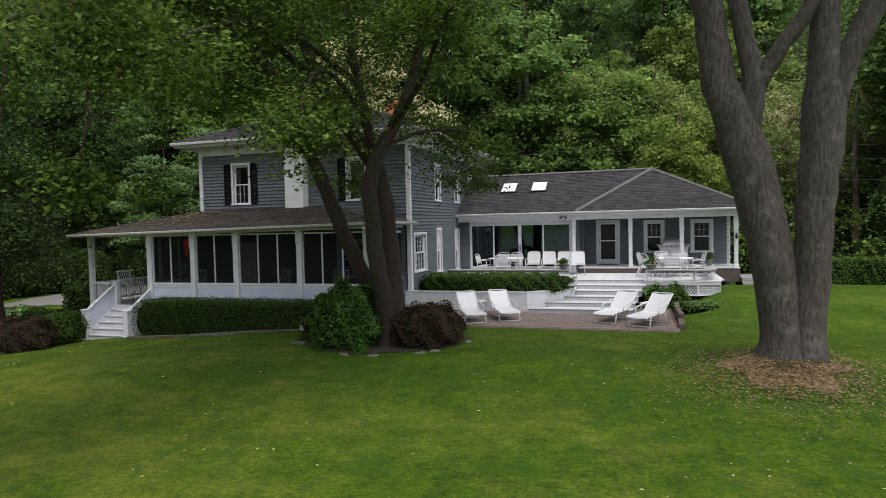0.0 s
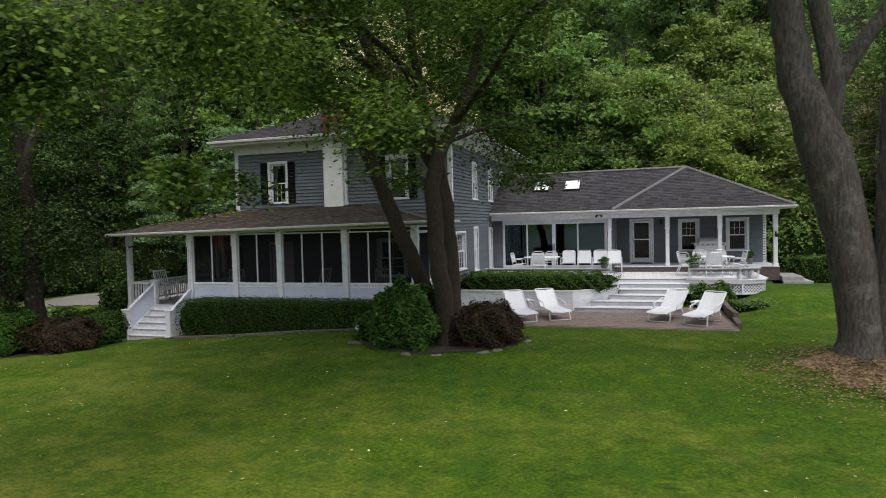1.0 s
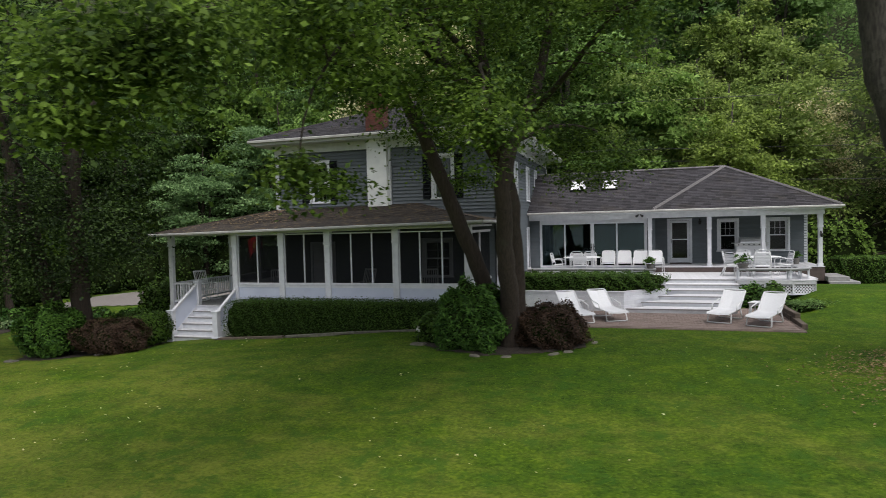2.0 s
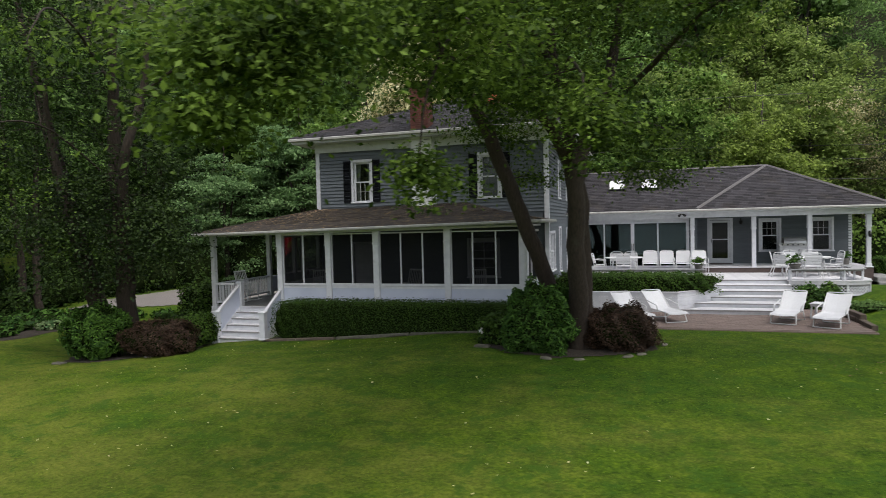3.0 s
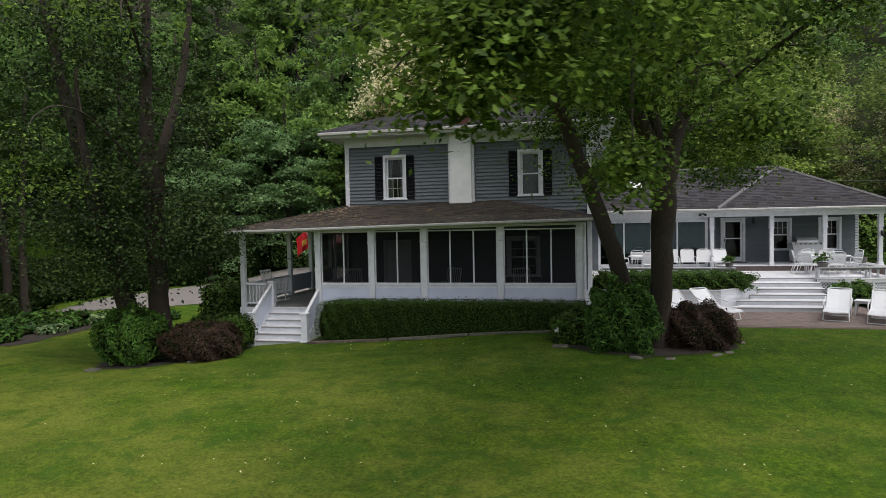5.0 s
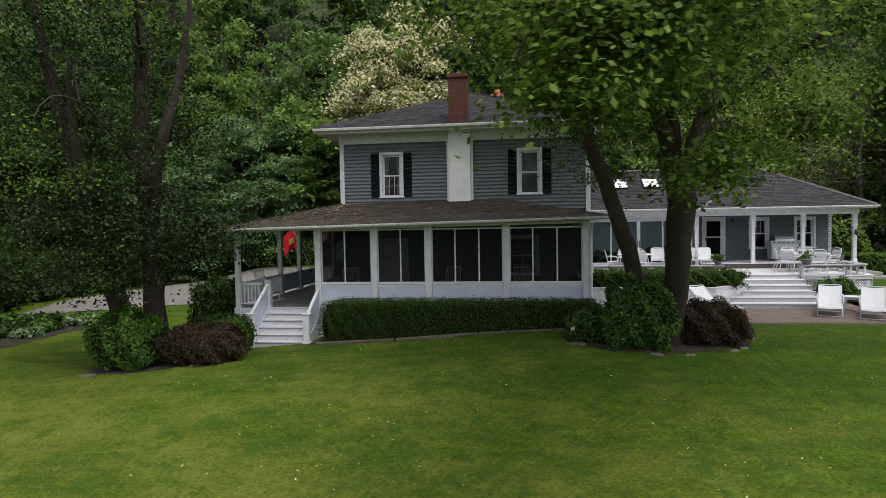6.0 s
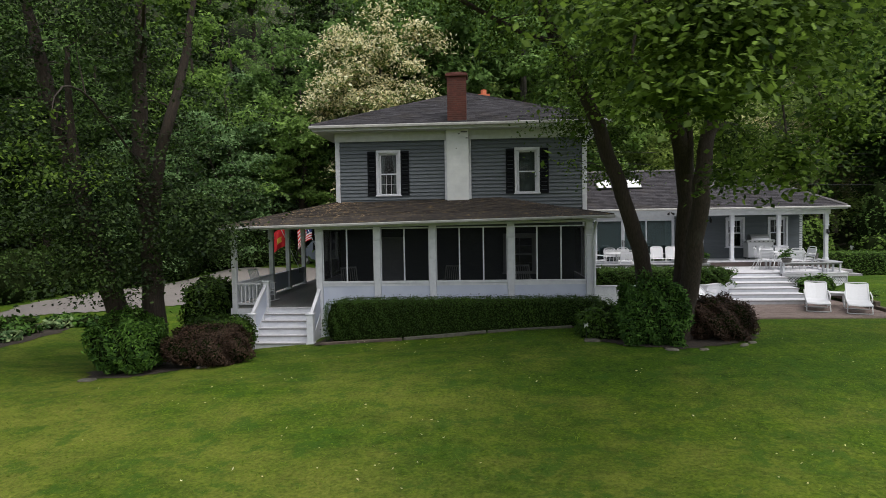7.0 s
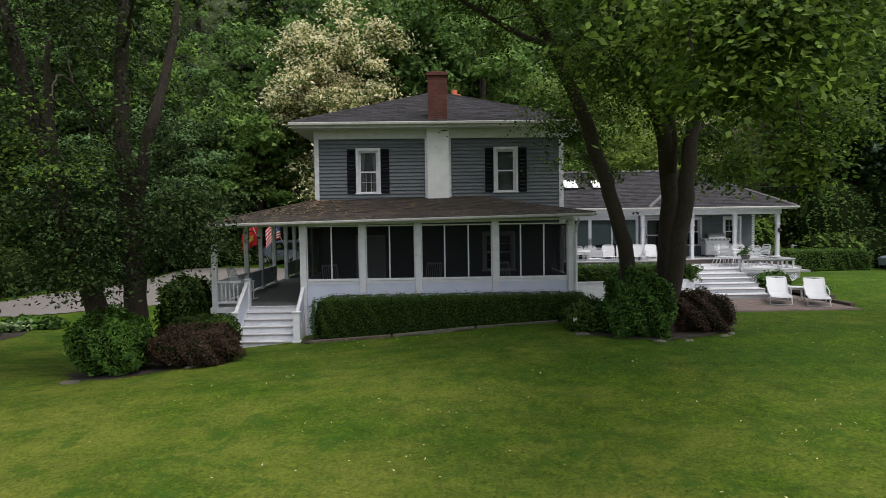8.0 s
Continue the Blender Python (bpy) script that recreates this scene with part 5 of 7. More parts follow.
# ---- foliage kit ----
def leaf_cards(pts, nrm, size, seed, aspect=0.62, droop=0.25, single=False):
    """Folded four-cornered leaves at the points, facing about along the normals."""
    g = np.random.default_rng(seed)
    n = len(pts)
    d = g.normal(size=(n, 3))
    nrm = nrm / (np.linalg.norm(nrm, axis=1, keepdims=True) + 1e-9)
    d -= nrm * (d * nrm).sum(1, keepdims=True)
    d /= np.linalg.norm(d, axis=1, keepdims=True) + 1e-9
    s = np.cross(nrm, d)
    L = (size * g.uniform(0.6, 1.3, n))[:, None]
    base, tip = pts - d * L * 0.5, pts + d * L * 0.5 - nrm * L * droop
    lft, rgt = pts + s * L * aspect * 0.5 - nrm * L * 0.12, pts - s * L * aspect * 0.5 - nrm * L * 0.12
    if single:
        v = np.stack([base - s * L * aspect * 0.4, base + s * L * aspect * 0.6, tip], 1).reshape(-1, 3)
        return v, np.arange(3 * n).reshape(-1, 3)
    v = np.stack([base, rgt, tip, lft], 1).reshape(-1, 3)
    f = np.arange(4 * n).reshape(-1, 4)
    tri = np.concatenate([f[:, [0, 1, 2]], f[:, [0, 2, 3]]])
    return v, tri


def clump_points(centres, radii, per, seed, flat=0.6):
    """Leaf places and directions in loose sprays that thin out from each clump's middle and droop at the rim."""
    g = np.random.default_rng(seed)
    pts, nrm = [], []
    for c, r, k in zip(centres, radii, per):
        k = int(k)
        a = g.random() * 6.2832
        off = g.normal(size=(k, 3)) * np.array([0.62, 0.40, 0.40 * flat]) * r
        x = off[:, 0] * math.cos(a) - off[:, 1] * math.sin(a)
        off[:, 1] = off[:, 0] * math.sin(a) + off[:, 1] * math.cos(a)
        off[:, 0] = x
        off[:, 2] -= 0.22 * (off[:, 0] ** 2 + off[:, 1] ** 2) / r
        pts.append(c + off)
        u = off / (np.linalg.norm(off, axis=1, keepdims=True) + 1e-6)
        nrm.append(u * 0.4 + np.array([0, 0, 0.75]) + g.normal(size=(k, 3)) * 0.38)
    return np.concatenate(pts), np.concatenate(nrm)


def crown_centres(n, centre, radii, seed, hollow=0.55, low=-1.0):
    """Clump centres spread through an uneven ellipsoid, mostly in its outer part."""
    g = np.random.default_rng(seed)
    u = g.normal(size=(n, 3))
    u /= np.linalg.norm(u, axis=1, keepdims=True)
    u[:, 2] = np.maximum(u[:, 2], low)
    lump = 1 + 0.22 * np.sin(u[:, 0] * 5 + seed) * np.sin(u[:, 1] * 6 + seed * 2) + 0.12 * np.sin(u[:, 2] * 9 + seed)
    rad = g.uniform(hollow, 1.0, n) * lump
    return np.asarray(centre) + u * rad[:, None] * np.asarray(radii)


def branches(stems, centres, seed, thick=0.05):
    """Limbs that grow from clump to clump: each clump hangs on the nearest stem or on a limb already grown."""
    g = random.Random(seed)
    b = Build()
    at, width = [], []
    for pts, rad in stems:
        at += [tuple(p) for p in pts[1:]]
        width += list(rad[1:])
    at = np.array(at)
    first = np.array([np.min(np.linalg.norm(at - c, axis=1)) for c in centres])
    for i in np.argsort(first):
        c = np.asarray(centres[i])
        d = np.linalg.norm(at - c, axis=1) + np.where(at[:, 2] > c[2] + 0.3, 1.2, 0.0)
        k = int(np.argmin(d))
        p, q = Vector(at[k]), Vector(c)
        w = min(thick * (0.35 + 0.22 * (q - p).length), width[k] * 0.75)
        mid = p.lerp(q, 0.5) + Vector((g.uniform(-0.15, 0.15), g.uniform(-0.15, 0.15), 0.08 * (q - p).length))
        b.tube([p, mid, q], [w, w * 0.75, w * 0.4], 5, False)
        at = np.concatenate([at, [tuple(mid), tuple(q)]])
        width += [w * 0.75, w * 0.5]
    return b


def smooth_path(pts, radii, step=0.35, wander=0.05, seed=0):
    """A rounded, slightly wandering line through the given stem points."""
    g = random.Random(seed)
    P = [Vector(p) for p in pts]
    out, rr = [], []
    for i in range(len(P) - 1):
        p0, p1, p2, p3 = P[max(i - 1, 0)], P[i], P[i + 1], P[min(i + 2, len(P) - 1)]
        n = max(2, int((p2 - p1).length / step))
        for k in range(n):
            t = k / n
            q = 0.5 * ((2 * p1) + (p2 - p0) * t + (2 * p0 - 5 * p1 + 4 * p2 - p3) * t * t + (3 * p1 - p0 - 3 * p2 + p3) * t ** 3)
            out.append(q + Vector((g.uniform(-1, 1), g.uniform(-1, 1), 0)) * wander * (1 if i or k else 0))
            rr.append(radii[i] + (radii[i + 1] - radii[i]) * t)
    return out + [P[-1]], rr + [radii[-1]]


def tree(label, base, stems, centres, radii, per, leaf, bark, size, seed, sides=12, flat=0.6, thick=0.05, single=False, extra=None):
    """stems: (points, radii) in world places; clumps of leaves at the centres."""
    t = thing("tree", label, "tree", base)
    lines = [smooth_path(p, r, 0.35, 0.03, seed + i) for i, (p, r) in enumerate(stems)]
    for i, (p, r) in enumerate(lines):
        part("trunk" if i == 0 else "stem", Build().tube(p, r, sides, True, 0.05, seed + i, 0.017 if sides > 11 else 0.0), bark, t, smooth=True)
    part("branchwork", branches(lines, centres, seed, thick), bark, t, kind="stuff")
    pts, nrm = clump_points(np.asarray(centres), radii, per, seed, flat)
    v, f = leaf_cards(pts, nrm, size, seed + 1, 0.62 if not single else 0.85, 0.25, single)
    part("crown", raw_mesh("crown", v, f), leaf, t)
    if extra:
        mat, share, size2 = extra
        g = np.random.default_rng(seed + 5)
        pick = g.random(len(pts)) < share
        v, f = leaf_cards(pts[pick] + g.normal(size=(int(pick.sum()), 3)) * 0.1 + nrm[pick] * 0.22, nrm[pick], size2, seed + 6, 0.5, 0.6)
        part("blossom", raw_mesh("blossom", v, f), mat, t, "hanging cream blossom")
    return t


# ---- the maple before the house ----
MB = (-6.25, 15.45, 0.85)
m_stems = [
    ([(-6.22, 15.55, 0.75), (-6.18, 15.60, 1.4), (-6.16, 15.57, 2.5), (-6.16, 15.41, 3.5), (-6.18, 15.20, 4.5), (-6.31, 15.02, 5.5), (-6.58, 14.62, 6.1), (-6.86, 14.37, 6.6), (-7.30, 14.22, 7.5), (-7.75, 14.10, 8.5), (-8.4, 13.9, 10.5), (-8.9, 13.6, 13.0)], [0.42, 0.32, 0.25, 0.24, 0.24, 0.22, 0.19, 0.17, 0.15, 0.13, 0.09, 0.05]),
    ([(-6.26, 15.36, 0.75), (-6.25, 15.26, 1.5), (-6.22, 14.86, 2.5), (-6.20, 14.50, 3.5), (-6.18, 14.24, 4.5), (-6.12, 14.22, 5.3), (-5.92, 14.48, 6.0), (-5.72, 14.72, 6.5), (-5.48, 15.15, 7.4), (-5.2, 15.5, 8.8), (-4.9, 15.8, 11.5)], [0.36, 0.27, 0.23, 0.21, 0.20, 0.19, 0.17, 0.16, 0.14, 0.11, 0.05]),
    ([(-7.0, 16.1, 0.8), (-7.04, 15.98, 2.2), (-7.22, 15.65, 3.0), (-7.55, 15.40, 4.0), (-7.91, 15.24, 5.0), (-8.27, 15.18, 6.0), (-8.62, 15.0, 6.9), (-9.05, 14.9, 7.75), (-9.58, 14.9, 8.8), (-10.2, 14.8, 10.0), (-11.0, 14.5, 12.0)], [0.27, 0.23, 0.21, 0.20, 0.19, 0.18, 0.17, 0.16, 0.14, 0.11, 0.05]),
    ([(-6.28, 14.98, 5.2), (-6.34, 14.74, 6.0), (-6.44, 14.72, 6.7), (-6.60, 14.64, 7.6), (-6.75, 14.5, 9.0), (-6.9, 14.3, 11.5)], [0.17, 0.14, 0.13, 0.12, 0.10, 0.05]),
    ([(-9.45, 14.9, 8.5), (-10.2, 14.3, 8.55), (-11.0, 13.55, 8.7), (-12.2, 13.0, 9.2), (-13.6, 12.4, 9.8)], [0.09, 0.07, 0.06, 0.045, 0.02]),
    ([(-7.30, 14.22, 7.5), (-8.0, 11.8, 8.5), (-8.8, 9.2, 8.2), (-9.3, 7.0, 7.1), (-9.7, 5.7, 6.2), (-9.95, 5.0, 5.6)], [0.10, 0.08, 0.06, 0.04, 0.022, 0.010]),
    ([(-6.60, 14.64, 7.6), (-7.0, 11.5, 8.2), (-7.3, 9.0, 7.3), (-7.5, 7.5, 6.0), (-7.5, 7.0, 4.7)], [0.08, 0.06, 0.04, 0.018, 0.006]),
    ([(-6.44, 14.72, 6.7), (-6.1, 12.2, 7.3), (-5.7, 10.4, 6.6), (-5.4, 9.7, 5.4)], [0.06, 0.045, 0.025, 0.008]),
    ([(-5.72, 14.72, 6.5), (-4.4, 13.4, 7.4), (-3.6, 12.0, 7.9), (-2.9, 10.6, 7.8)], [0.08, 0.06, 0.04, 0.02]),
    ([(-5.92, 14.48, 6.0), (-5.1, 15.6, 6.5), (-4.2, 16.8, 6.5), (-3.4, 17.7, 5.8)], [0.06, 0.045, 0.03, 0.012]),
]
mc = [crown_centres(210, (-7.0, 14.2, 11.4), (5.6, 5.0, 4.0), 21, 0.45, -0.95),
      # the long limb that reaches out over the lawn and droops
      crown_centres(44, (-8.95, 5.6, 6.25), (1.4, 1.0, 0.75), 22, 0.25),
      crown_centres(11, (-9.2, 5.2, 5.4), (0.95, 0.5, 0.30), 27, 0.2),
      crown_centres(38, (-7.5, 7.9, 7.1), (1.9, 1.7, 0.9), 33, 0.25),
      crown_centres(9, (-7.5, 7.0, 4.75), (0.32, 0.32, 0.5), 34, 0.2),
      crown_centres(4, (-7.6, 8.6, 4.75), (0.2, 0.2, 0.45), 35, 0.2),
      crown_centres(26, (-6.8, 10.4, 8.6), (2.5, 1.9, 1.1), 36, 0.25),
      crown_centres(13, (-5.45, 9.7, 5.7), (0.6, 0.6, 0.6), 37, 0.2),
      crown_centres(20, (-9.6, 10.0, 8.8), (1.6, 2.0, 1.1), 38, 0.25),
      # sprays that hang before the upper storey
      crown_centres(14, (-7.2, 11.8, 6.9), (1.6, 1.2, 0.8), 39, 0.2),
      crown_centres(18, (-8.6, 12.6, 7.4), (1.2, 1.0, 0.8), 40, 0.2),
      crown_centres(15, (-3.7, 11.8, 8.0), (1.8, 1.8, 1.2), 24, 0.2),
      # inner sprays among and behind the stems
      crown_centres(22, (-8.3, 16.4, 6.9), (1.8, 1.2, 1.5), 28, 0.2),
      crown_centres(8, (-7.6, 16.6, 5.3), (0.9, 0.8, 0.35), 30, 0.2),
      crown_centres(11, (-6.2, 13.4, 7.2), (1.6, 1.0, 0.9), 23, 0.2),
      crown_centres(20, (-4.6, 16.4, 6.3), (1.7, 1.3, 0.9), 32, 0.2),
      crown_centres(12, (-4.6, 17.2, 5.3), (1.4, 0.9, 0.4), 26, 0.2),
      crown_centres(24, (-12.2, 12.9, 10.0), (2.6, 1.6, 1.2), 25, 0.3)]
mc = np.concatenate(mc)
mr = np.random.default_rng(3).uniform(0.6, 1.1, len(mc)) * np.where(mc[:, 2] < 5.6, 0.55, 1.0)
tree("tall maple with several dark stems and hanging green leaves", MB, m_stems, mc, mr, np.where(mc[:, 1] < 9.4, 250, np.where(mc[:, 2] > 8.6, 520, 230)) * mr, LEAF_MAPLE, BARK_DARK, 0.098, 31, 14, 0.55, 0.04)

# ---- the great twin-trunked tree ----
big = [
    ([(2.90, 14.45, 0.95), (2.92, 14.45, 1.45), (2.88, 14.45, 2.0), (2.76, 14.45, 2.85), (2.62, 14.45, 3.6), (2.48, 14.45, 4.3), (2.24, 14.45, 5.35), (2.02, 14.45, 6.1), (1.74, 14.45, 6.85), (1.57, 14.45, 7.9), (1.40, 14.4, 8.9), (0.7, 14.2, 11.5), (-0.4, 13.8, 14.5)], [0.592, 0.461, 0.414, 0.414, 0.423, 0.432, 0.461, 0.414, 0.348, 0.310, 0.301, 0.197, 0.085]),
    ([(3.28, 14.42, 0.95), (3.32, 14.42, 1.5), (3.38, 14.4, 2.2), (3.43, 14.4, 3.2), (3.49, 14.4, 4.2), (3.57, 14.4, 5.3), (3.66, 14.4, 6.3), (3.66, 14.4, 7.3), (3.68, 14.4, 8.6), (3.8, 14.2, 11.5), (4.0, 14.0, 14.5)], [0.498, 0.376, 0.338, 0.338, 0.348, 0.376, 0.395, 0.282, 0.244, 0.179, 0.103]),
    ([(2.26, 14.42, 5.6), (2.36, 14.36, 6.4), (2.35, 14.33, 7.1), (2.22, 14.33, 7.7), (2.00, 14.3, 8.7), (1.8, 14.0, 11.5)], [0.244, 0.226, 0.207, 0.188, 0.179, 0.085]),
    ([(2.36, 14.34, 6.6), (2.57, 14.28, 7.0), (2.89, 14.24, 7.5), (3.20, 14.2, 7.95), (3.45, 14.1, 8.6), (4.2, 13.9, 11.0)], [0.179, 0.169, 0.150, 0.150, 0.141, 0.066]),
    ([(3.74, 14.4, 6.2), (3.98, 14.36, 6.95), (4.17, 14.33, 7.4), (4.55, 14.3, 8.3), (5.4, 14.0, 11.0)], [0.273, 0.226, 0.216, 0.216, 0.085]),
]
bc = np.concatenate([crown_centres(90, (2.8, 13.0, 14.0), (6.0, 4.5, 3.6), 41, 0.5, -0.75)])
br = np.random.default_rng(4).uniform(0.7, 1.1, len(bc))
bt = tree("great old tree with twin grey furrowed trunks on the lawn", (2.95, 14.45, 1.0), big, bc, br, 220 * br, LEAF_MAPLE, BARK, 0.13, 43, 28)

# ---- the dark clump of trees by the steps ----
s3 = [
    ([(-21.25, 15.2, 0.4), (-21.45, 15.2, 1.8), (-21.9, 15.1, 3.6), (-22.5, 15.0, 6.0), (-23.2, 14.9, 9.0), (-23.8, 14.8, 12.0)], [0.36, 0.28, 0.25, 0.22, 0.15, 0.06]),
    ([(-20.55, 15.5, 0.4), (-20.55, 15.5, 1.8), (-20.6, 15.5, 4.0), (-20.75, 15.5, 6.4), (-20.6, 15.4, 9.0), (-20.3, 15.2, 12.0)], [0.38, 0.29, 0.26, 0.22, 0.15, 0.06]),
    ([(-20.6, 15.5, 3.8), (-19.9, 14.9, 6.0), (-19.6, 14.8, 6.8), (-19.3, 15.2, 8.4), (-18.9, 15.2, 11.0)], [0.19, 0.15, 0.14, 0.11, 0.05]),
    ([(-21.9, 15.1, 3.8), (-22.0, 14.5, 6.0), (-21.6, 13.8, 8.5)], [0.16, 0.12, 0.05]),
    ([(-20.7, 15.5, 5.6), (-20.5, 13.0, 7.0), (-19.8, 11.0, 6.9), (-19.2, 9.8, 6.2)], [0.035, 0.028, 0.018, 0.008]),
    ([(-20.6, 15.4, 8.6), (-18.6, 12.2, 9.4), (-16.8, 9.8, 8.9), (-15.8, 8.5, 7.7)], [0.05, 0.035, 0.022, 0.008]),
]
c3 = np.concatenate([crown_centres(22, (-21.3, 14.1, 3.1), (1.9, 0.8, 1.2), 56, 0.2), crown_centres(90, (-21.0, 15.2, 7.0), (3.3, 2.6, 5.0), 51, 0.35), crown_centres(40, (-22.2, 15.0, 4.4), (3.0, 2.2, 1.9), 52, 0.3), crown_centres(26, (-18.9, 15.4, 3.9), (1.3, 1.4, 1.5), 53, 0.2), crown_centres(78, (-21.8, 14.5, 10.9), (4.8, 3.0, 3.0), 54, 0.3)])
c4 = np.concatenate([crown_centres(11, (-20.8, 10.9, 5.6), (2.4, 1.5, 1.2), 57, 0.25), crown_centres(6, (-16.6, 9.2, 8.3), (1.5, 1.3, 0.8), 58, 0.25)])
r3 = np.random.default_rng(5).uniform(0.5, 0.95, len(c3))
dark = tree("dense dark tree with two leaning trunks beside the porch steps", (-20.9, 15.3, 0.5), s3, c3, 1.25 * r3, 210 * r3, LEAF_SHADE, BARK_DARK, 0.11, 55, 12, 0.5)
r4 = np.random.default_rng(6).uniform(0.5, 0.95, len(c4))
pts, nrm = clump_points(c4, r4, 110 * r4, 59, 0.5)
v, f = leaf_cards(pts, nrm, 0.10, 60)
# same tree's outer leaves, painted brighter as if catching more light
part("outer_sprays", raw_mesh("outer_sprays", v, f), LEAF_MAPLE, dark, "outer leaves in a brighter green, as if lit")
part("outer_twigs", branches([smooth_path(p, r, 0.35, 0.03, 70) for p, r in s3[4:]], c4, 61, 0.03), BARK_DARK, dark, kind="stuff")


# ---- woods ----
def gz(x, y):
    return float(ground_z(x, y))


def wood_kind(seed, height, spread, leaf, bark, n, per, size, label, lean=0.0, low=-0.75, flat=0.45, share=None, mid=0.60):
    stems = [([(0, 0, -0.6), (0.1, 0, height * 0.25), (0.2 + lean, 0.1, height * 0.5), (0.1 + lean, 0, height * 0.8), (lean, 0, height * 0.95)], [0.26, 0.2, 0.16, 0.09, 0.03]),
             ([(0.15, 0.05, height * 0.4), (0.7, 0.4, height * 0.6), (1.2, 0.6, height * 0.75)], [0.12, 0.08, 0.03]),
             ([(0.12, 0.05, height * 0.33), (-0.8, -0.3, height * 0.52), (-1.4, -0.4, height * 0.7)], [0.12, 0.08, 0.03])]
    c = crown_centres(n, (lean * 0.6, 0, height * mid), (spread, spread, height * (0.98 - mid)), seed, 0.4, low)
    r = np.random.default_rng(seed).uniform(0.5, 1.15, n) * spread / 3.4
    return tree(label, (0, 0, 0), stems, c, r, per * r, leaf, bark, size, seed, 7, flat, 0.06, True, share)


kinds = [wood_kind(61, 13, 3.8, LEAF_WOOD, BARK_DARK, 105, 170, 0.24, "broad-leaved woodland tree on the slope"),
         wood_kind(62, 16, 3.4, LEAF_SPRING, BARK, 110, 170, 0.24, "tall woodland tree with yellow-green crown"),
         wood_kind(63, 10, 3.2, LEAF_SPRING, BARK_DARK, 96, 170, 0.23, "young woodland tree with layered leaves", 0.5, -0.9, 0.42),
         wood_kind(64, 15, 3.0, LEAF_DARK, BARK_DARK, 96, 170, 0.24, "dark woodland tree with dense crown", 0, -0.95, 0.55, None, 0.54),
         wood_kind(65, 15, 2.2, LEAF_PINE, BARK_DARK, 60, 130, 0.36, "dark conifer at the wood's edge", 0, -1.0, 0.35, None, 0.52)]
far_kinds = [wood_kind(66, 13, 3.8, LEAF_WOOD, BARK_DARK, 90, 130, 0.27, "broad-leaved woodland tree high on the slope"),
             wood_kind(67, 16, 3.4, LEAF_SPRING, BARK, 90, 130, 0.27, "tall yellow-green tree high on the slope"),
             wood_kind(68, 11, 3.4, LEAF_SPRING, BARK_DARK, 84, 130, 0.26, "young tree high on the slope", 0.5, -0.9, 0.42),
             wood_kind(69, 15, 3.0, LEAF_DARK, BARK_DARK, 84, 90, 0.36, "dark tree high on the slope", 0, -0.95, 0.55, None, 0.54)]
for k in kinds + far_kinds:
    k["group"] = "woodland trees"
gw = random.Random(12)
spots = []
for ring, (ya, yb, count) in enumerate(((45, 50, 28), (50, 58, 34), (58, 70, 24), (70, 88, 16), (88, 112, 14))):
    for i in range(count):
        x = -72 + 128 * (i + gw.random()) / count
        y = gw.uniform(ya, yb)
        if (ring < 2 and 1 < x < 17) or (ring and 0 < x < 20 and gw.random() < 0.55):
            continue
        spots.append((x, y, gw.choice((0, 0, 1, 1, 2, 2, 3) if x > -25 else (0, 1, 2, 3, 3, 4)), gw.uniform(0.85, 1.35) * (1.25 if ring == 4 else 1.0)))
spots += [(-25.0, 44.5, 2, 1.05), (-22.0, 46.5, 0, 0.9), (-28.0, 48, 0, 0.9), (-33.5, 45.5, 0, 1.0), (-36, 44, 3, 1.1), (-40, 38, 3, 1.1), (-45, 33, 0, 1.1), (-43, 27, 3, 1.0), (-38, 21.5, 1, 0.9), (-34, 18.6, 3, 0.85),
          (-49, 24, 3, 1.2), (-44, 19, 3, 1.0), (-52, 38, 0, 1.2), (-31, 14.5, 3, 0.9), (-36, 12, 3, 1.0),
          (17, 37, 4, 1.05), (21, 34, 3, 1.0), (18, 44, 3, 1.1), (25, 40, 4, 1.1), (30, 34, 3, 1.1), (24, 28, 3, 1.0), (31, 26, 4, 1.1), (36, 38, 3, 1.1)]
placed = set()
for j, (x, y, k, s) in enumerate(spots):
    m = pose(x, y, float(ground_z(x, y)), 0, 0, gw.uniform(0, 360)) @ Matrix.Diagonal((s, s, s * gw.uniform(0.9, 1.15), 1))
    source = kinds[k] if y < 49 or k == 4 else far_kinds[k]
    if source.name not in placed:
        source.matrix_basis = m
        placed.add(source.name)
    else:
        copy_thing(source, m)
lime = wood_kind(73, 12, 3.4, LEAF_LIME, BARK, 105, 180, 0.21, "pale yellow-green tree on the light slope behind the wing", 0.3, -0.85, 0.5)
lime.matrix_basis = pose(5.6, 45.5, gz(5.6, 45.5))
lime["group"] = "woodland trees"
for x, y, s in ((3.0, 42.5, 0.92), (3.6, 48.5, 1.1), (7.6, 53.0, 1.25), (5.0, 57.0, 1.3), (1.5, 52.0, 1.2)):
    copy_thing(lime, pose(x, y, gz(x, y), 0, 0, 57 * x) @ Matrix.Diagonal((s, s, s, 1)))
dog = wood_kind(74, 13.5, 4.2, LEAF_SAGE, BARK_DARK, 150, 165, 0.20, "layered grey-green tree beyond the driveway", 0.0, -0.95, 0.28, None, 0.5)
dog.matrix_basis = pose(-29.6, 42.4, gz(-29.6, 42.4) - 0.2)
copy_thing(dog, pose(-34.0, 39.0, gz(-34, 39) - 0.2, 0, 0, 140) @ Matrix.Diagonal((0.85, 0.85, 0.8, 1)))
loc = wood_kind(71, 18.5, 4.8, LEAF_LOCUST, BARK, 130, 150, 0.22, "tall locust tree covered in cream blossom", 0, -0.95, 0.55, (BLOSSOM, 1.0, 0.27), 0.56)
loc.matrix_basis = pose(-18.7, 43.5, gz(-18.7, 43.5))
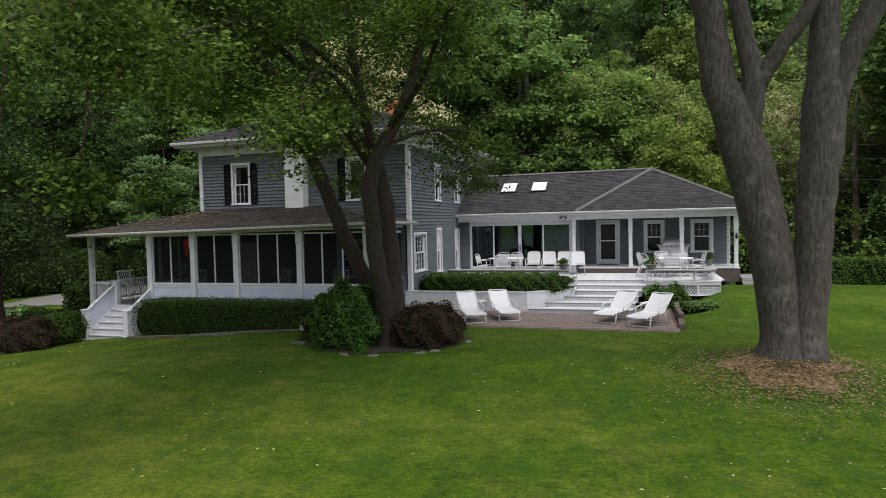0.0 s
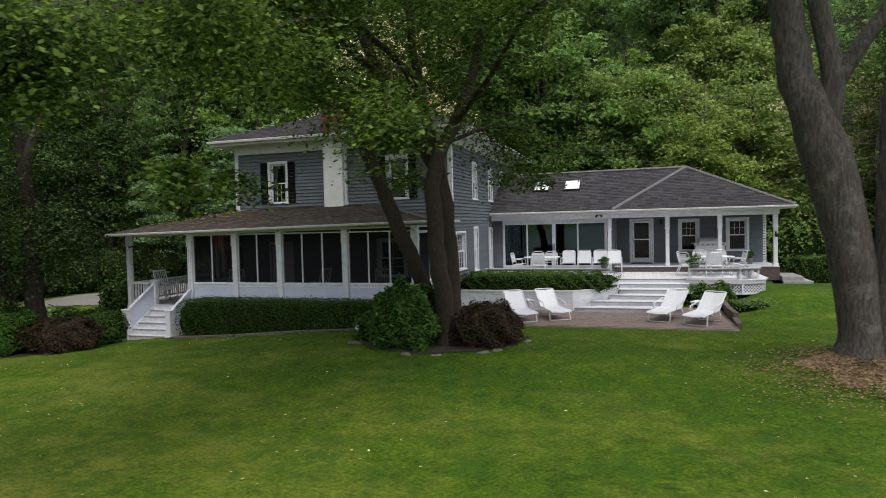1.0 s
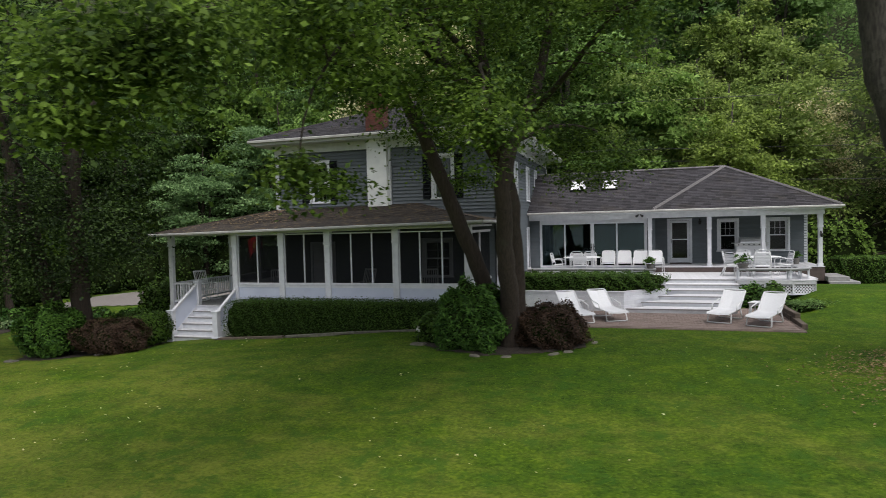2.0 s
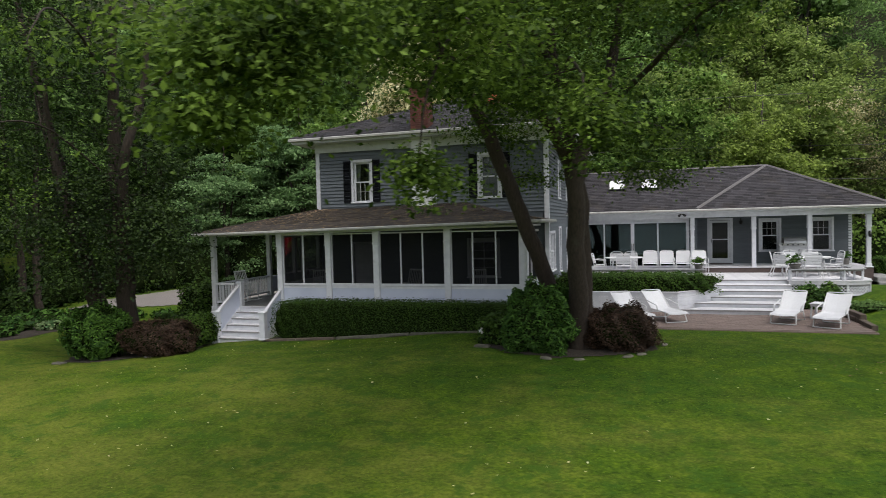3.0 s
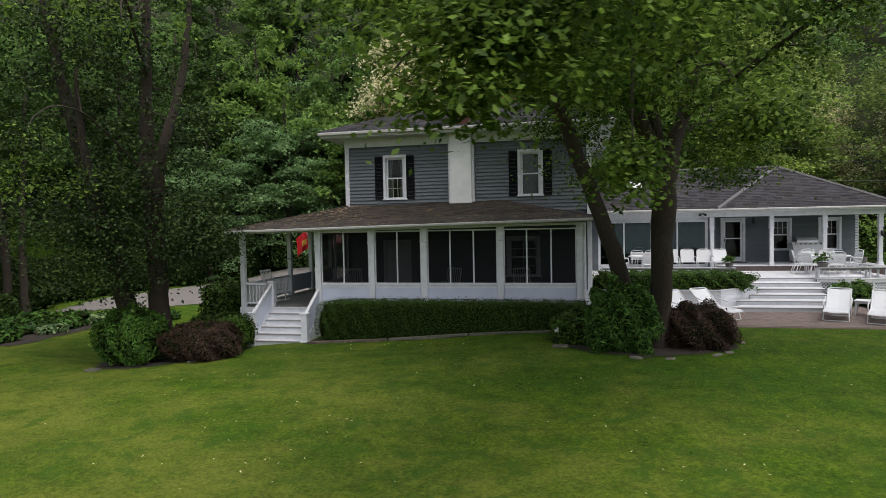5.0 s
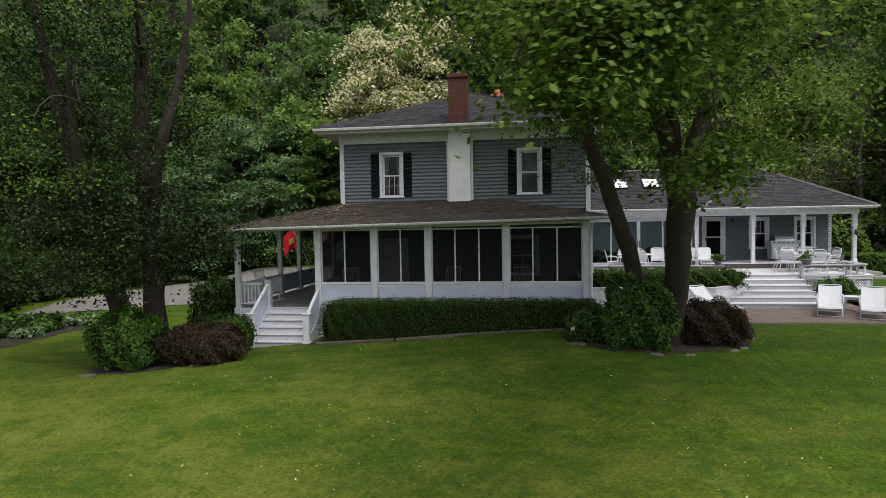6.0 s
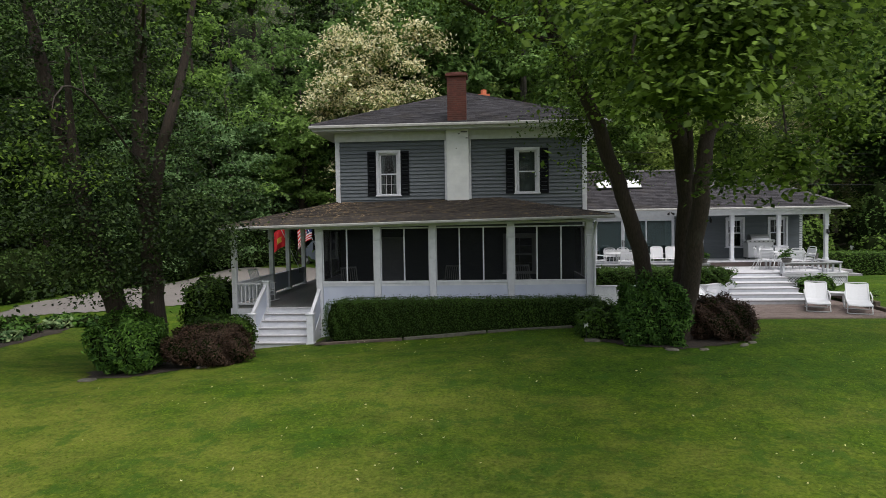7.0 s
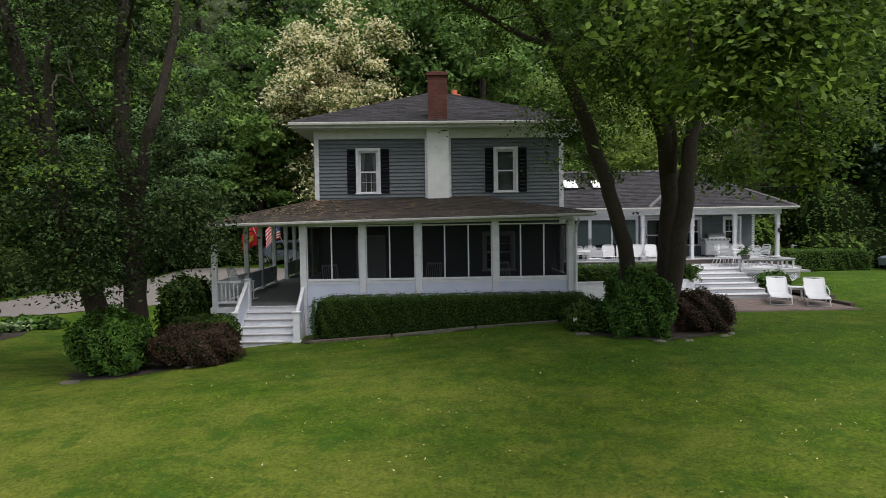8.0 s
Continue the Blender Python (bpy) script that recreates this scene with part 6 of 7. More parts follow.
for x, y, s in ((8.5, 50, 0.62), (16.0, 51, 0.6), (2.0, 56, 0.5)):
    copy_thing(loc, pose(x, y, float(ground_z(x, y)), 0, 0, 70 * s) @ Matrix.Diagonal((s, s, s, 1)))["label"] = "small tree with pale cream blossom among the woods"

slim = [([(-33.1, 22.0, 0.3), (-33.15, 22.0, 3.0), (-33.5, 22.0, 6.0), (-33.9, 22.0, 9.0), (-34.0, 22.0, 11.0)], [0.20, 0.16, 0.14, 0.10, 0.04]),
        ([(-32.5, 22.3, 0.3), (-32.55, 22.3, 3.0), (-32.4, 22.3, 6.0), (-32.1, 22.3, 9.0), (-31.8, 22.3, 11.0)], [0.19, 0.15, 0.13, 0.09, 0.04])]
sc = crown_centres(46, (-33.0, 22.0, 8.8), (2.8, 2.2, 2.8), 75, 0.35)
sr = np.random.default_rng(76).uniform(0.5, 0.95, len(sc))
tree("slender tree with two thin dark trunks beside the driveway", (-32.8, 22.1, gz(-32.8, 22.1)), slim, sc, sr, 190 * sr, LEAF_DARK, BARK_DARK, 0.14, 77, 9, 0.5)


def bare_tree(x, y, h, seed):
    """A dead trunk with broken limbs."""
    g = random.Random(seed)
    t = thing("dead_tree", "pale dead tree trunk with bare broken limbs on the slope", "tree", (x, y, gz(x, y)), group="dead trees", local=True)
    part("trunk", Build().tube([(0, 0, -0.4), (0.05, 0, h * 0.3), (-0.06, 0.05, h * 0.6), (0.1, 0, h * 0.85), (0.12, 0, h)], [0.24, 0.2, 0.16, 0.11, 0.04], 8), DEADWOOD, t)
    for i in range(6):
        z, a, k = h * g.uniform(0.2, 0.9), g.uniform(0, 6.28), g.uniform(0.8, 2.2)
        part("limb", Build().tube([(0, 0, z), (k * 0.5 * math.cos(a), k * 0.5 * math.sin(a), z + k * g.uniform(-0.1, 0.3)), (k * math.cos(a), k * math.sin(a), z + k * g.uniform(-0.3, 0.6))], [0.07, 0.045, 0.015], 6), DEADWOOD, t)


bare_tree(13.9, 48.0, 11.0, 1)
bare_tree(16.6, 50.5, 9.0, 2)
bare_tree(11.0, 52.0, 8.0, 3)

# undergrowth on the slope
g = np.random.default_rng(81)
n = 40000
ux, uy = g.uniform(-75, 62, n), 43.5 + 110 * g.random(n) ** 1.6
keep = (np.sin(ux * 0.55) + np.sin(uy * 0.8 + ux * 0.3) + g.normal(size=n) * 0.5) > -0.3
ux, uy = ux[keep], uy[keep]
pts = np.stack([ux, uy, ground_z(ux, uy) + g.random(len(ux)) ** 1.5 * (1.5 + 0.05 * (uy - 44))], 1)
v, f = leaf_cards(pts, g.normal(size=pts.shape) * 0.5 + np.array([0, -0.3, 0.8]), 0.46, 82)
tagged(part("undergrowth", raw_mesh("undergrowth", v, f), LEAF_WOOD), "low leafy undergrowth below the trees", "undergrowth", kind="stuff")


# leafy saplings that fill the gaps between the trees on the slope
g = np.random.default_rng(85)
k = 720
sx_, sy_ = g.uniform(-74, 60, k), 46.5 + 44 * g.random(k) ** 1.2
bare = (sx_ > 10) & (sx_ < 26) & (sy_ < 64) & (g.random(k) < 0.75)
sx_, sy_ = sx_[~bare], sy_[~bare]
k = len(sx_)
sc = np.stack([sx_, sy_, ground_z(sx_, sy_) + 1.0 + g.random(k) ** 1.3 * 9.5], 1)
sr = g.uniform(1.0, 2.1, k)
pts, nrm = clump_points(sc, sr, 95 * sr, 86, 0.6)
k = 300
ex = np.concatenate([g.uniform(-46, 17, 200), g.uniform(-2, 9, k)])
ey = np.concatenate([g.uniform(43.5, 50, 200), g.uniform(48, 68, k)])
k += 200
ec = np.stack([ex, ey, ground_z(ex, ey) + np.where(np.arange(k) < 200, 3.0 + g.random(k) * 10.5, 0.4 + g.random(k) ** 1.5 * 6.0)], 1)
er = g.uniform(0.9, 1.7, k)
more, more_n = clump_points(ec, er, 150 * er, 88, 0.6)
v2, f2 = leaf_cards(more, more_n, 0.22, 89, 0.85, 0.25, True)
tagged(part("young_growth", raw_mesh("young_growth", v2, f2), LEAF_LIME), "light leafy young growth along the wood's edge", "undergrowth", kind="stuff")
v, f = leaf_cards(pts, nrm, 0.27, 87, 0.85, 0.25, True)
tagged(part("saplings", raw_mesh("saplings", v, f), LEAF_SPRING), "leafy saplings between the woodland trees", "undergrowth", kind="stuff")


# ---- hedges and shrubs ----
def shrub(name, label, category, at, size, leaf, leaf_size, count, seed, square=2.6, lumps=0.08, turn=0.0, group="", aspect=0.62, droop=0.25):
    """A rounded dark core, standing for inner shade, covered in leaves; square sets how boxy it is."""
    t = thing(name, label, category, at, turn, group, local=True)
    g = np.random.default_rng(seed)
    sx, sy, sz = size

    def form(u):
        k = (np.abs(u) ** square).sum(1) ** (-1 / square)
        p = u * k[:, None]
        w = 1 + lumps * (np.sin(p[:, 0] * sx * 2.6 + seed) * np.sin(p[:, 1] * sy * 3.1 + seed) + 0.7 * np.sin(p[:, 0] * sx * 6 + p[:, 2] * 5 + seed))
        p = p * w[:, None]
        return np.stack([p[:, 0] * sx / 2, p[:, 1] * sy / 2, (p[:, 2] * 0.55 + 0.45) * sz], 1)
    # leaves on the skin, weighted by area
    u = g.normal(size=(count * 3, 3))
    u /= np.linalg.norm(u, axis=1, keepdims=True)
    cube = g.uniform(-1, 1, (count * 3, 3))
    ax = g.choice(3, count * 3, p=np.array([sy * sz, sx * sz, sx * sy]) / (sy * sz + sx * sz + sx * sy))
    cube[np.arange(count * 3), ax] = g.choice([-1.0, 1.0], count * 3)
    p = form(cube / np.linalg.norm(cube, axis=1, keepdims=True))
    keep = p[:, 2] > 0.02
    p = p[keep][:count]
    c = np.array([0, 0, sz * 0.42])
    nr = (p - c) / np.array([sx, sy, sz]) ** 1.3
    nr /= np.linalg.norm(nr, axis=1, keepdims=True)
    depth = g.random((len(p), 1)) ** 2 * 0.14
    p = p - nr * depth + nr * (g.random((len(p), 1)) < 0.08) * 0.07
    v, f = leaf_cards(p, nr * 0.8 + np.array([0, 0, 0.35]) + g.normal(size=p.shape) * 0.45, leaf_size, seed + 1, aspect, droop)
    part("foliage", raw_mesh("foliage", v, f), leaf, t)
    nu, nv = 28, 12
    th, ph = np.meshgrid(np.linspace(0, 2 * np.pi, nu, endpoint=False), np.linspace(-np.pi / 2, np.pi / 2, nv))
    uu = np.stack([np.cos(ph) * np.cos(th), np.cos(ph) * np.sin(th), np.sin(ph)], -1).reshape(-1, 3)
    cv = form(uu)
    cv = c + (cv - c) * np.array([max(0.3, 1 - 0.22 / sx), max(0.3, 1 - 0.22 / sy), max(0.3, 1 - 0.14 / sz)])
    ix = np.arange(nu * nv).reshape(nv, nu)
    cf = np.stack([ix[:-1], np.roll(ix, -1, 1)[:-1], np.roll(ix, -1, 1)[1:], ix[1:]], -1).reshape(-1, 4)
    # dark body that fills the gaps between leaves with shade
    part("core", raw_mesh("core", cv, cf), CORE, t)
    return t


shrub("hedge", "long clipped dark green yew hedge before the screened porch", "hedge", (-11.9, 17.35, 0.52), (8.6, 1.15, 1.27), LEAF_HEDGE, 0.042, 46000, 91, 9.0, 0.014)
shrub("hedge", "low clipped bright green boxwood hedge on the planter wall", "hedge", (-5.02, 22.42, 1.54), (5.5, 1.35, 0.70), LEAF_BRIGHT, 0.06, 19000, 92, 5.0, 0.08)
shrub("bush", "rounded broad-leaved green shrub at the maple's foot", "shrub", (-7.17, 14.9, 0.80), (1.70, 1.5, 1.75), LEAF_SHRUB, 0.125, 9500, 93, 2.2, 0.17, aspect=0.36, droop=0.5)
shrub("bush", "low dark purple barberry shrub beside the maple", "shrub", (-5.25, 15.75, 0.86), (1.75, 2.1, 1.08), LEAF_BARBERRY, 0.058, 18000, 94, 2.3, 0.15)
shrub("bush", "low green shrub between hedge and maple", "shrub", (-8.15, 15.75, 0.72), (1.6, 1.5, 1.0), LEAF_HEDGE, 0.10, 3500, 95, 2.6, 0.1)
shrub("bush", "broad-leaved green shrub in the bed under the dark trees", "shrub", (-20.72, 14.55, 0.30), (1.75, 1.6, 1.55), LEAF_SHRUB, 0.135, 8500, 96, 2.2, 0.18, aspect=0.36, droop=0.5)
shrub("bush", "low purple barberry shrub beside the steps", "shrub", (-18.75, 14.9, 0.40), (2.3, 1.6, 0.98), LEAF_BARBERRY, 0.058, 17000, 97, 2.3, 0.15)
shrub("bush", "flat-topped green yew beside the porch steps", "shrub", (-19.1, 16.4, 0.36), (1.9, 1.4, 1.05), LEAF_HEDGE, 0.085, 4500, 98, 4.0, 0.06)
shrub("bush", "dark rounded evergreen beside the veranda", "shrub", (-20.8, 19.6, 0.2), (1.6, 1.8, 2.1), LEAF_HEDGE, 0.12, 3600, 99, 2.4, 0.12)
shrub("shrub", "loose bright green shrub beyond the driveway", "shrub", (-28.7, 41.6, gz(-28.7, 41.6)), (4.4, 1.8, 2.7), LEAF_SPRING, 0.13, 4200, 104, 2.2, 0.16, 8)
shrub("hedge", "long clipped green hedge at the lawn's far edge", "hedge", (8.2, 32.2, 0.85), (6.0, 1.6, 1.35), LEAF_BRIGHT, 0.075, 14000, 101, 7.0, 0.05, -6)
for x, y, w, h in ((-20.4, 44.6, 2.2, 1.7), (-26.6, 43.4, 3.0, 2.0), (-19.8, 42.5, 2.6, 2.0)):
    shrub("bush", "light green shrub beyond the driveway", "shrub", (x, y, gz(x, y) - 0.1), (w, w * 0.8, h), LEAF_SPRING, 0.16, 1800, int(500 - x * 2), 2.2, 0.16)
shrub("bush", "tall green shrubs behind the wing", "shrub", (6.2, 35.2, 0.8), (3.4, 2.4, 3.0), LEAF_WOOD, 0.2, 3000, 102, 2.6, 0.12)
shrub("bush", "low leafy plants beside the deck steps", "plant", (0.62, 22.75, 0.98), (0.8, 0.8, 0.85), LEAF_SHRUB, 0.11, 800, 103, 2.2, 0.2)
shrub("bush", "spreading leafy plants along the lattice skirt", "plant", (1.30, 23.0, 1.0), (0.9, 0.9, 0.85), LEAF_BRIGHT, 0.11, 900, 104, 2.2, 0.2, 20)
shrub("ground_cover", "low yellow-green ground cover beside the timbers", "plant", (2.1, 22.3, gz(2.1, 22.3) - 0.05), (2.0, 1.6, 0.26), LEAF_SPRING, 0.08, 1800, 105, 2.2, 0.2, 20)
for x, y, w, h in ((-27.5, 18.6, 1.0, 0.42), (-28.0, 16.8, 1.3, 0.4), (-29.2, 16.2, 1.4, 0.45), (-28.6, 18.0, 1.3, 0.4), (-29.8, 18.2, 1.5, 0.5), (-28.0, 19.8, 1.4, 0.45), (-29.3, 19.8, 1.5, 0.5), (-30.8, 19.6, 1.6, 0.55), (-30.4, 17.2, 1.6, 0.55), (-27.6, 21.3, 1.1, 0.4), (-28.2, 22.4, 1.1, 0.45), (-29.6, 21.8, 1.4, 0.5), (-31.2, 21.6, 1.3, 0.5), (-26.9, 22.2, 1.2, 0.45), (-25.8, 23.0, 1.0, 0.4)):
    shrub("hosta", "low broad-leaved hosta clump by the drive", "plant", (x, y, gz(x, y) - 0.03), (w, w, h), LEAF_HOSTA if x in (-27.5, -27.6) else LEAF_SHRUB, 0.22, 240, int(200 - x * 3), 2.0, 0.15, group="hostas")

for x, y, w, h in ((-35.4, 24.6, 3.2, 2.0), (-36.5, 26.2, 3.6, 2.6), (-33.5, 21.8, 2.4, 1.3), (-39, 23.5, 4.0, 3.0), (-36.6, 28.8, 3.4, 2.6), (-36.7, 31.4, 3.4, 2.8), (-36.6, 34.2, 3.4, 2.8), (-35.2, 37.2, 3.4, 3.0), (-32.6, 40.2, 3.4, 3.2), (-30.0, 42.8, 3.4, 3.0)):
    shrub("bush", "tall dark leafy shrub beyond the hostas", "shrub", (x, y, gz(x, y) - 0.1), (w, w * 0.8, h), LEAF_DARK, 0.2, 1600, int(300 - x * 2), 2.4, 0.14)
for x, y, w, h in ((13.6, 38.0, 4.0, 5.2), (17.0, 36.8, 4.2, 5.6), (20.8, 35.2, 4.2, 5.4)):
    shrub("bush", "tall dark green shrub at the shady wood's edge", "shrub", (x, y, gz(x, y) - 0.1), (w, w * 0.8, h), LEAF_WOOD, 0.17, 4200, int(700 + x * 2), 2.2, 0.16)
for x, y, w, h in ((11.5, 35.5, 3.4, 2.2), (15.0, 36.6, 3.6, 2.6), (19.0, 35.6, 4.0, 2.6), (23.5, 33.0, 4.0, 3.0), (28, 31.0, 4.0, 3.0)):
    shrub("bush", "dark leafy shrub below the shady trees", "shrub", (x, y, gz(x, y) - 0.1), (w, w * 0.8, h), LEAF_WOOD, 0.2, 1500, int(400 + x * 2), 2.4, 0.14)


# ---- garden furniture ----
def lounger(at, turn, label, first=None):
    """A sling chaise longue on bent tube, head end at +y, raised back."""
    t = thing("chaise_lounge", label, "lounger", at, turn, "patio loungers", local=True)
    w = 0.285
    hinge = 0.05
    for s in (-1, 1):
        x = s * w
        part("side_rail", Build().tube([(x, -1.05, 0.27), (x, -0.95, 0.32), (x, hinge, 0.34), (x, 0.68, 0.84)], 0.018, 8), TUBE, t, smooth=True)
        part("arm", Build().tube([(x * 1.12, -0.42, 0.33), (x * 1.14, -0.36, 0.50), (x * 1.14, 0.10, 0.56), (x * 1.12, 0.30, 0.60)], 0.017, 8), TUBE, t, smooth=True)
    for y0, lean in ((-0.80, -0.10), (0.10, 0.12)):
        part("leg", Build().tube([(-w, y0, 0.32), (-w - 0.02, y0 + lean, 0.03), (-w + 0.03, y0 + lean, 0.015), (w - 0.03, y0 + lean, 0.015), (w + 0.02, y0 + lean, 0.03), (w, y0, 0.32)], 0.018, 8), TUBE, t, smooth=True)
    b = Build()
    prof = [(-1.04, 0.285), (-0.93, 0.325), (-0.45, 0.315), (hinge, 0.335), (0.10, 0.36), (0.38, 0.58), (0.68, 0.83)]
    v, f = [], []
    for y, z in prof:
        v += [(-w + 0.012, y, z + 0.012), (0, y, z - 0.012), (w - 0.012, y, z + 0.012), (w - 0.012, y + 0.004, z - 0.004), (0, y + 0.004, z - 0.024), (-w + 0.012, y + 0.004, z - 0.004)]
    for i in range(len(prof) - 1):
        for k in range(6):
            a, c = 6 * i + k, 6 * i + (k + 1) % 6
            f.append((a, c, c + 6, a + 6))
    b.add(v, f)
    part("sling", b, PLASTIC, t, "white woven sling")
    t.matrix_basis = t.matrix_basis @ Matrix.Diagonal((1.08, 1.0, 0.95, 1))
    part("head_bar", Build().tube([(-w, 0.68, 0.84), (-w + 0.04, 0.70, 0.865), (w - 0.04, 0.70, 0.865), (w, 0.68, 0.84)], 0.018, 8), TUBE, t, smooth=True)
    return t


def side_table(at, turn):
    t = thing("side_table", "small square white plastic side table between loungers", "table", at, turn, "patio side tables", local=True)
    part("tabletop", Build().box(-0.25, -0.25, 0.42, 0.25, 0.25, 0.46, 0.015), PLASTIC, t)
    part("apron", Build().box(-0.22, -0.22, 0.36, 0.22, 0.22, 0.419), PLASTIC, t)
    for sx in (-1, 1):
        for sy in (-1, 1):
            part("leg", Build().tube([(sx * 0.19, sy * 0.19, 0.38), (sx * 0.22, sy * 0.22, 0.0)], [0.03, 0.022], 8), PLASTIC, t)
    return t


def sling_chair(at, turn, label, group, height=0.98, straps=False):
    """A stacking garden armchair facing -y; back a sling, or straps on a rounded frame."""
    t = thing("garden_chair", label, "chair", at, turn, group, local=True)
    w = 0.27
    for s in (-1, 1):
        x = s * w
        part("side_frame", Build().tube([(x * 1.08, -0.27, 0.0), (x * 1.05, -0.25, 0.40), (x * 1.05, -0.22, 0.62), (x * 1.05, 0.08, 0.65), (x, 0.22, 0.62)], 0.014, 8), TUBE, t, smooth=True)
        part("rear_leg", Build().tube([(x * 1.05, 0.34, 0.0), (x, 0.16, 0.42)], 0.014, 8), TUBE, t, smooth=True)
        part("seat_rail", Build().tube([(x, -0.26, 0.43), (x, 0.18, 0.40)], 0.014, 8), TUBE, t, smooth=True)
    back = [(-w, 0.17, 0.40), (-w, 0.26, height - 0.12), (-w + 0.06, 0.285, height - 0.02), (-w + 0.14, 0.29, height), (w - 0.14, 0.29, height), (w - 0.06, 0.285, height - 0.02), (w, 0.26, height - 0.12), (w, 0.17, 0.40)]
    part("back_frame", Build().tube(back, 0.015, 8), TUBE, t, smooth=True)
    if straps:
        for i in range(6):
            z = 0.50 + i * (height - 0.56) / 6
            y = 0.17 + 0.10 * (z - 0.4) / (height - 0.5)
            part("back_strap", Build().box(-w, y - 0.006, z, w, y + 0.006, z + 0.05, 0.003), PLASTIC, t)
        for i in range(6):
            part("seat_strap", Build().box(-w, -0.25 + i * 0.07, 0.425 - i * 0.004, w, -0.20 + i * 0.07, 0.437 - i * 0.004, 0.003), PLASTIC, t)
    else:
        b = Build()
        b.add([(-w, 0.17, 0.44), (w, 0.17, 0.44), (w, 0.275, height - 0.03), (-w, 0.275, height - 0.03), (-w, 0.185, 0.44), (w, 0.185, 0.44), (w, 0.29, height - 0.03), (-w, 0.29, height - 0.03)],
              [(0, 1, 2, 3), (7, 6, 5, 4), (0, 4, 5, 1), (1, 5, 6, 2), (2, 6, 7, 3), (3, 7, 4, 0)])
        part("back_sling", b, PLASTIC, t)
        part("seat_sling", Build().box(-w, -0.26, 0.415, w, 0.17, 0.43, 0.004), PLASTIC, t)
    return t


def garden_table(at, turn, label):
    t = thing("garden_table", label, "table", at, turn, "deck tables", local=True)
    n = 28
    part("tabletop", Build().prism([(0.75 * math.cos(6.2832 * i / n), 0.55 * math.sin(6.2832 * i / n)) for i in range(n)], 0.70, 0.725), PLASTIC, t)
    rim = [(0.76 * math.cos(6.2832 * i / n), 0.56 * math.sin(6.2832 * i / n), 0.712) for i in range(n + 1)]
    part("rim", Build().tube(rim, 0.018, 6), TUBE, t, smooth=True)
    for sx in (-1, 1):
        for sy in (-1, 1):
            part("leg", Build().tube([(sx * 0.42, sy * 0.28, 0.70), (sx * 0.46, sy * 0.32, 0.35), (sx * 0.55, sy * 0.40, 0.0)], 0.017, 8), TUBE, t, smooth=True)
    return t


def heading(dx, dy):
    """Turn that points a thing's -y along (dx, dy)."""
    return math.degrees(math.atan2(dx, -dy))


lounger((-5.06, 19.25, PT), heading(0.44, -0.90), "white sling chaise lounge behind the purple shrub")
lounger((-4.12, 19.81, PT), heading(0.44, -0.90), "white sling chaise lounge near the planter wall")
lounger((-0.52, 19.92, PT), heading(-0.40, -0.92), "white sling chaise lounge with raised back, beside a small table")
lounger((0.47, 19.38, PT), heading(-0.44, -0.90), "white sling chaise lounge at the patio's timber edge")
side_table((0.42, 20.50, PT), -30)
side_table((-5.05, 20.35, PT), 30)
ROW = "deck chairs in a row"
for x, y, a in ((-4.30, 27.15, -3), (-3.62, 27.18, 2), (-2.98, 27.15, -2), (-2.36, 26.95, 4)):
    sling_chair((x, y, WZ), a, "white high-backed sling chair before the glass doors", ROW, 0.95)
garden_table((-5.35, 26.55, WZ), 4, "oval white garden table before the glass doors")
for x, y, a in ((-6.35, 26.5, 85), (-5.65, 27.35, 5), (-5.1, 27.35, -4), (-5.35, 25.75, 178)):
    sling_chair((x, y, WZ), a, "white strap-backed chair at the oval table", "chairs round the left table", 0.90, True)
garden_table((1.35, 25.95, WZ), 10, "oval white garden table on the curved deck")
for x, y, a in ((0.35, 26.0, 78), (2.25, 26.15, -82), (1.0, 26.85, 6), (1.65, 26.85, -8), (1.3, 25.15, 175), (0.45, 25.45, 130)):
    sling_chair((x, y, WZ), a, "white strap-backed chair at the curved deck's table", "chairs round the right table", 0.92, True)

# grill on the porch
gr = thing("grill", "wide stainless gas grill with white cabinet on the porch", "grill", (1.55, 29.15, PZ), 0, local=True)
part("cabinet", Build().box(-0.58, -0.28, 0.08, 0.58, 0.25, 0.78, 0.012), PLASTIC, gr)
for i in range(3):
    dd = part("cabinet_door", Build().box(-0.55 + i * 0.37, -0.30, 0.12, -0.20 + i * 0.37, -0.281, 0.66, 0.008), PLASTIC, gr)
    part("handle", Build().box(-0.25 + i * 0.37, -0.33, 0.55, -0.23 + i * 0.37, -0.301, 0.64, 0.004), METAL_DARK, dd)
part("control_panel", Build().box(-0.64, -0.32, 0.78, 0.64, -0.10, 0.90, 0.012), STEEL, gr)
for i in range(6):
    part("knob", Build().tube([(-0.5 + i * 0.2, -0.32, 0.84), (-0.5 + i * 0.2, -0.36, 0.84)], 0.03, 10), METAL_DARK, gr)
n = 12
prof = [(-0.26 * math.cos(math.pi * i / n), 0.90 + 0.26 * math.sin(math.pi * i / n)) for i in range(n + 1)]
b = Build()
v = [(x, y, z) for x in (-0.42, 0.42) for y, z in prof]
b.add(v, [tuple(range(n + 1)), tuple(reversed(range(n + 1, 2 * n + 2)))] + [(i, n + 1 + i, n + 2 + i, i + 1) for i in range(n)])
hood = part("hood", b, STEEL, gr)
part("hood_handle", Build().tube([(-0.32, -0.20, 1.05), (-0.32, -0.30, 1.05), (0.32, -0.30, 1.05), (0.32, -0.20, 1.05)], 0.014, 8), STEEL, hood)
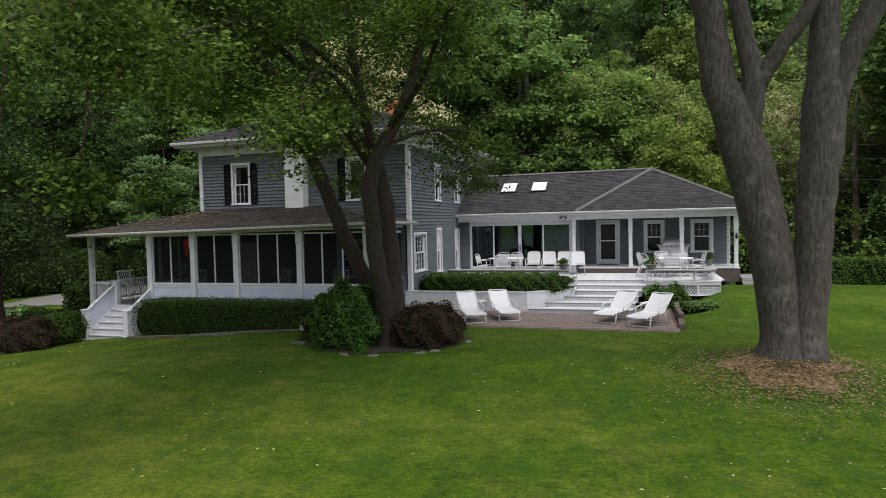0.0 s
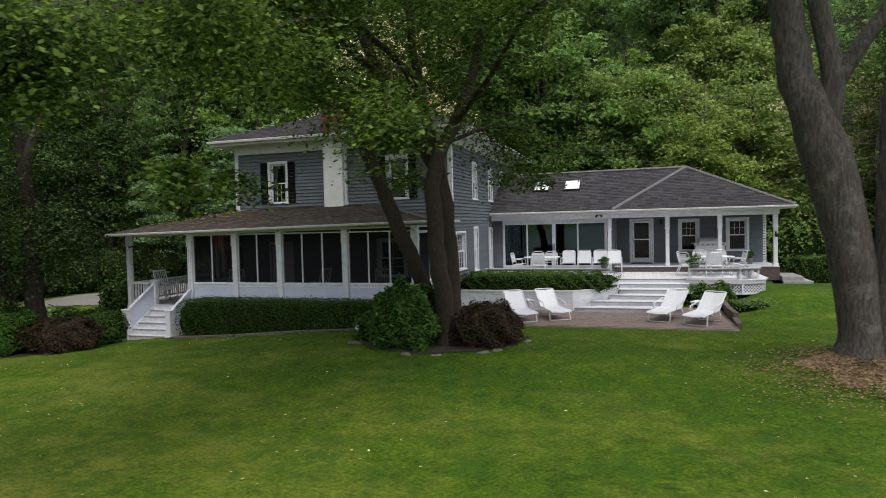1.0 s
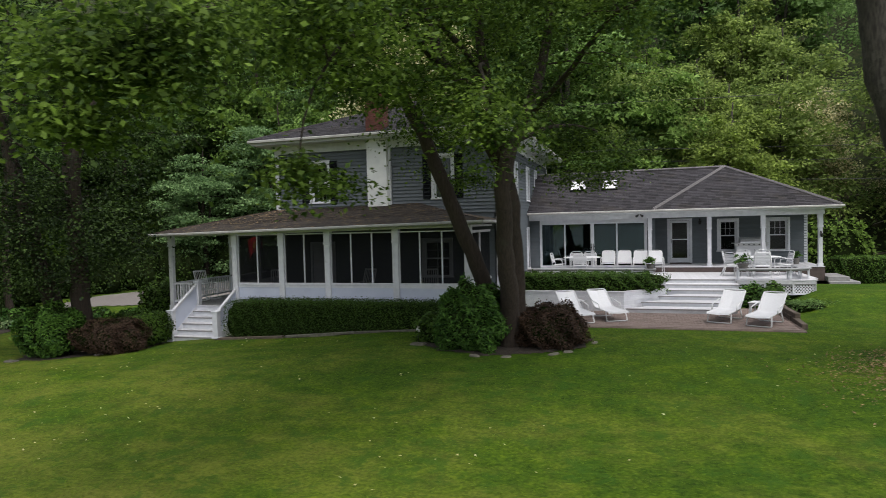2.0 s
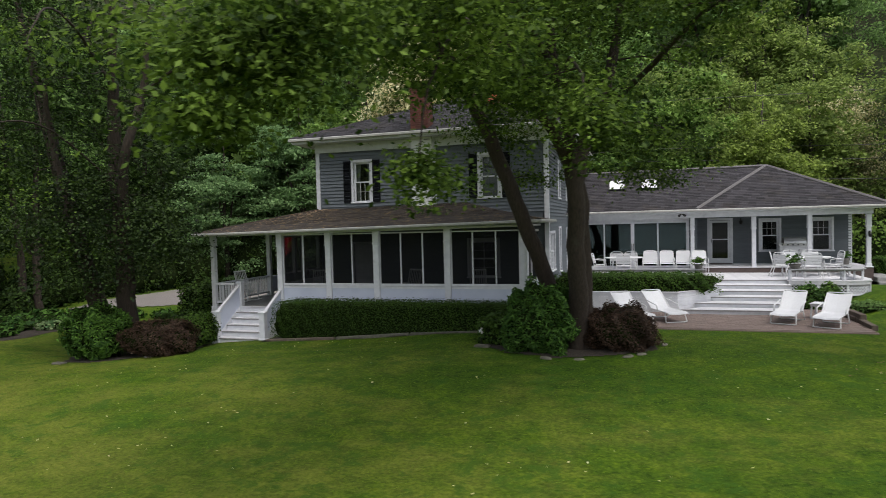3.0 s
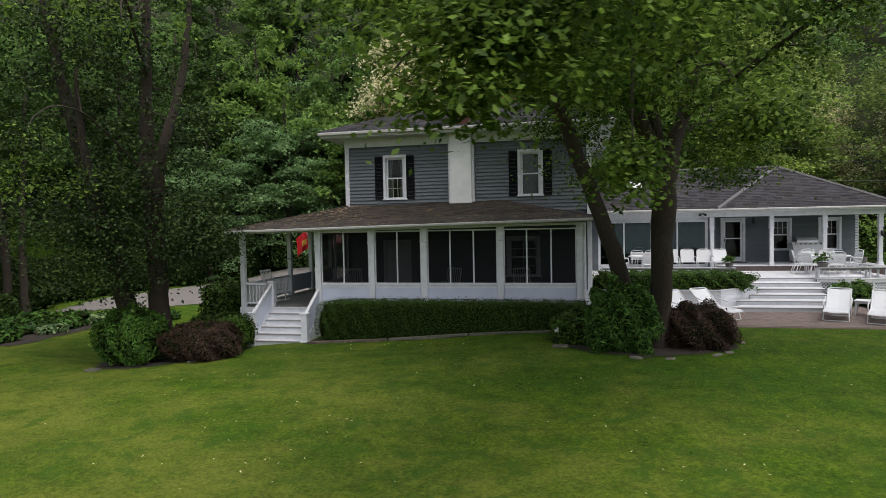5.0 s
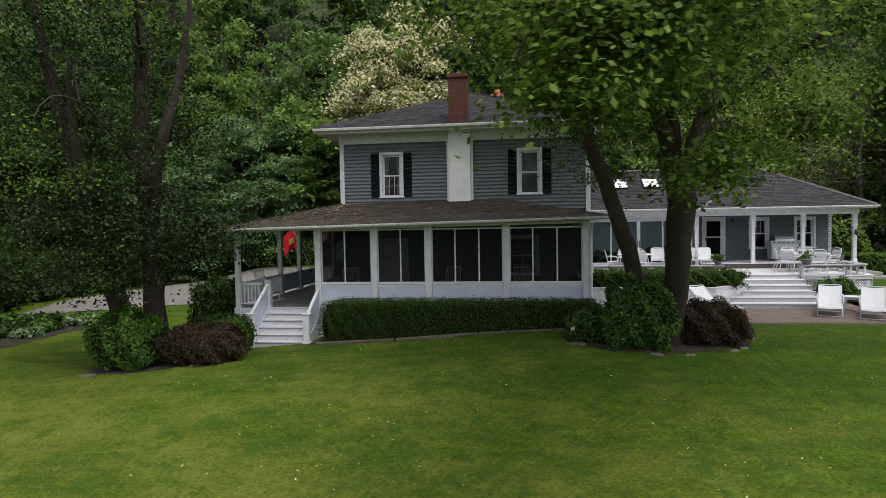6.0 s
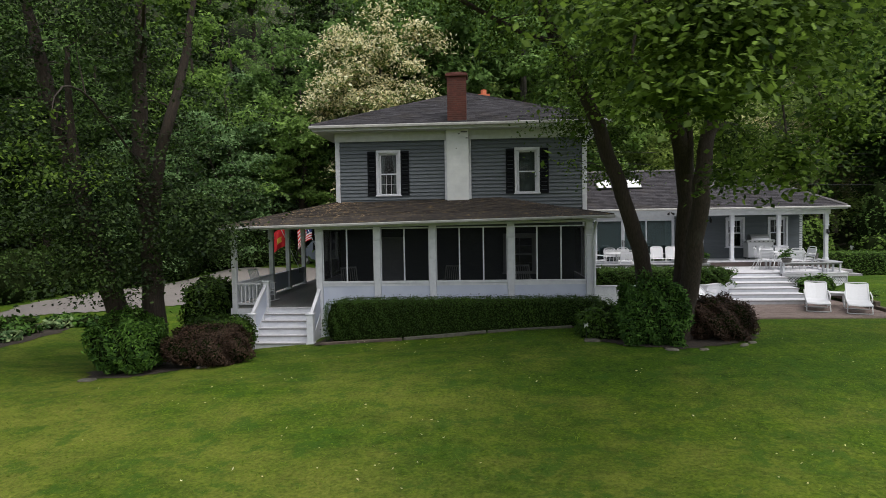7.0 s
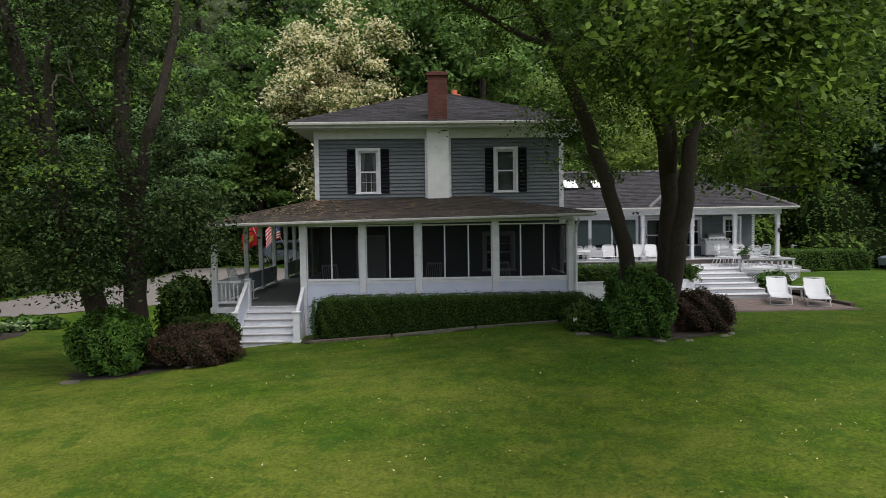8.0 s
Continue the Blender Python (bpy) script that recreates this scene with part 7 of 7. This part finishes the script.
for sx in (-1, 1):
    part("side_shelf", Build().box(sx * 0.44, -0.10, 0.88, sx * 0.72, 0.22, 0.91, 0.006), STEEL, gr)
    for sy in (-1, 1):
        part("caster", Build().tube([(sx * 0.5 - 0.015, sy * 0.2, 0.04), (sx * 0.5 + 0.015, sy * 0.2, 0.04)], 0.04, 10), RUBBER, gr)


def potted(at, r, h, label, seed, leaf=LEAF_SHRUB):
    t = thing("potted_plant", label, "plant", at, 0, "potted plants", local=True)
    p = part("pot", Build().tube([(0, 0, 0), (0, 0, h * 0.75), (0, 0, h * 0.78), (0, 0, h)], [r * 0.7, r * 0.95, r * 1.05, r * 1.05], 14), TERRACOTTA, t)
    part("soil", Build().tube([(0, 0, h), (0, 0, h + 0.01)], r * 0.92, 14), SOIL, p)
    c = crown_centres(14, (0, 0, h + r * 1.1), (r * 1.5, r * 1.5, r * 1.1), seed, 0.2, -0.6)
    pts, nrm = clump_points(c, [r * 0.7] * len(c), [45] * len(c), seed)
    v, f = leaf_cards(pts, nrm, 0.07, seed)
    part("foliage", raw_mesh("foliage", v, f), leaf, t)
    return t


potted((-2.65, 24.22, WZ + 0.40), 0.15, 0.16, "leafy plant in a pot on the bench end", 301)
potted((0.52, 24.18, WZ + 0.40), 0.19, 0.16, "bushy green plant in a pot on the bench end", 302)
potted((2.70, 26.3, WZ + 0.40), 0.12, 0.24, "small grey pot with a plant on the curved bench", 303)
mat_b = thing("door_mat", "dark brown door mat before the storm door", "mat", (-1.25, 29.4, PZ), local=True)
part("mat", Build().box(-0.45, -0.28, 0.0, 0.45, 0.28, 0.02, 0.006), BROWN_PAINT, mat_b)


def rocker(at, turn, label):
    """A white slatted rocking chair facing -y."""
    t = thing("rocking_chair", label, "chair", at, turn, "veranda rockers", local=True)
    for s in (-1, 1):
        x = 0.27 * s
        part("runner", Build().tube([(x, -0.42, 0.10), (x, -0.15, 0.035), (x, 0.12, 0.025), (x, 0.5, 0.12)], 0.02, 6), TUBE, t)
        part("front_leg", Build().tube([(x, -0.25, 0.05), (x, -0.25, 0.66)], 0.02, 8), TUBE, t)
        part("back_post", Build().tube([(x, 0.17, 0.03), (x, 0.22, 0.45), (x, 0.42, 1.15)], 0.02, 8), TUBE, t)
        part("arm", Build().box(x - 0.045, -0.32, 0.66, x + 0.045, 0.27, 0.685, 0.008), TUBE, t)
    for i in range(6):
        part("seat_slat", Build().box(-0.27, -0.26 + i * 0.085, 0.42, 0.27, -0.19 + i * 0.085, 0.44, 0.004), TUBE, t)
    for i in range(6):
        x = -0.20 + 0.08 * i
        part("back_slat", Build().tube([(x, 0.225, 0.45), (x, 0.41, 1.10)], 0.014, 6), TUBE, t)
    part("crest_rail", Build().tube([(-0.27, 0.42, 1.13), (0.27, 0.42, 1.13)], 0.03, 8), TUBE, t)
    return t


rocker((-18.95, 19.75, DZ), 79, "white wooden rocking chair beside the newel")
rocker((-15.9, 19.9, DZ), 30, "white wooden rocking chair behind the insect screen")
rocker((-12.6, 20.2, DZ), -20, "white wooden rocking chair deep in the screened porch")
rocker((-10.0, 20.0, DZ), 15, "white wooden rocking chair behind the dark screen")


# ---- flags ----
def flag_cloth(w, h, sag, x0=0.0, x1=1.0, z0=0.0, z1=1.0, lift=0.0, n=14):
    """A piece of hanging cloth: the part x0..x1, z0..z1 of a w by h flag with folds."""
    v, f = [], []
    cols, rows = max(2, int(n * (x1 - x0)) + 1), 6
    for i in range(cols):
        for j in range(rows):
            u, k = x0 + (x1 - x0) * i / (cols - 1), z0 + (z1 - z0) * j / (rows - 1)
            v.append((0.10 * math.sin(u * 11 + k * 2) * (0.3 + u), -u * w * 0.82, k * h - sag * u * u - 0.12 * u * math.sin(k * 5) + lift * 0))
    v = [(x + lift, y, z) for x, y, z in v]
    for i in range(cols - 1):
        for j in range(rows - 1):
            a = i * rows + j
            f.append((a, a + rows, a + rows + 1, a + 1))
    return Build().add(v, f)


def pole_flag(at, turn, label, kind):
    t = thing("flag", label, "flag", at, turn, "veranda flags", local=True)
    part("pole", Build().tube([(0, 0.5, -1.15), (0, -0.35, 0.85)], 0.014, 8), TRIM, t)
    part("pole_bracket", Build().box(-0.03, 0.42, -1.2, 0.03, 0.5, -1.0, 0.006), METAL_DARK, t)
    if kind == "red":
        e = flag_cloth(0.85, 0.75, 0.45)
        part("cloth", Build(pose(0, 0, -0.05)).add(e.v, e.f), RED_CLOTH, t, "red cloth")
        e = flag_cloth(0.85, 0.75, 0.45, 0.38, 0.62, 0.38, 0.62, 0.006)
        part("emblem", Build(pose(0, 0, -0.05)).add(e.v, e.f), GOLD_CLOTH, t, "plain yellow emblem")
    else:
        for i in range(13):
            z0, z1 = i / 13, (i + 1) / 13
            c = flag_cloth(0.85, 0.8, 0.5, 0.4 if i >= 6 else 0.0, 1.0, z0, z1)
            part("stripe", Build(pose(0, 0, -0.02)).add(c.v, c.f), RED_CLOTH if i % 2 == 0 else WHITE_CLOTH, t)
        c = flag_cloth(0.85, 0.8, 0.5, 0.0, 0.4, 6 / 13, 1.0)
        part("canton", Build(pose(0, 0, -0.02)).add(c.v, c.f), BLUE_CLOTH, t)
    return t


pole_flag((-19.62, 24.6, 3.2), -80, "red flag with a plain emblem hanging from a veranda pole", "red")
pole_flag((-19.8, 29.0, 3.3), -80, "striped national flag hanging from a veranda pole", "stripes")

# ---- beds, stones, mulch ----
bed = part("bed_soil", drape([(-16.4, 16.75), (-8.6, 16.7), (-8.6, 18.2), (-16.4, 18.2)], 0.02, 0.3), SOIL)
tagged(bed, "dark soil bed under the clipped hedge", "flower bed", kind="structure")
bed = part("bed_soil", drape([(-8.6, 15.1), (-8.0, 14.4), (-6.8, 14.1), (-5.4, 14.45), (-4.4, 15.2), (-4.3, 16.2), (-6.0, 17.0), (-8.7, 17.2)], 0.012, 0.12), SOIL)
tagged(bed, "dark soil bed round the maple", "flower bed", kind="structure")
bed = part("bed_soil", drape([(-21.9, 14.5), (-21.2, 13.75), (-20.3, 13.75), (-19.0, 14.4), (-17.9, 14.9), (-18.4, 17.0), (-21.5, 17.0)], 0.012, 0.12), SOIL)
bed_far = part("bed_soil", drape([(-26.9, 16.2), (-26.8, 18.5), (-26.9, 20.6), (-27.4, 22.6), (-31.8, 22.6), (-33.0, 16.2)], 0.012, 0.2), SOIL)
tagged(bed_far, "dark soil bed under the hostas", "flower bed", kind="structure")
tagged(bed, "dark soil bed under the leaning trees", "flower bed", kind="structure")
ring = [(2.85 + 0.70 * (1.45 + 0.3 * math.sin(3 * a) + 0.2 * math.sin(7 * a)) * math.cos(a), 13.8 + 0.70 * (1.35 + 0.25 * math.sin(5 * a)) * math.sin(a)) for a in [6.2832 * i / 40 for i in range(40)]]
bed = part("mulch_bed", drape(ring, 0.012, 0.06), MULCH)
tagged(bed, "brown dry leaf mulch round the great tree", "mulch", kind="structure")
g = np.random.default_rng(401)
n = 12000
a, r = g.random(n) * 6.2832, np.abs(g.normal(0, 0.8, n))
lx, ly = 2.85 + 1.5 * r * np.cos(a), 13.7 + 1.35 * r * np.sin(a)
pts = np.stack([lx, ly, ground_z(lx, ly) + 0.02 + 0.03 * g.random(n)], 1)
v, f = leaf_cards(pts, g.normal(size=(n, 3)) * 0.35 + np.array([0, 0, 1.0]), 0.05, 402, 0.55, 0.3)
tagged(part("leaf_litter", raw_mesh("leaf_litter", v, f), MULCH), "scattered dry brown leaves under the great tree", "leaves", kind="stuff")

stone_me = []
for s in range(4):
    q = random.Random(500 + s)
    b = Build()
    k = 9
    low = [(0.16 * math.cos(6.2832 * i / k) * q.uniform(0.8, 1.15), 0.085 * math.sin(6.2832 * i / k) * q.uniform(0.8, 1.15)) for i in range(k)]
    b.add([(x, y, -0.08) for x, y in low] + [(x, y, 0.03) for x, y in low] + [(x * 0.78, y * 0.72, 0.055 + q.uniform(0, 0.015)) for x, y in low],
          [tuple(reversed(range(k))), tuple(range(2 * k, 3 * k))] + [(i + o, (i + 1) % k + o, (i + 1) % k + o + k, i + o + k) for o in (0, k) for i in range(k)])
    me = b.mesh("stone")
    me.materials.append(STONE)
    stone_me.append(me)


def stone_row(path, label):
    t = thing("stone_edging", label, "edging", (path[0][0], path[0][1], gz(*path[0])))
    q = random.Random(int(path[0][0] * 10))
    first = part("stone", Build(pose(path[0][0], path[0][1], gz(*path[0]))).box(-0.2, -0.12, -0.08, 0.2, 0.12, 0.05, 0.03), STONE, t)
    for p, c in zip(path, path[1:]):
        d = math.hypot(c[0] - p[0], c[1] - p[1])
        k = max(1, round(d / 0.44))
        for i in range(k):
            x, y = p[0] + (c[0] - p[0]) * (i + 0.5) / k, p[1] + (c[1] - p[1]) * (i + 0.5) / k + q.uniform(-0.04, 0.04)
            if q.random() < 0.72:
                continue
            ang = math.degrees(math.atan2(c[1] - p[1], c[0] - p[0])) + q.uniform(-12, 12)
            piece("stone", q.choice(stone_me), t, pose(x, y, gz(x, y) + q.uniform(-0.045, -0.015), q.uniform(-5, 5), q.uniform(-4, 4), ang))


ed = thing("timber_edging", "weathered timber edging laid below the clipped hedge", "edging", (-12.5, 16.72, gz(-12.5, 16.72)))
for i, xa in enumerate((-16.2, -13.75, -11.3)):
    za, zb2 = gz(xa, 16.72), gz(xa + 2.4, 16.72)
    part("timber", Build(pose(xa + 1.2, 16.72 + 0.03 * (i % 2), (za + zb2) / 2, 0, -math.degrees(math.atan2(zb2 - za, 2.4)), 0)).box(-1.2, -0.06, -0.08, 1.2, 0.06, 0.075, 0.012), (TIMBER, STONE, STONE)[i], ed)
stone_row([(-8.65, 14.9), (-8.0, 14.15), (-6.7, 13.95), (-5.2, 14.3), (-4.3, 15.1), (-4.15, 16.0)], "curved row of edging stones round the maple bed")
stone_row([(-21.3, 13.6), (-20.2, 13.6), (-18.9, 14.25), (-17.8, 14.8)], "curved row of edging stones before the purple shrub")
gl = thing("garden_light", "tiny white garden light beside the hedge end", "lamp", (-8.75, 15.2, gz(-8.75, 15.2)), local=True)
part("stake", Build().tube([(0, 0, -0.1), (0, 0, 0.28)], 0.012, 6), METAL_DARK, gl)
part("lamp_head", Build().tube([(0, 0, 0.28), (0, 0, 0.40), (0, 0, 0.44)], [0.05, 0.06, 0.02], 8), PLASTIC, gl)


# ---- beyond the garden ----
def rail_fence(p, q, count, label, h=1.0):
    t = thing("fence", label, "fence", (*p, gz(*p)), group="far fences")
    for i in range(count):
        x, y = p[0] + (q[0] - p[0]) * i / (count - 1), p[1] + (q[1] - p[1]) * i / (count - 1)
        part("post", Build().box(x - 0.06, y - 0.06, gz(x, y) - 0.2, x + 0.06, y + 0.06, gz(x, y) + h + 0.08, 0.01), TRIM, t)
    for k in (0.35, 0.72, h):
        za, zb_ = gz(*p) + k, gz(*q) + k
        part("rail", Build().tube([(*p, za), (*q, zb_)], 0.04, 4), TRIM, t)
    return t


rail_fence((12.5, 41.0), (24, 39.0), 7, "white rail fence far off among dark trees", 1.2)
rail_fence((-28.5, 44.5), (-25.0, 44.7), 4, "white rail fence beyond the driveway", 0.8)

van = thing("parked_van", "silver-blue van parked beyond the veranda", "vehicle", (-23.4, 46.0, gz(-23.4, 46.0) + 0.03), 8, local=True)
b = Build()
prof = [(-2.3, 0.35), (-2.35, 0.9), (-1.7, 1.05), (-1.0, 1.75), (1.9, 1.8), (2.3, 1.1), (2.3, 0.35)]
k = len(prof)
b.add([(x, y, z) for y in (-0.88, 0.88) for x, z in prof], [tuple(range(k)), tuple(reversed(range(k, 2 * k)))] + [(i, k + i, k + (i + 1) % k, (i + 1) % k) for i in range(k)])
part("body", b, VAN_PAINT, van)
part("side_window", Build().box(-0.95, -0.90, 1.08, 1.85, -0.881, 1.62), SHUTTER, van)
for x in (-1.5, 1.45):
    for y in (-0.84, 0.84):
        wh = part("wheel", Build().tube([(x, y - 0.1, 0.33), (x, y + 0.1, 0.33)], 0.33, 16), RUBBER, van)
        part("rim", Build().tube([(x, y - 0.105, 0.33), (x, y + 0.105, 0.33)], 0.19, 12), STEEL, wh)

# parked car deep in the shade to the east
car = thing("parked_car", "dark car parked in deep shade under the trees", "vehicle", (16.0, 34.2, gz(16, 34.2)), 15, local=True)
b = Build()
prof = [(-2.1, 0.3), (-2.15, 0.75), (-1.3, 0.88), (-0.6, 1.4), (0.9, 1.42), (1.6, 0.95), (2.1, 0.88), (2.12, 0.3)]
k = len(prof)
b.add([(x, y, z) for y in (-0.85, 0.85) for x, z in prof], [tuple(range(k)), tuple(reversed(range(k, 2 * k)))] + [(i, k + i, k + (i + 1) % k, (i + 1) % k) for i in range(k)])
part("body", b, VAN_PAINT, car)
part("side_window", Build().box(-0.6, -0.87, 0.95, 1.0, -0.851, 1.34), SHUTTER, car)
for x in (-1.35, 1.35):
    for y in (-0.8, 0.8):
        wh = part("wheel", Build().tube([(x, y - 0.1, 0.31), (x, y + 0.1, 0.31)], 0.31, 16), RUBBER, car)
        part("rim", Build().tube([(x, y - 0.105, 0.31), (x, y + 0.105, 0.31)], 0.18, 12), STEEL, wh)

for i, (z0, z1, y) in enumerate(((11.2, 13.0, 44.0), (8.6, 9.1, 43.4), (7.9, 8.2, 43.6), (7.0, 6.7, 43.0))):
    pts = [(-70 + 13 * k, y, z0 + (z1 - z0) * k / 10 - 0.9 * math.sin(math.pi * (k % 5) / 5)) for k in range(11)]
    t = thing("power_line", "thin dark overhead cable strung behind the house", "cable", (-70, y, z0), group="overhead cables")
    part("cable", Build().tube(pts, 0.02, 5), WIRE, t)

# fallen logs on the slope
for i, (x, y, L, a) in enumerate(((-33.6, 57.2, 6.0, 60), (11.5, 46.5, 5.0, 20), (13.5, 47.5, 4.0, -25), (15.5, 46.2, 3.6, 5), (10.0, 48.5, 4.5, 40))):
    t = thing("fallen_log", "bare fallen log on the brown slope", "log", (x, y, gz(x, y)), a, "logs", local=True)
    part("log", Build().tube([(-L / 2, 0, 0.25), (0, 0.1, 0.35 + 0.2 * (i % 2)), (L / 2, 0, 0.9)], [0.16, 0.13, 0.06], 8), TIMBER, t)

# ---- grass ----
g = np.random.default_rng(601)
n = 90000
d = 5.0 + 15.0 * g.random(n) ** 1.25
bx, by = g.uniform(-26, 9, n), d
ok = ~((bx > -6.4) & (bx < 1.4) & (by > 18.0)) & ~((by > 16.6) & (bx < -7.5)) & ~((bx > -9) & (bx < -4.2) & (by > 13.4) & (by < 16.8)) & ~((bx < -17.5) & (by > 13.0)) & (((bx - 3.15) / 1.5) ** 2 + ((by - 13.45) / 1.4) ** 2 > 1)
bx, by = bx[ok], by[ok]
tuft = 0.5 + 0.5 * np.sin(bx * 2.1 + np.sin(by * 1.7)) * np.sin(by * 2.6 + np.sin(bx * 1.3))
h = (0.012 + 0.016 * g.random(len(bx)) * (0.5 + tuft))[:, None]
base = np.stack([bx, by, ground_z(bx, by) - 0.005], 1)
a = g.random(len(bx)) * 6.2832
side = np.stack([np.cos(a), np.sin(a), 0 * a], 1) * 0.012
tip = base + np.stack([g.normal(0, 2.4, len(bx)), g.normal(0, 2.4, len(bx)), np.ones(len(bx))], 1) * h
v = np.stack([base - side, base + side, tip], 1).reshape(-1, 3)
f = np.arange(len(v)).reshape(-1, 3)
tagged(part("grass", raw_mesh("grass", v, f), GRASS_BLADE), "short mown grass blades on the lawn", "grass", kind="stuff")
n = 800
cx, cy = g.uniform(-24, 8, n), 5 + 12 * g.random(n)
ok = (np.sin(cx * 0.8) * np.sin(cy * 0.9) + g.normal(size=n) * 0.5 > 0.1) & ~((cx < -17) & (cy > 12.8)) & ~((cx > -9) & (cx < -4.2) & (cy > 13.2))
cx, cy = cx[ok], cy[ok]
pts = np.stack([cx, cy, ground_z(cx, cy) + 0.045], 1)
v, f = leaf_cards(pts, g.normal(size=pts.shape) * 0.3 + np.array([0, 0, 1.0]), 0.05, 602, 0.45, 0.1)
tagged(part("clover_flowers", raw_mesh("clover_flowers", v, f), BLOSSOM), "small white clover flowers scattered in the lawn", "flowers", kind="stuff")

# ---- patio bricks ----
bm_ = block(0.196, 0.096, 0.05, PAVER, 0.005)
mass_v, mass_f, laid = [], [], 0
qr = random.Random(77)
row = 0
y = 18.2
while y < 22.5:
    x = -6.25 + (0.1 if row % 2 else 0.0)
    while x < 1.05:
        z = PT - 0.03 + qr.uniform(-0.003, 0.003)
        if laid < 300 and y < 19.3:
            piece("brick", bm_, patio, pose(x + 0.1, y, z, qr.uniform(-0.6, 0.6), qr.uniform(-0.6, 0.6), qr.uniform(-1, 1)))
            laid += 1
        else:
            k = len(mass_v)
            mass_v += [(x + 0.003, y - 0.048, z - 0.02), (x + 0.197, y - 0.048, z - 0.02), (x + 0.197, y + 0.048, z - 0.02), (x + 0.003, y + 0.048, z - 0.02),
                       (x + 0.005, y - 0.046, z + 0.025), (x + 0.195, y - 0.046, z + 0.025), (x + 0.195, y + 0.046, z + 0.025), (x + 0.005, y + 0.046, z + 0.025)]
            mass_f += [tuple(k + i for i in c) for c in ((4, 5, 6, 7), (0, 1, 5, 4), (1, 2, 6, 5), (2, 3, 7, 6), (3, 0, 4, 7))]
        x += 0.2
    y += 0.1
    row += 1
b = Build()
b.v, b.f = mass_v, mass_f
part("bricks", b, PAVER_MASS, patio, kind="stuff")
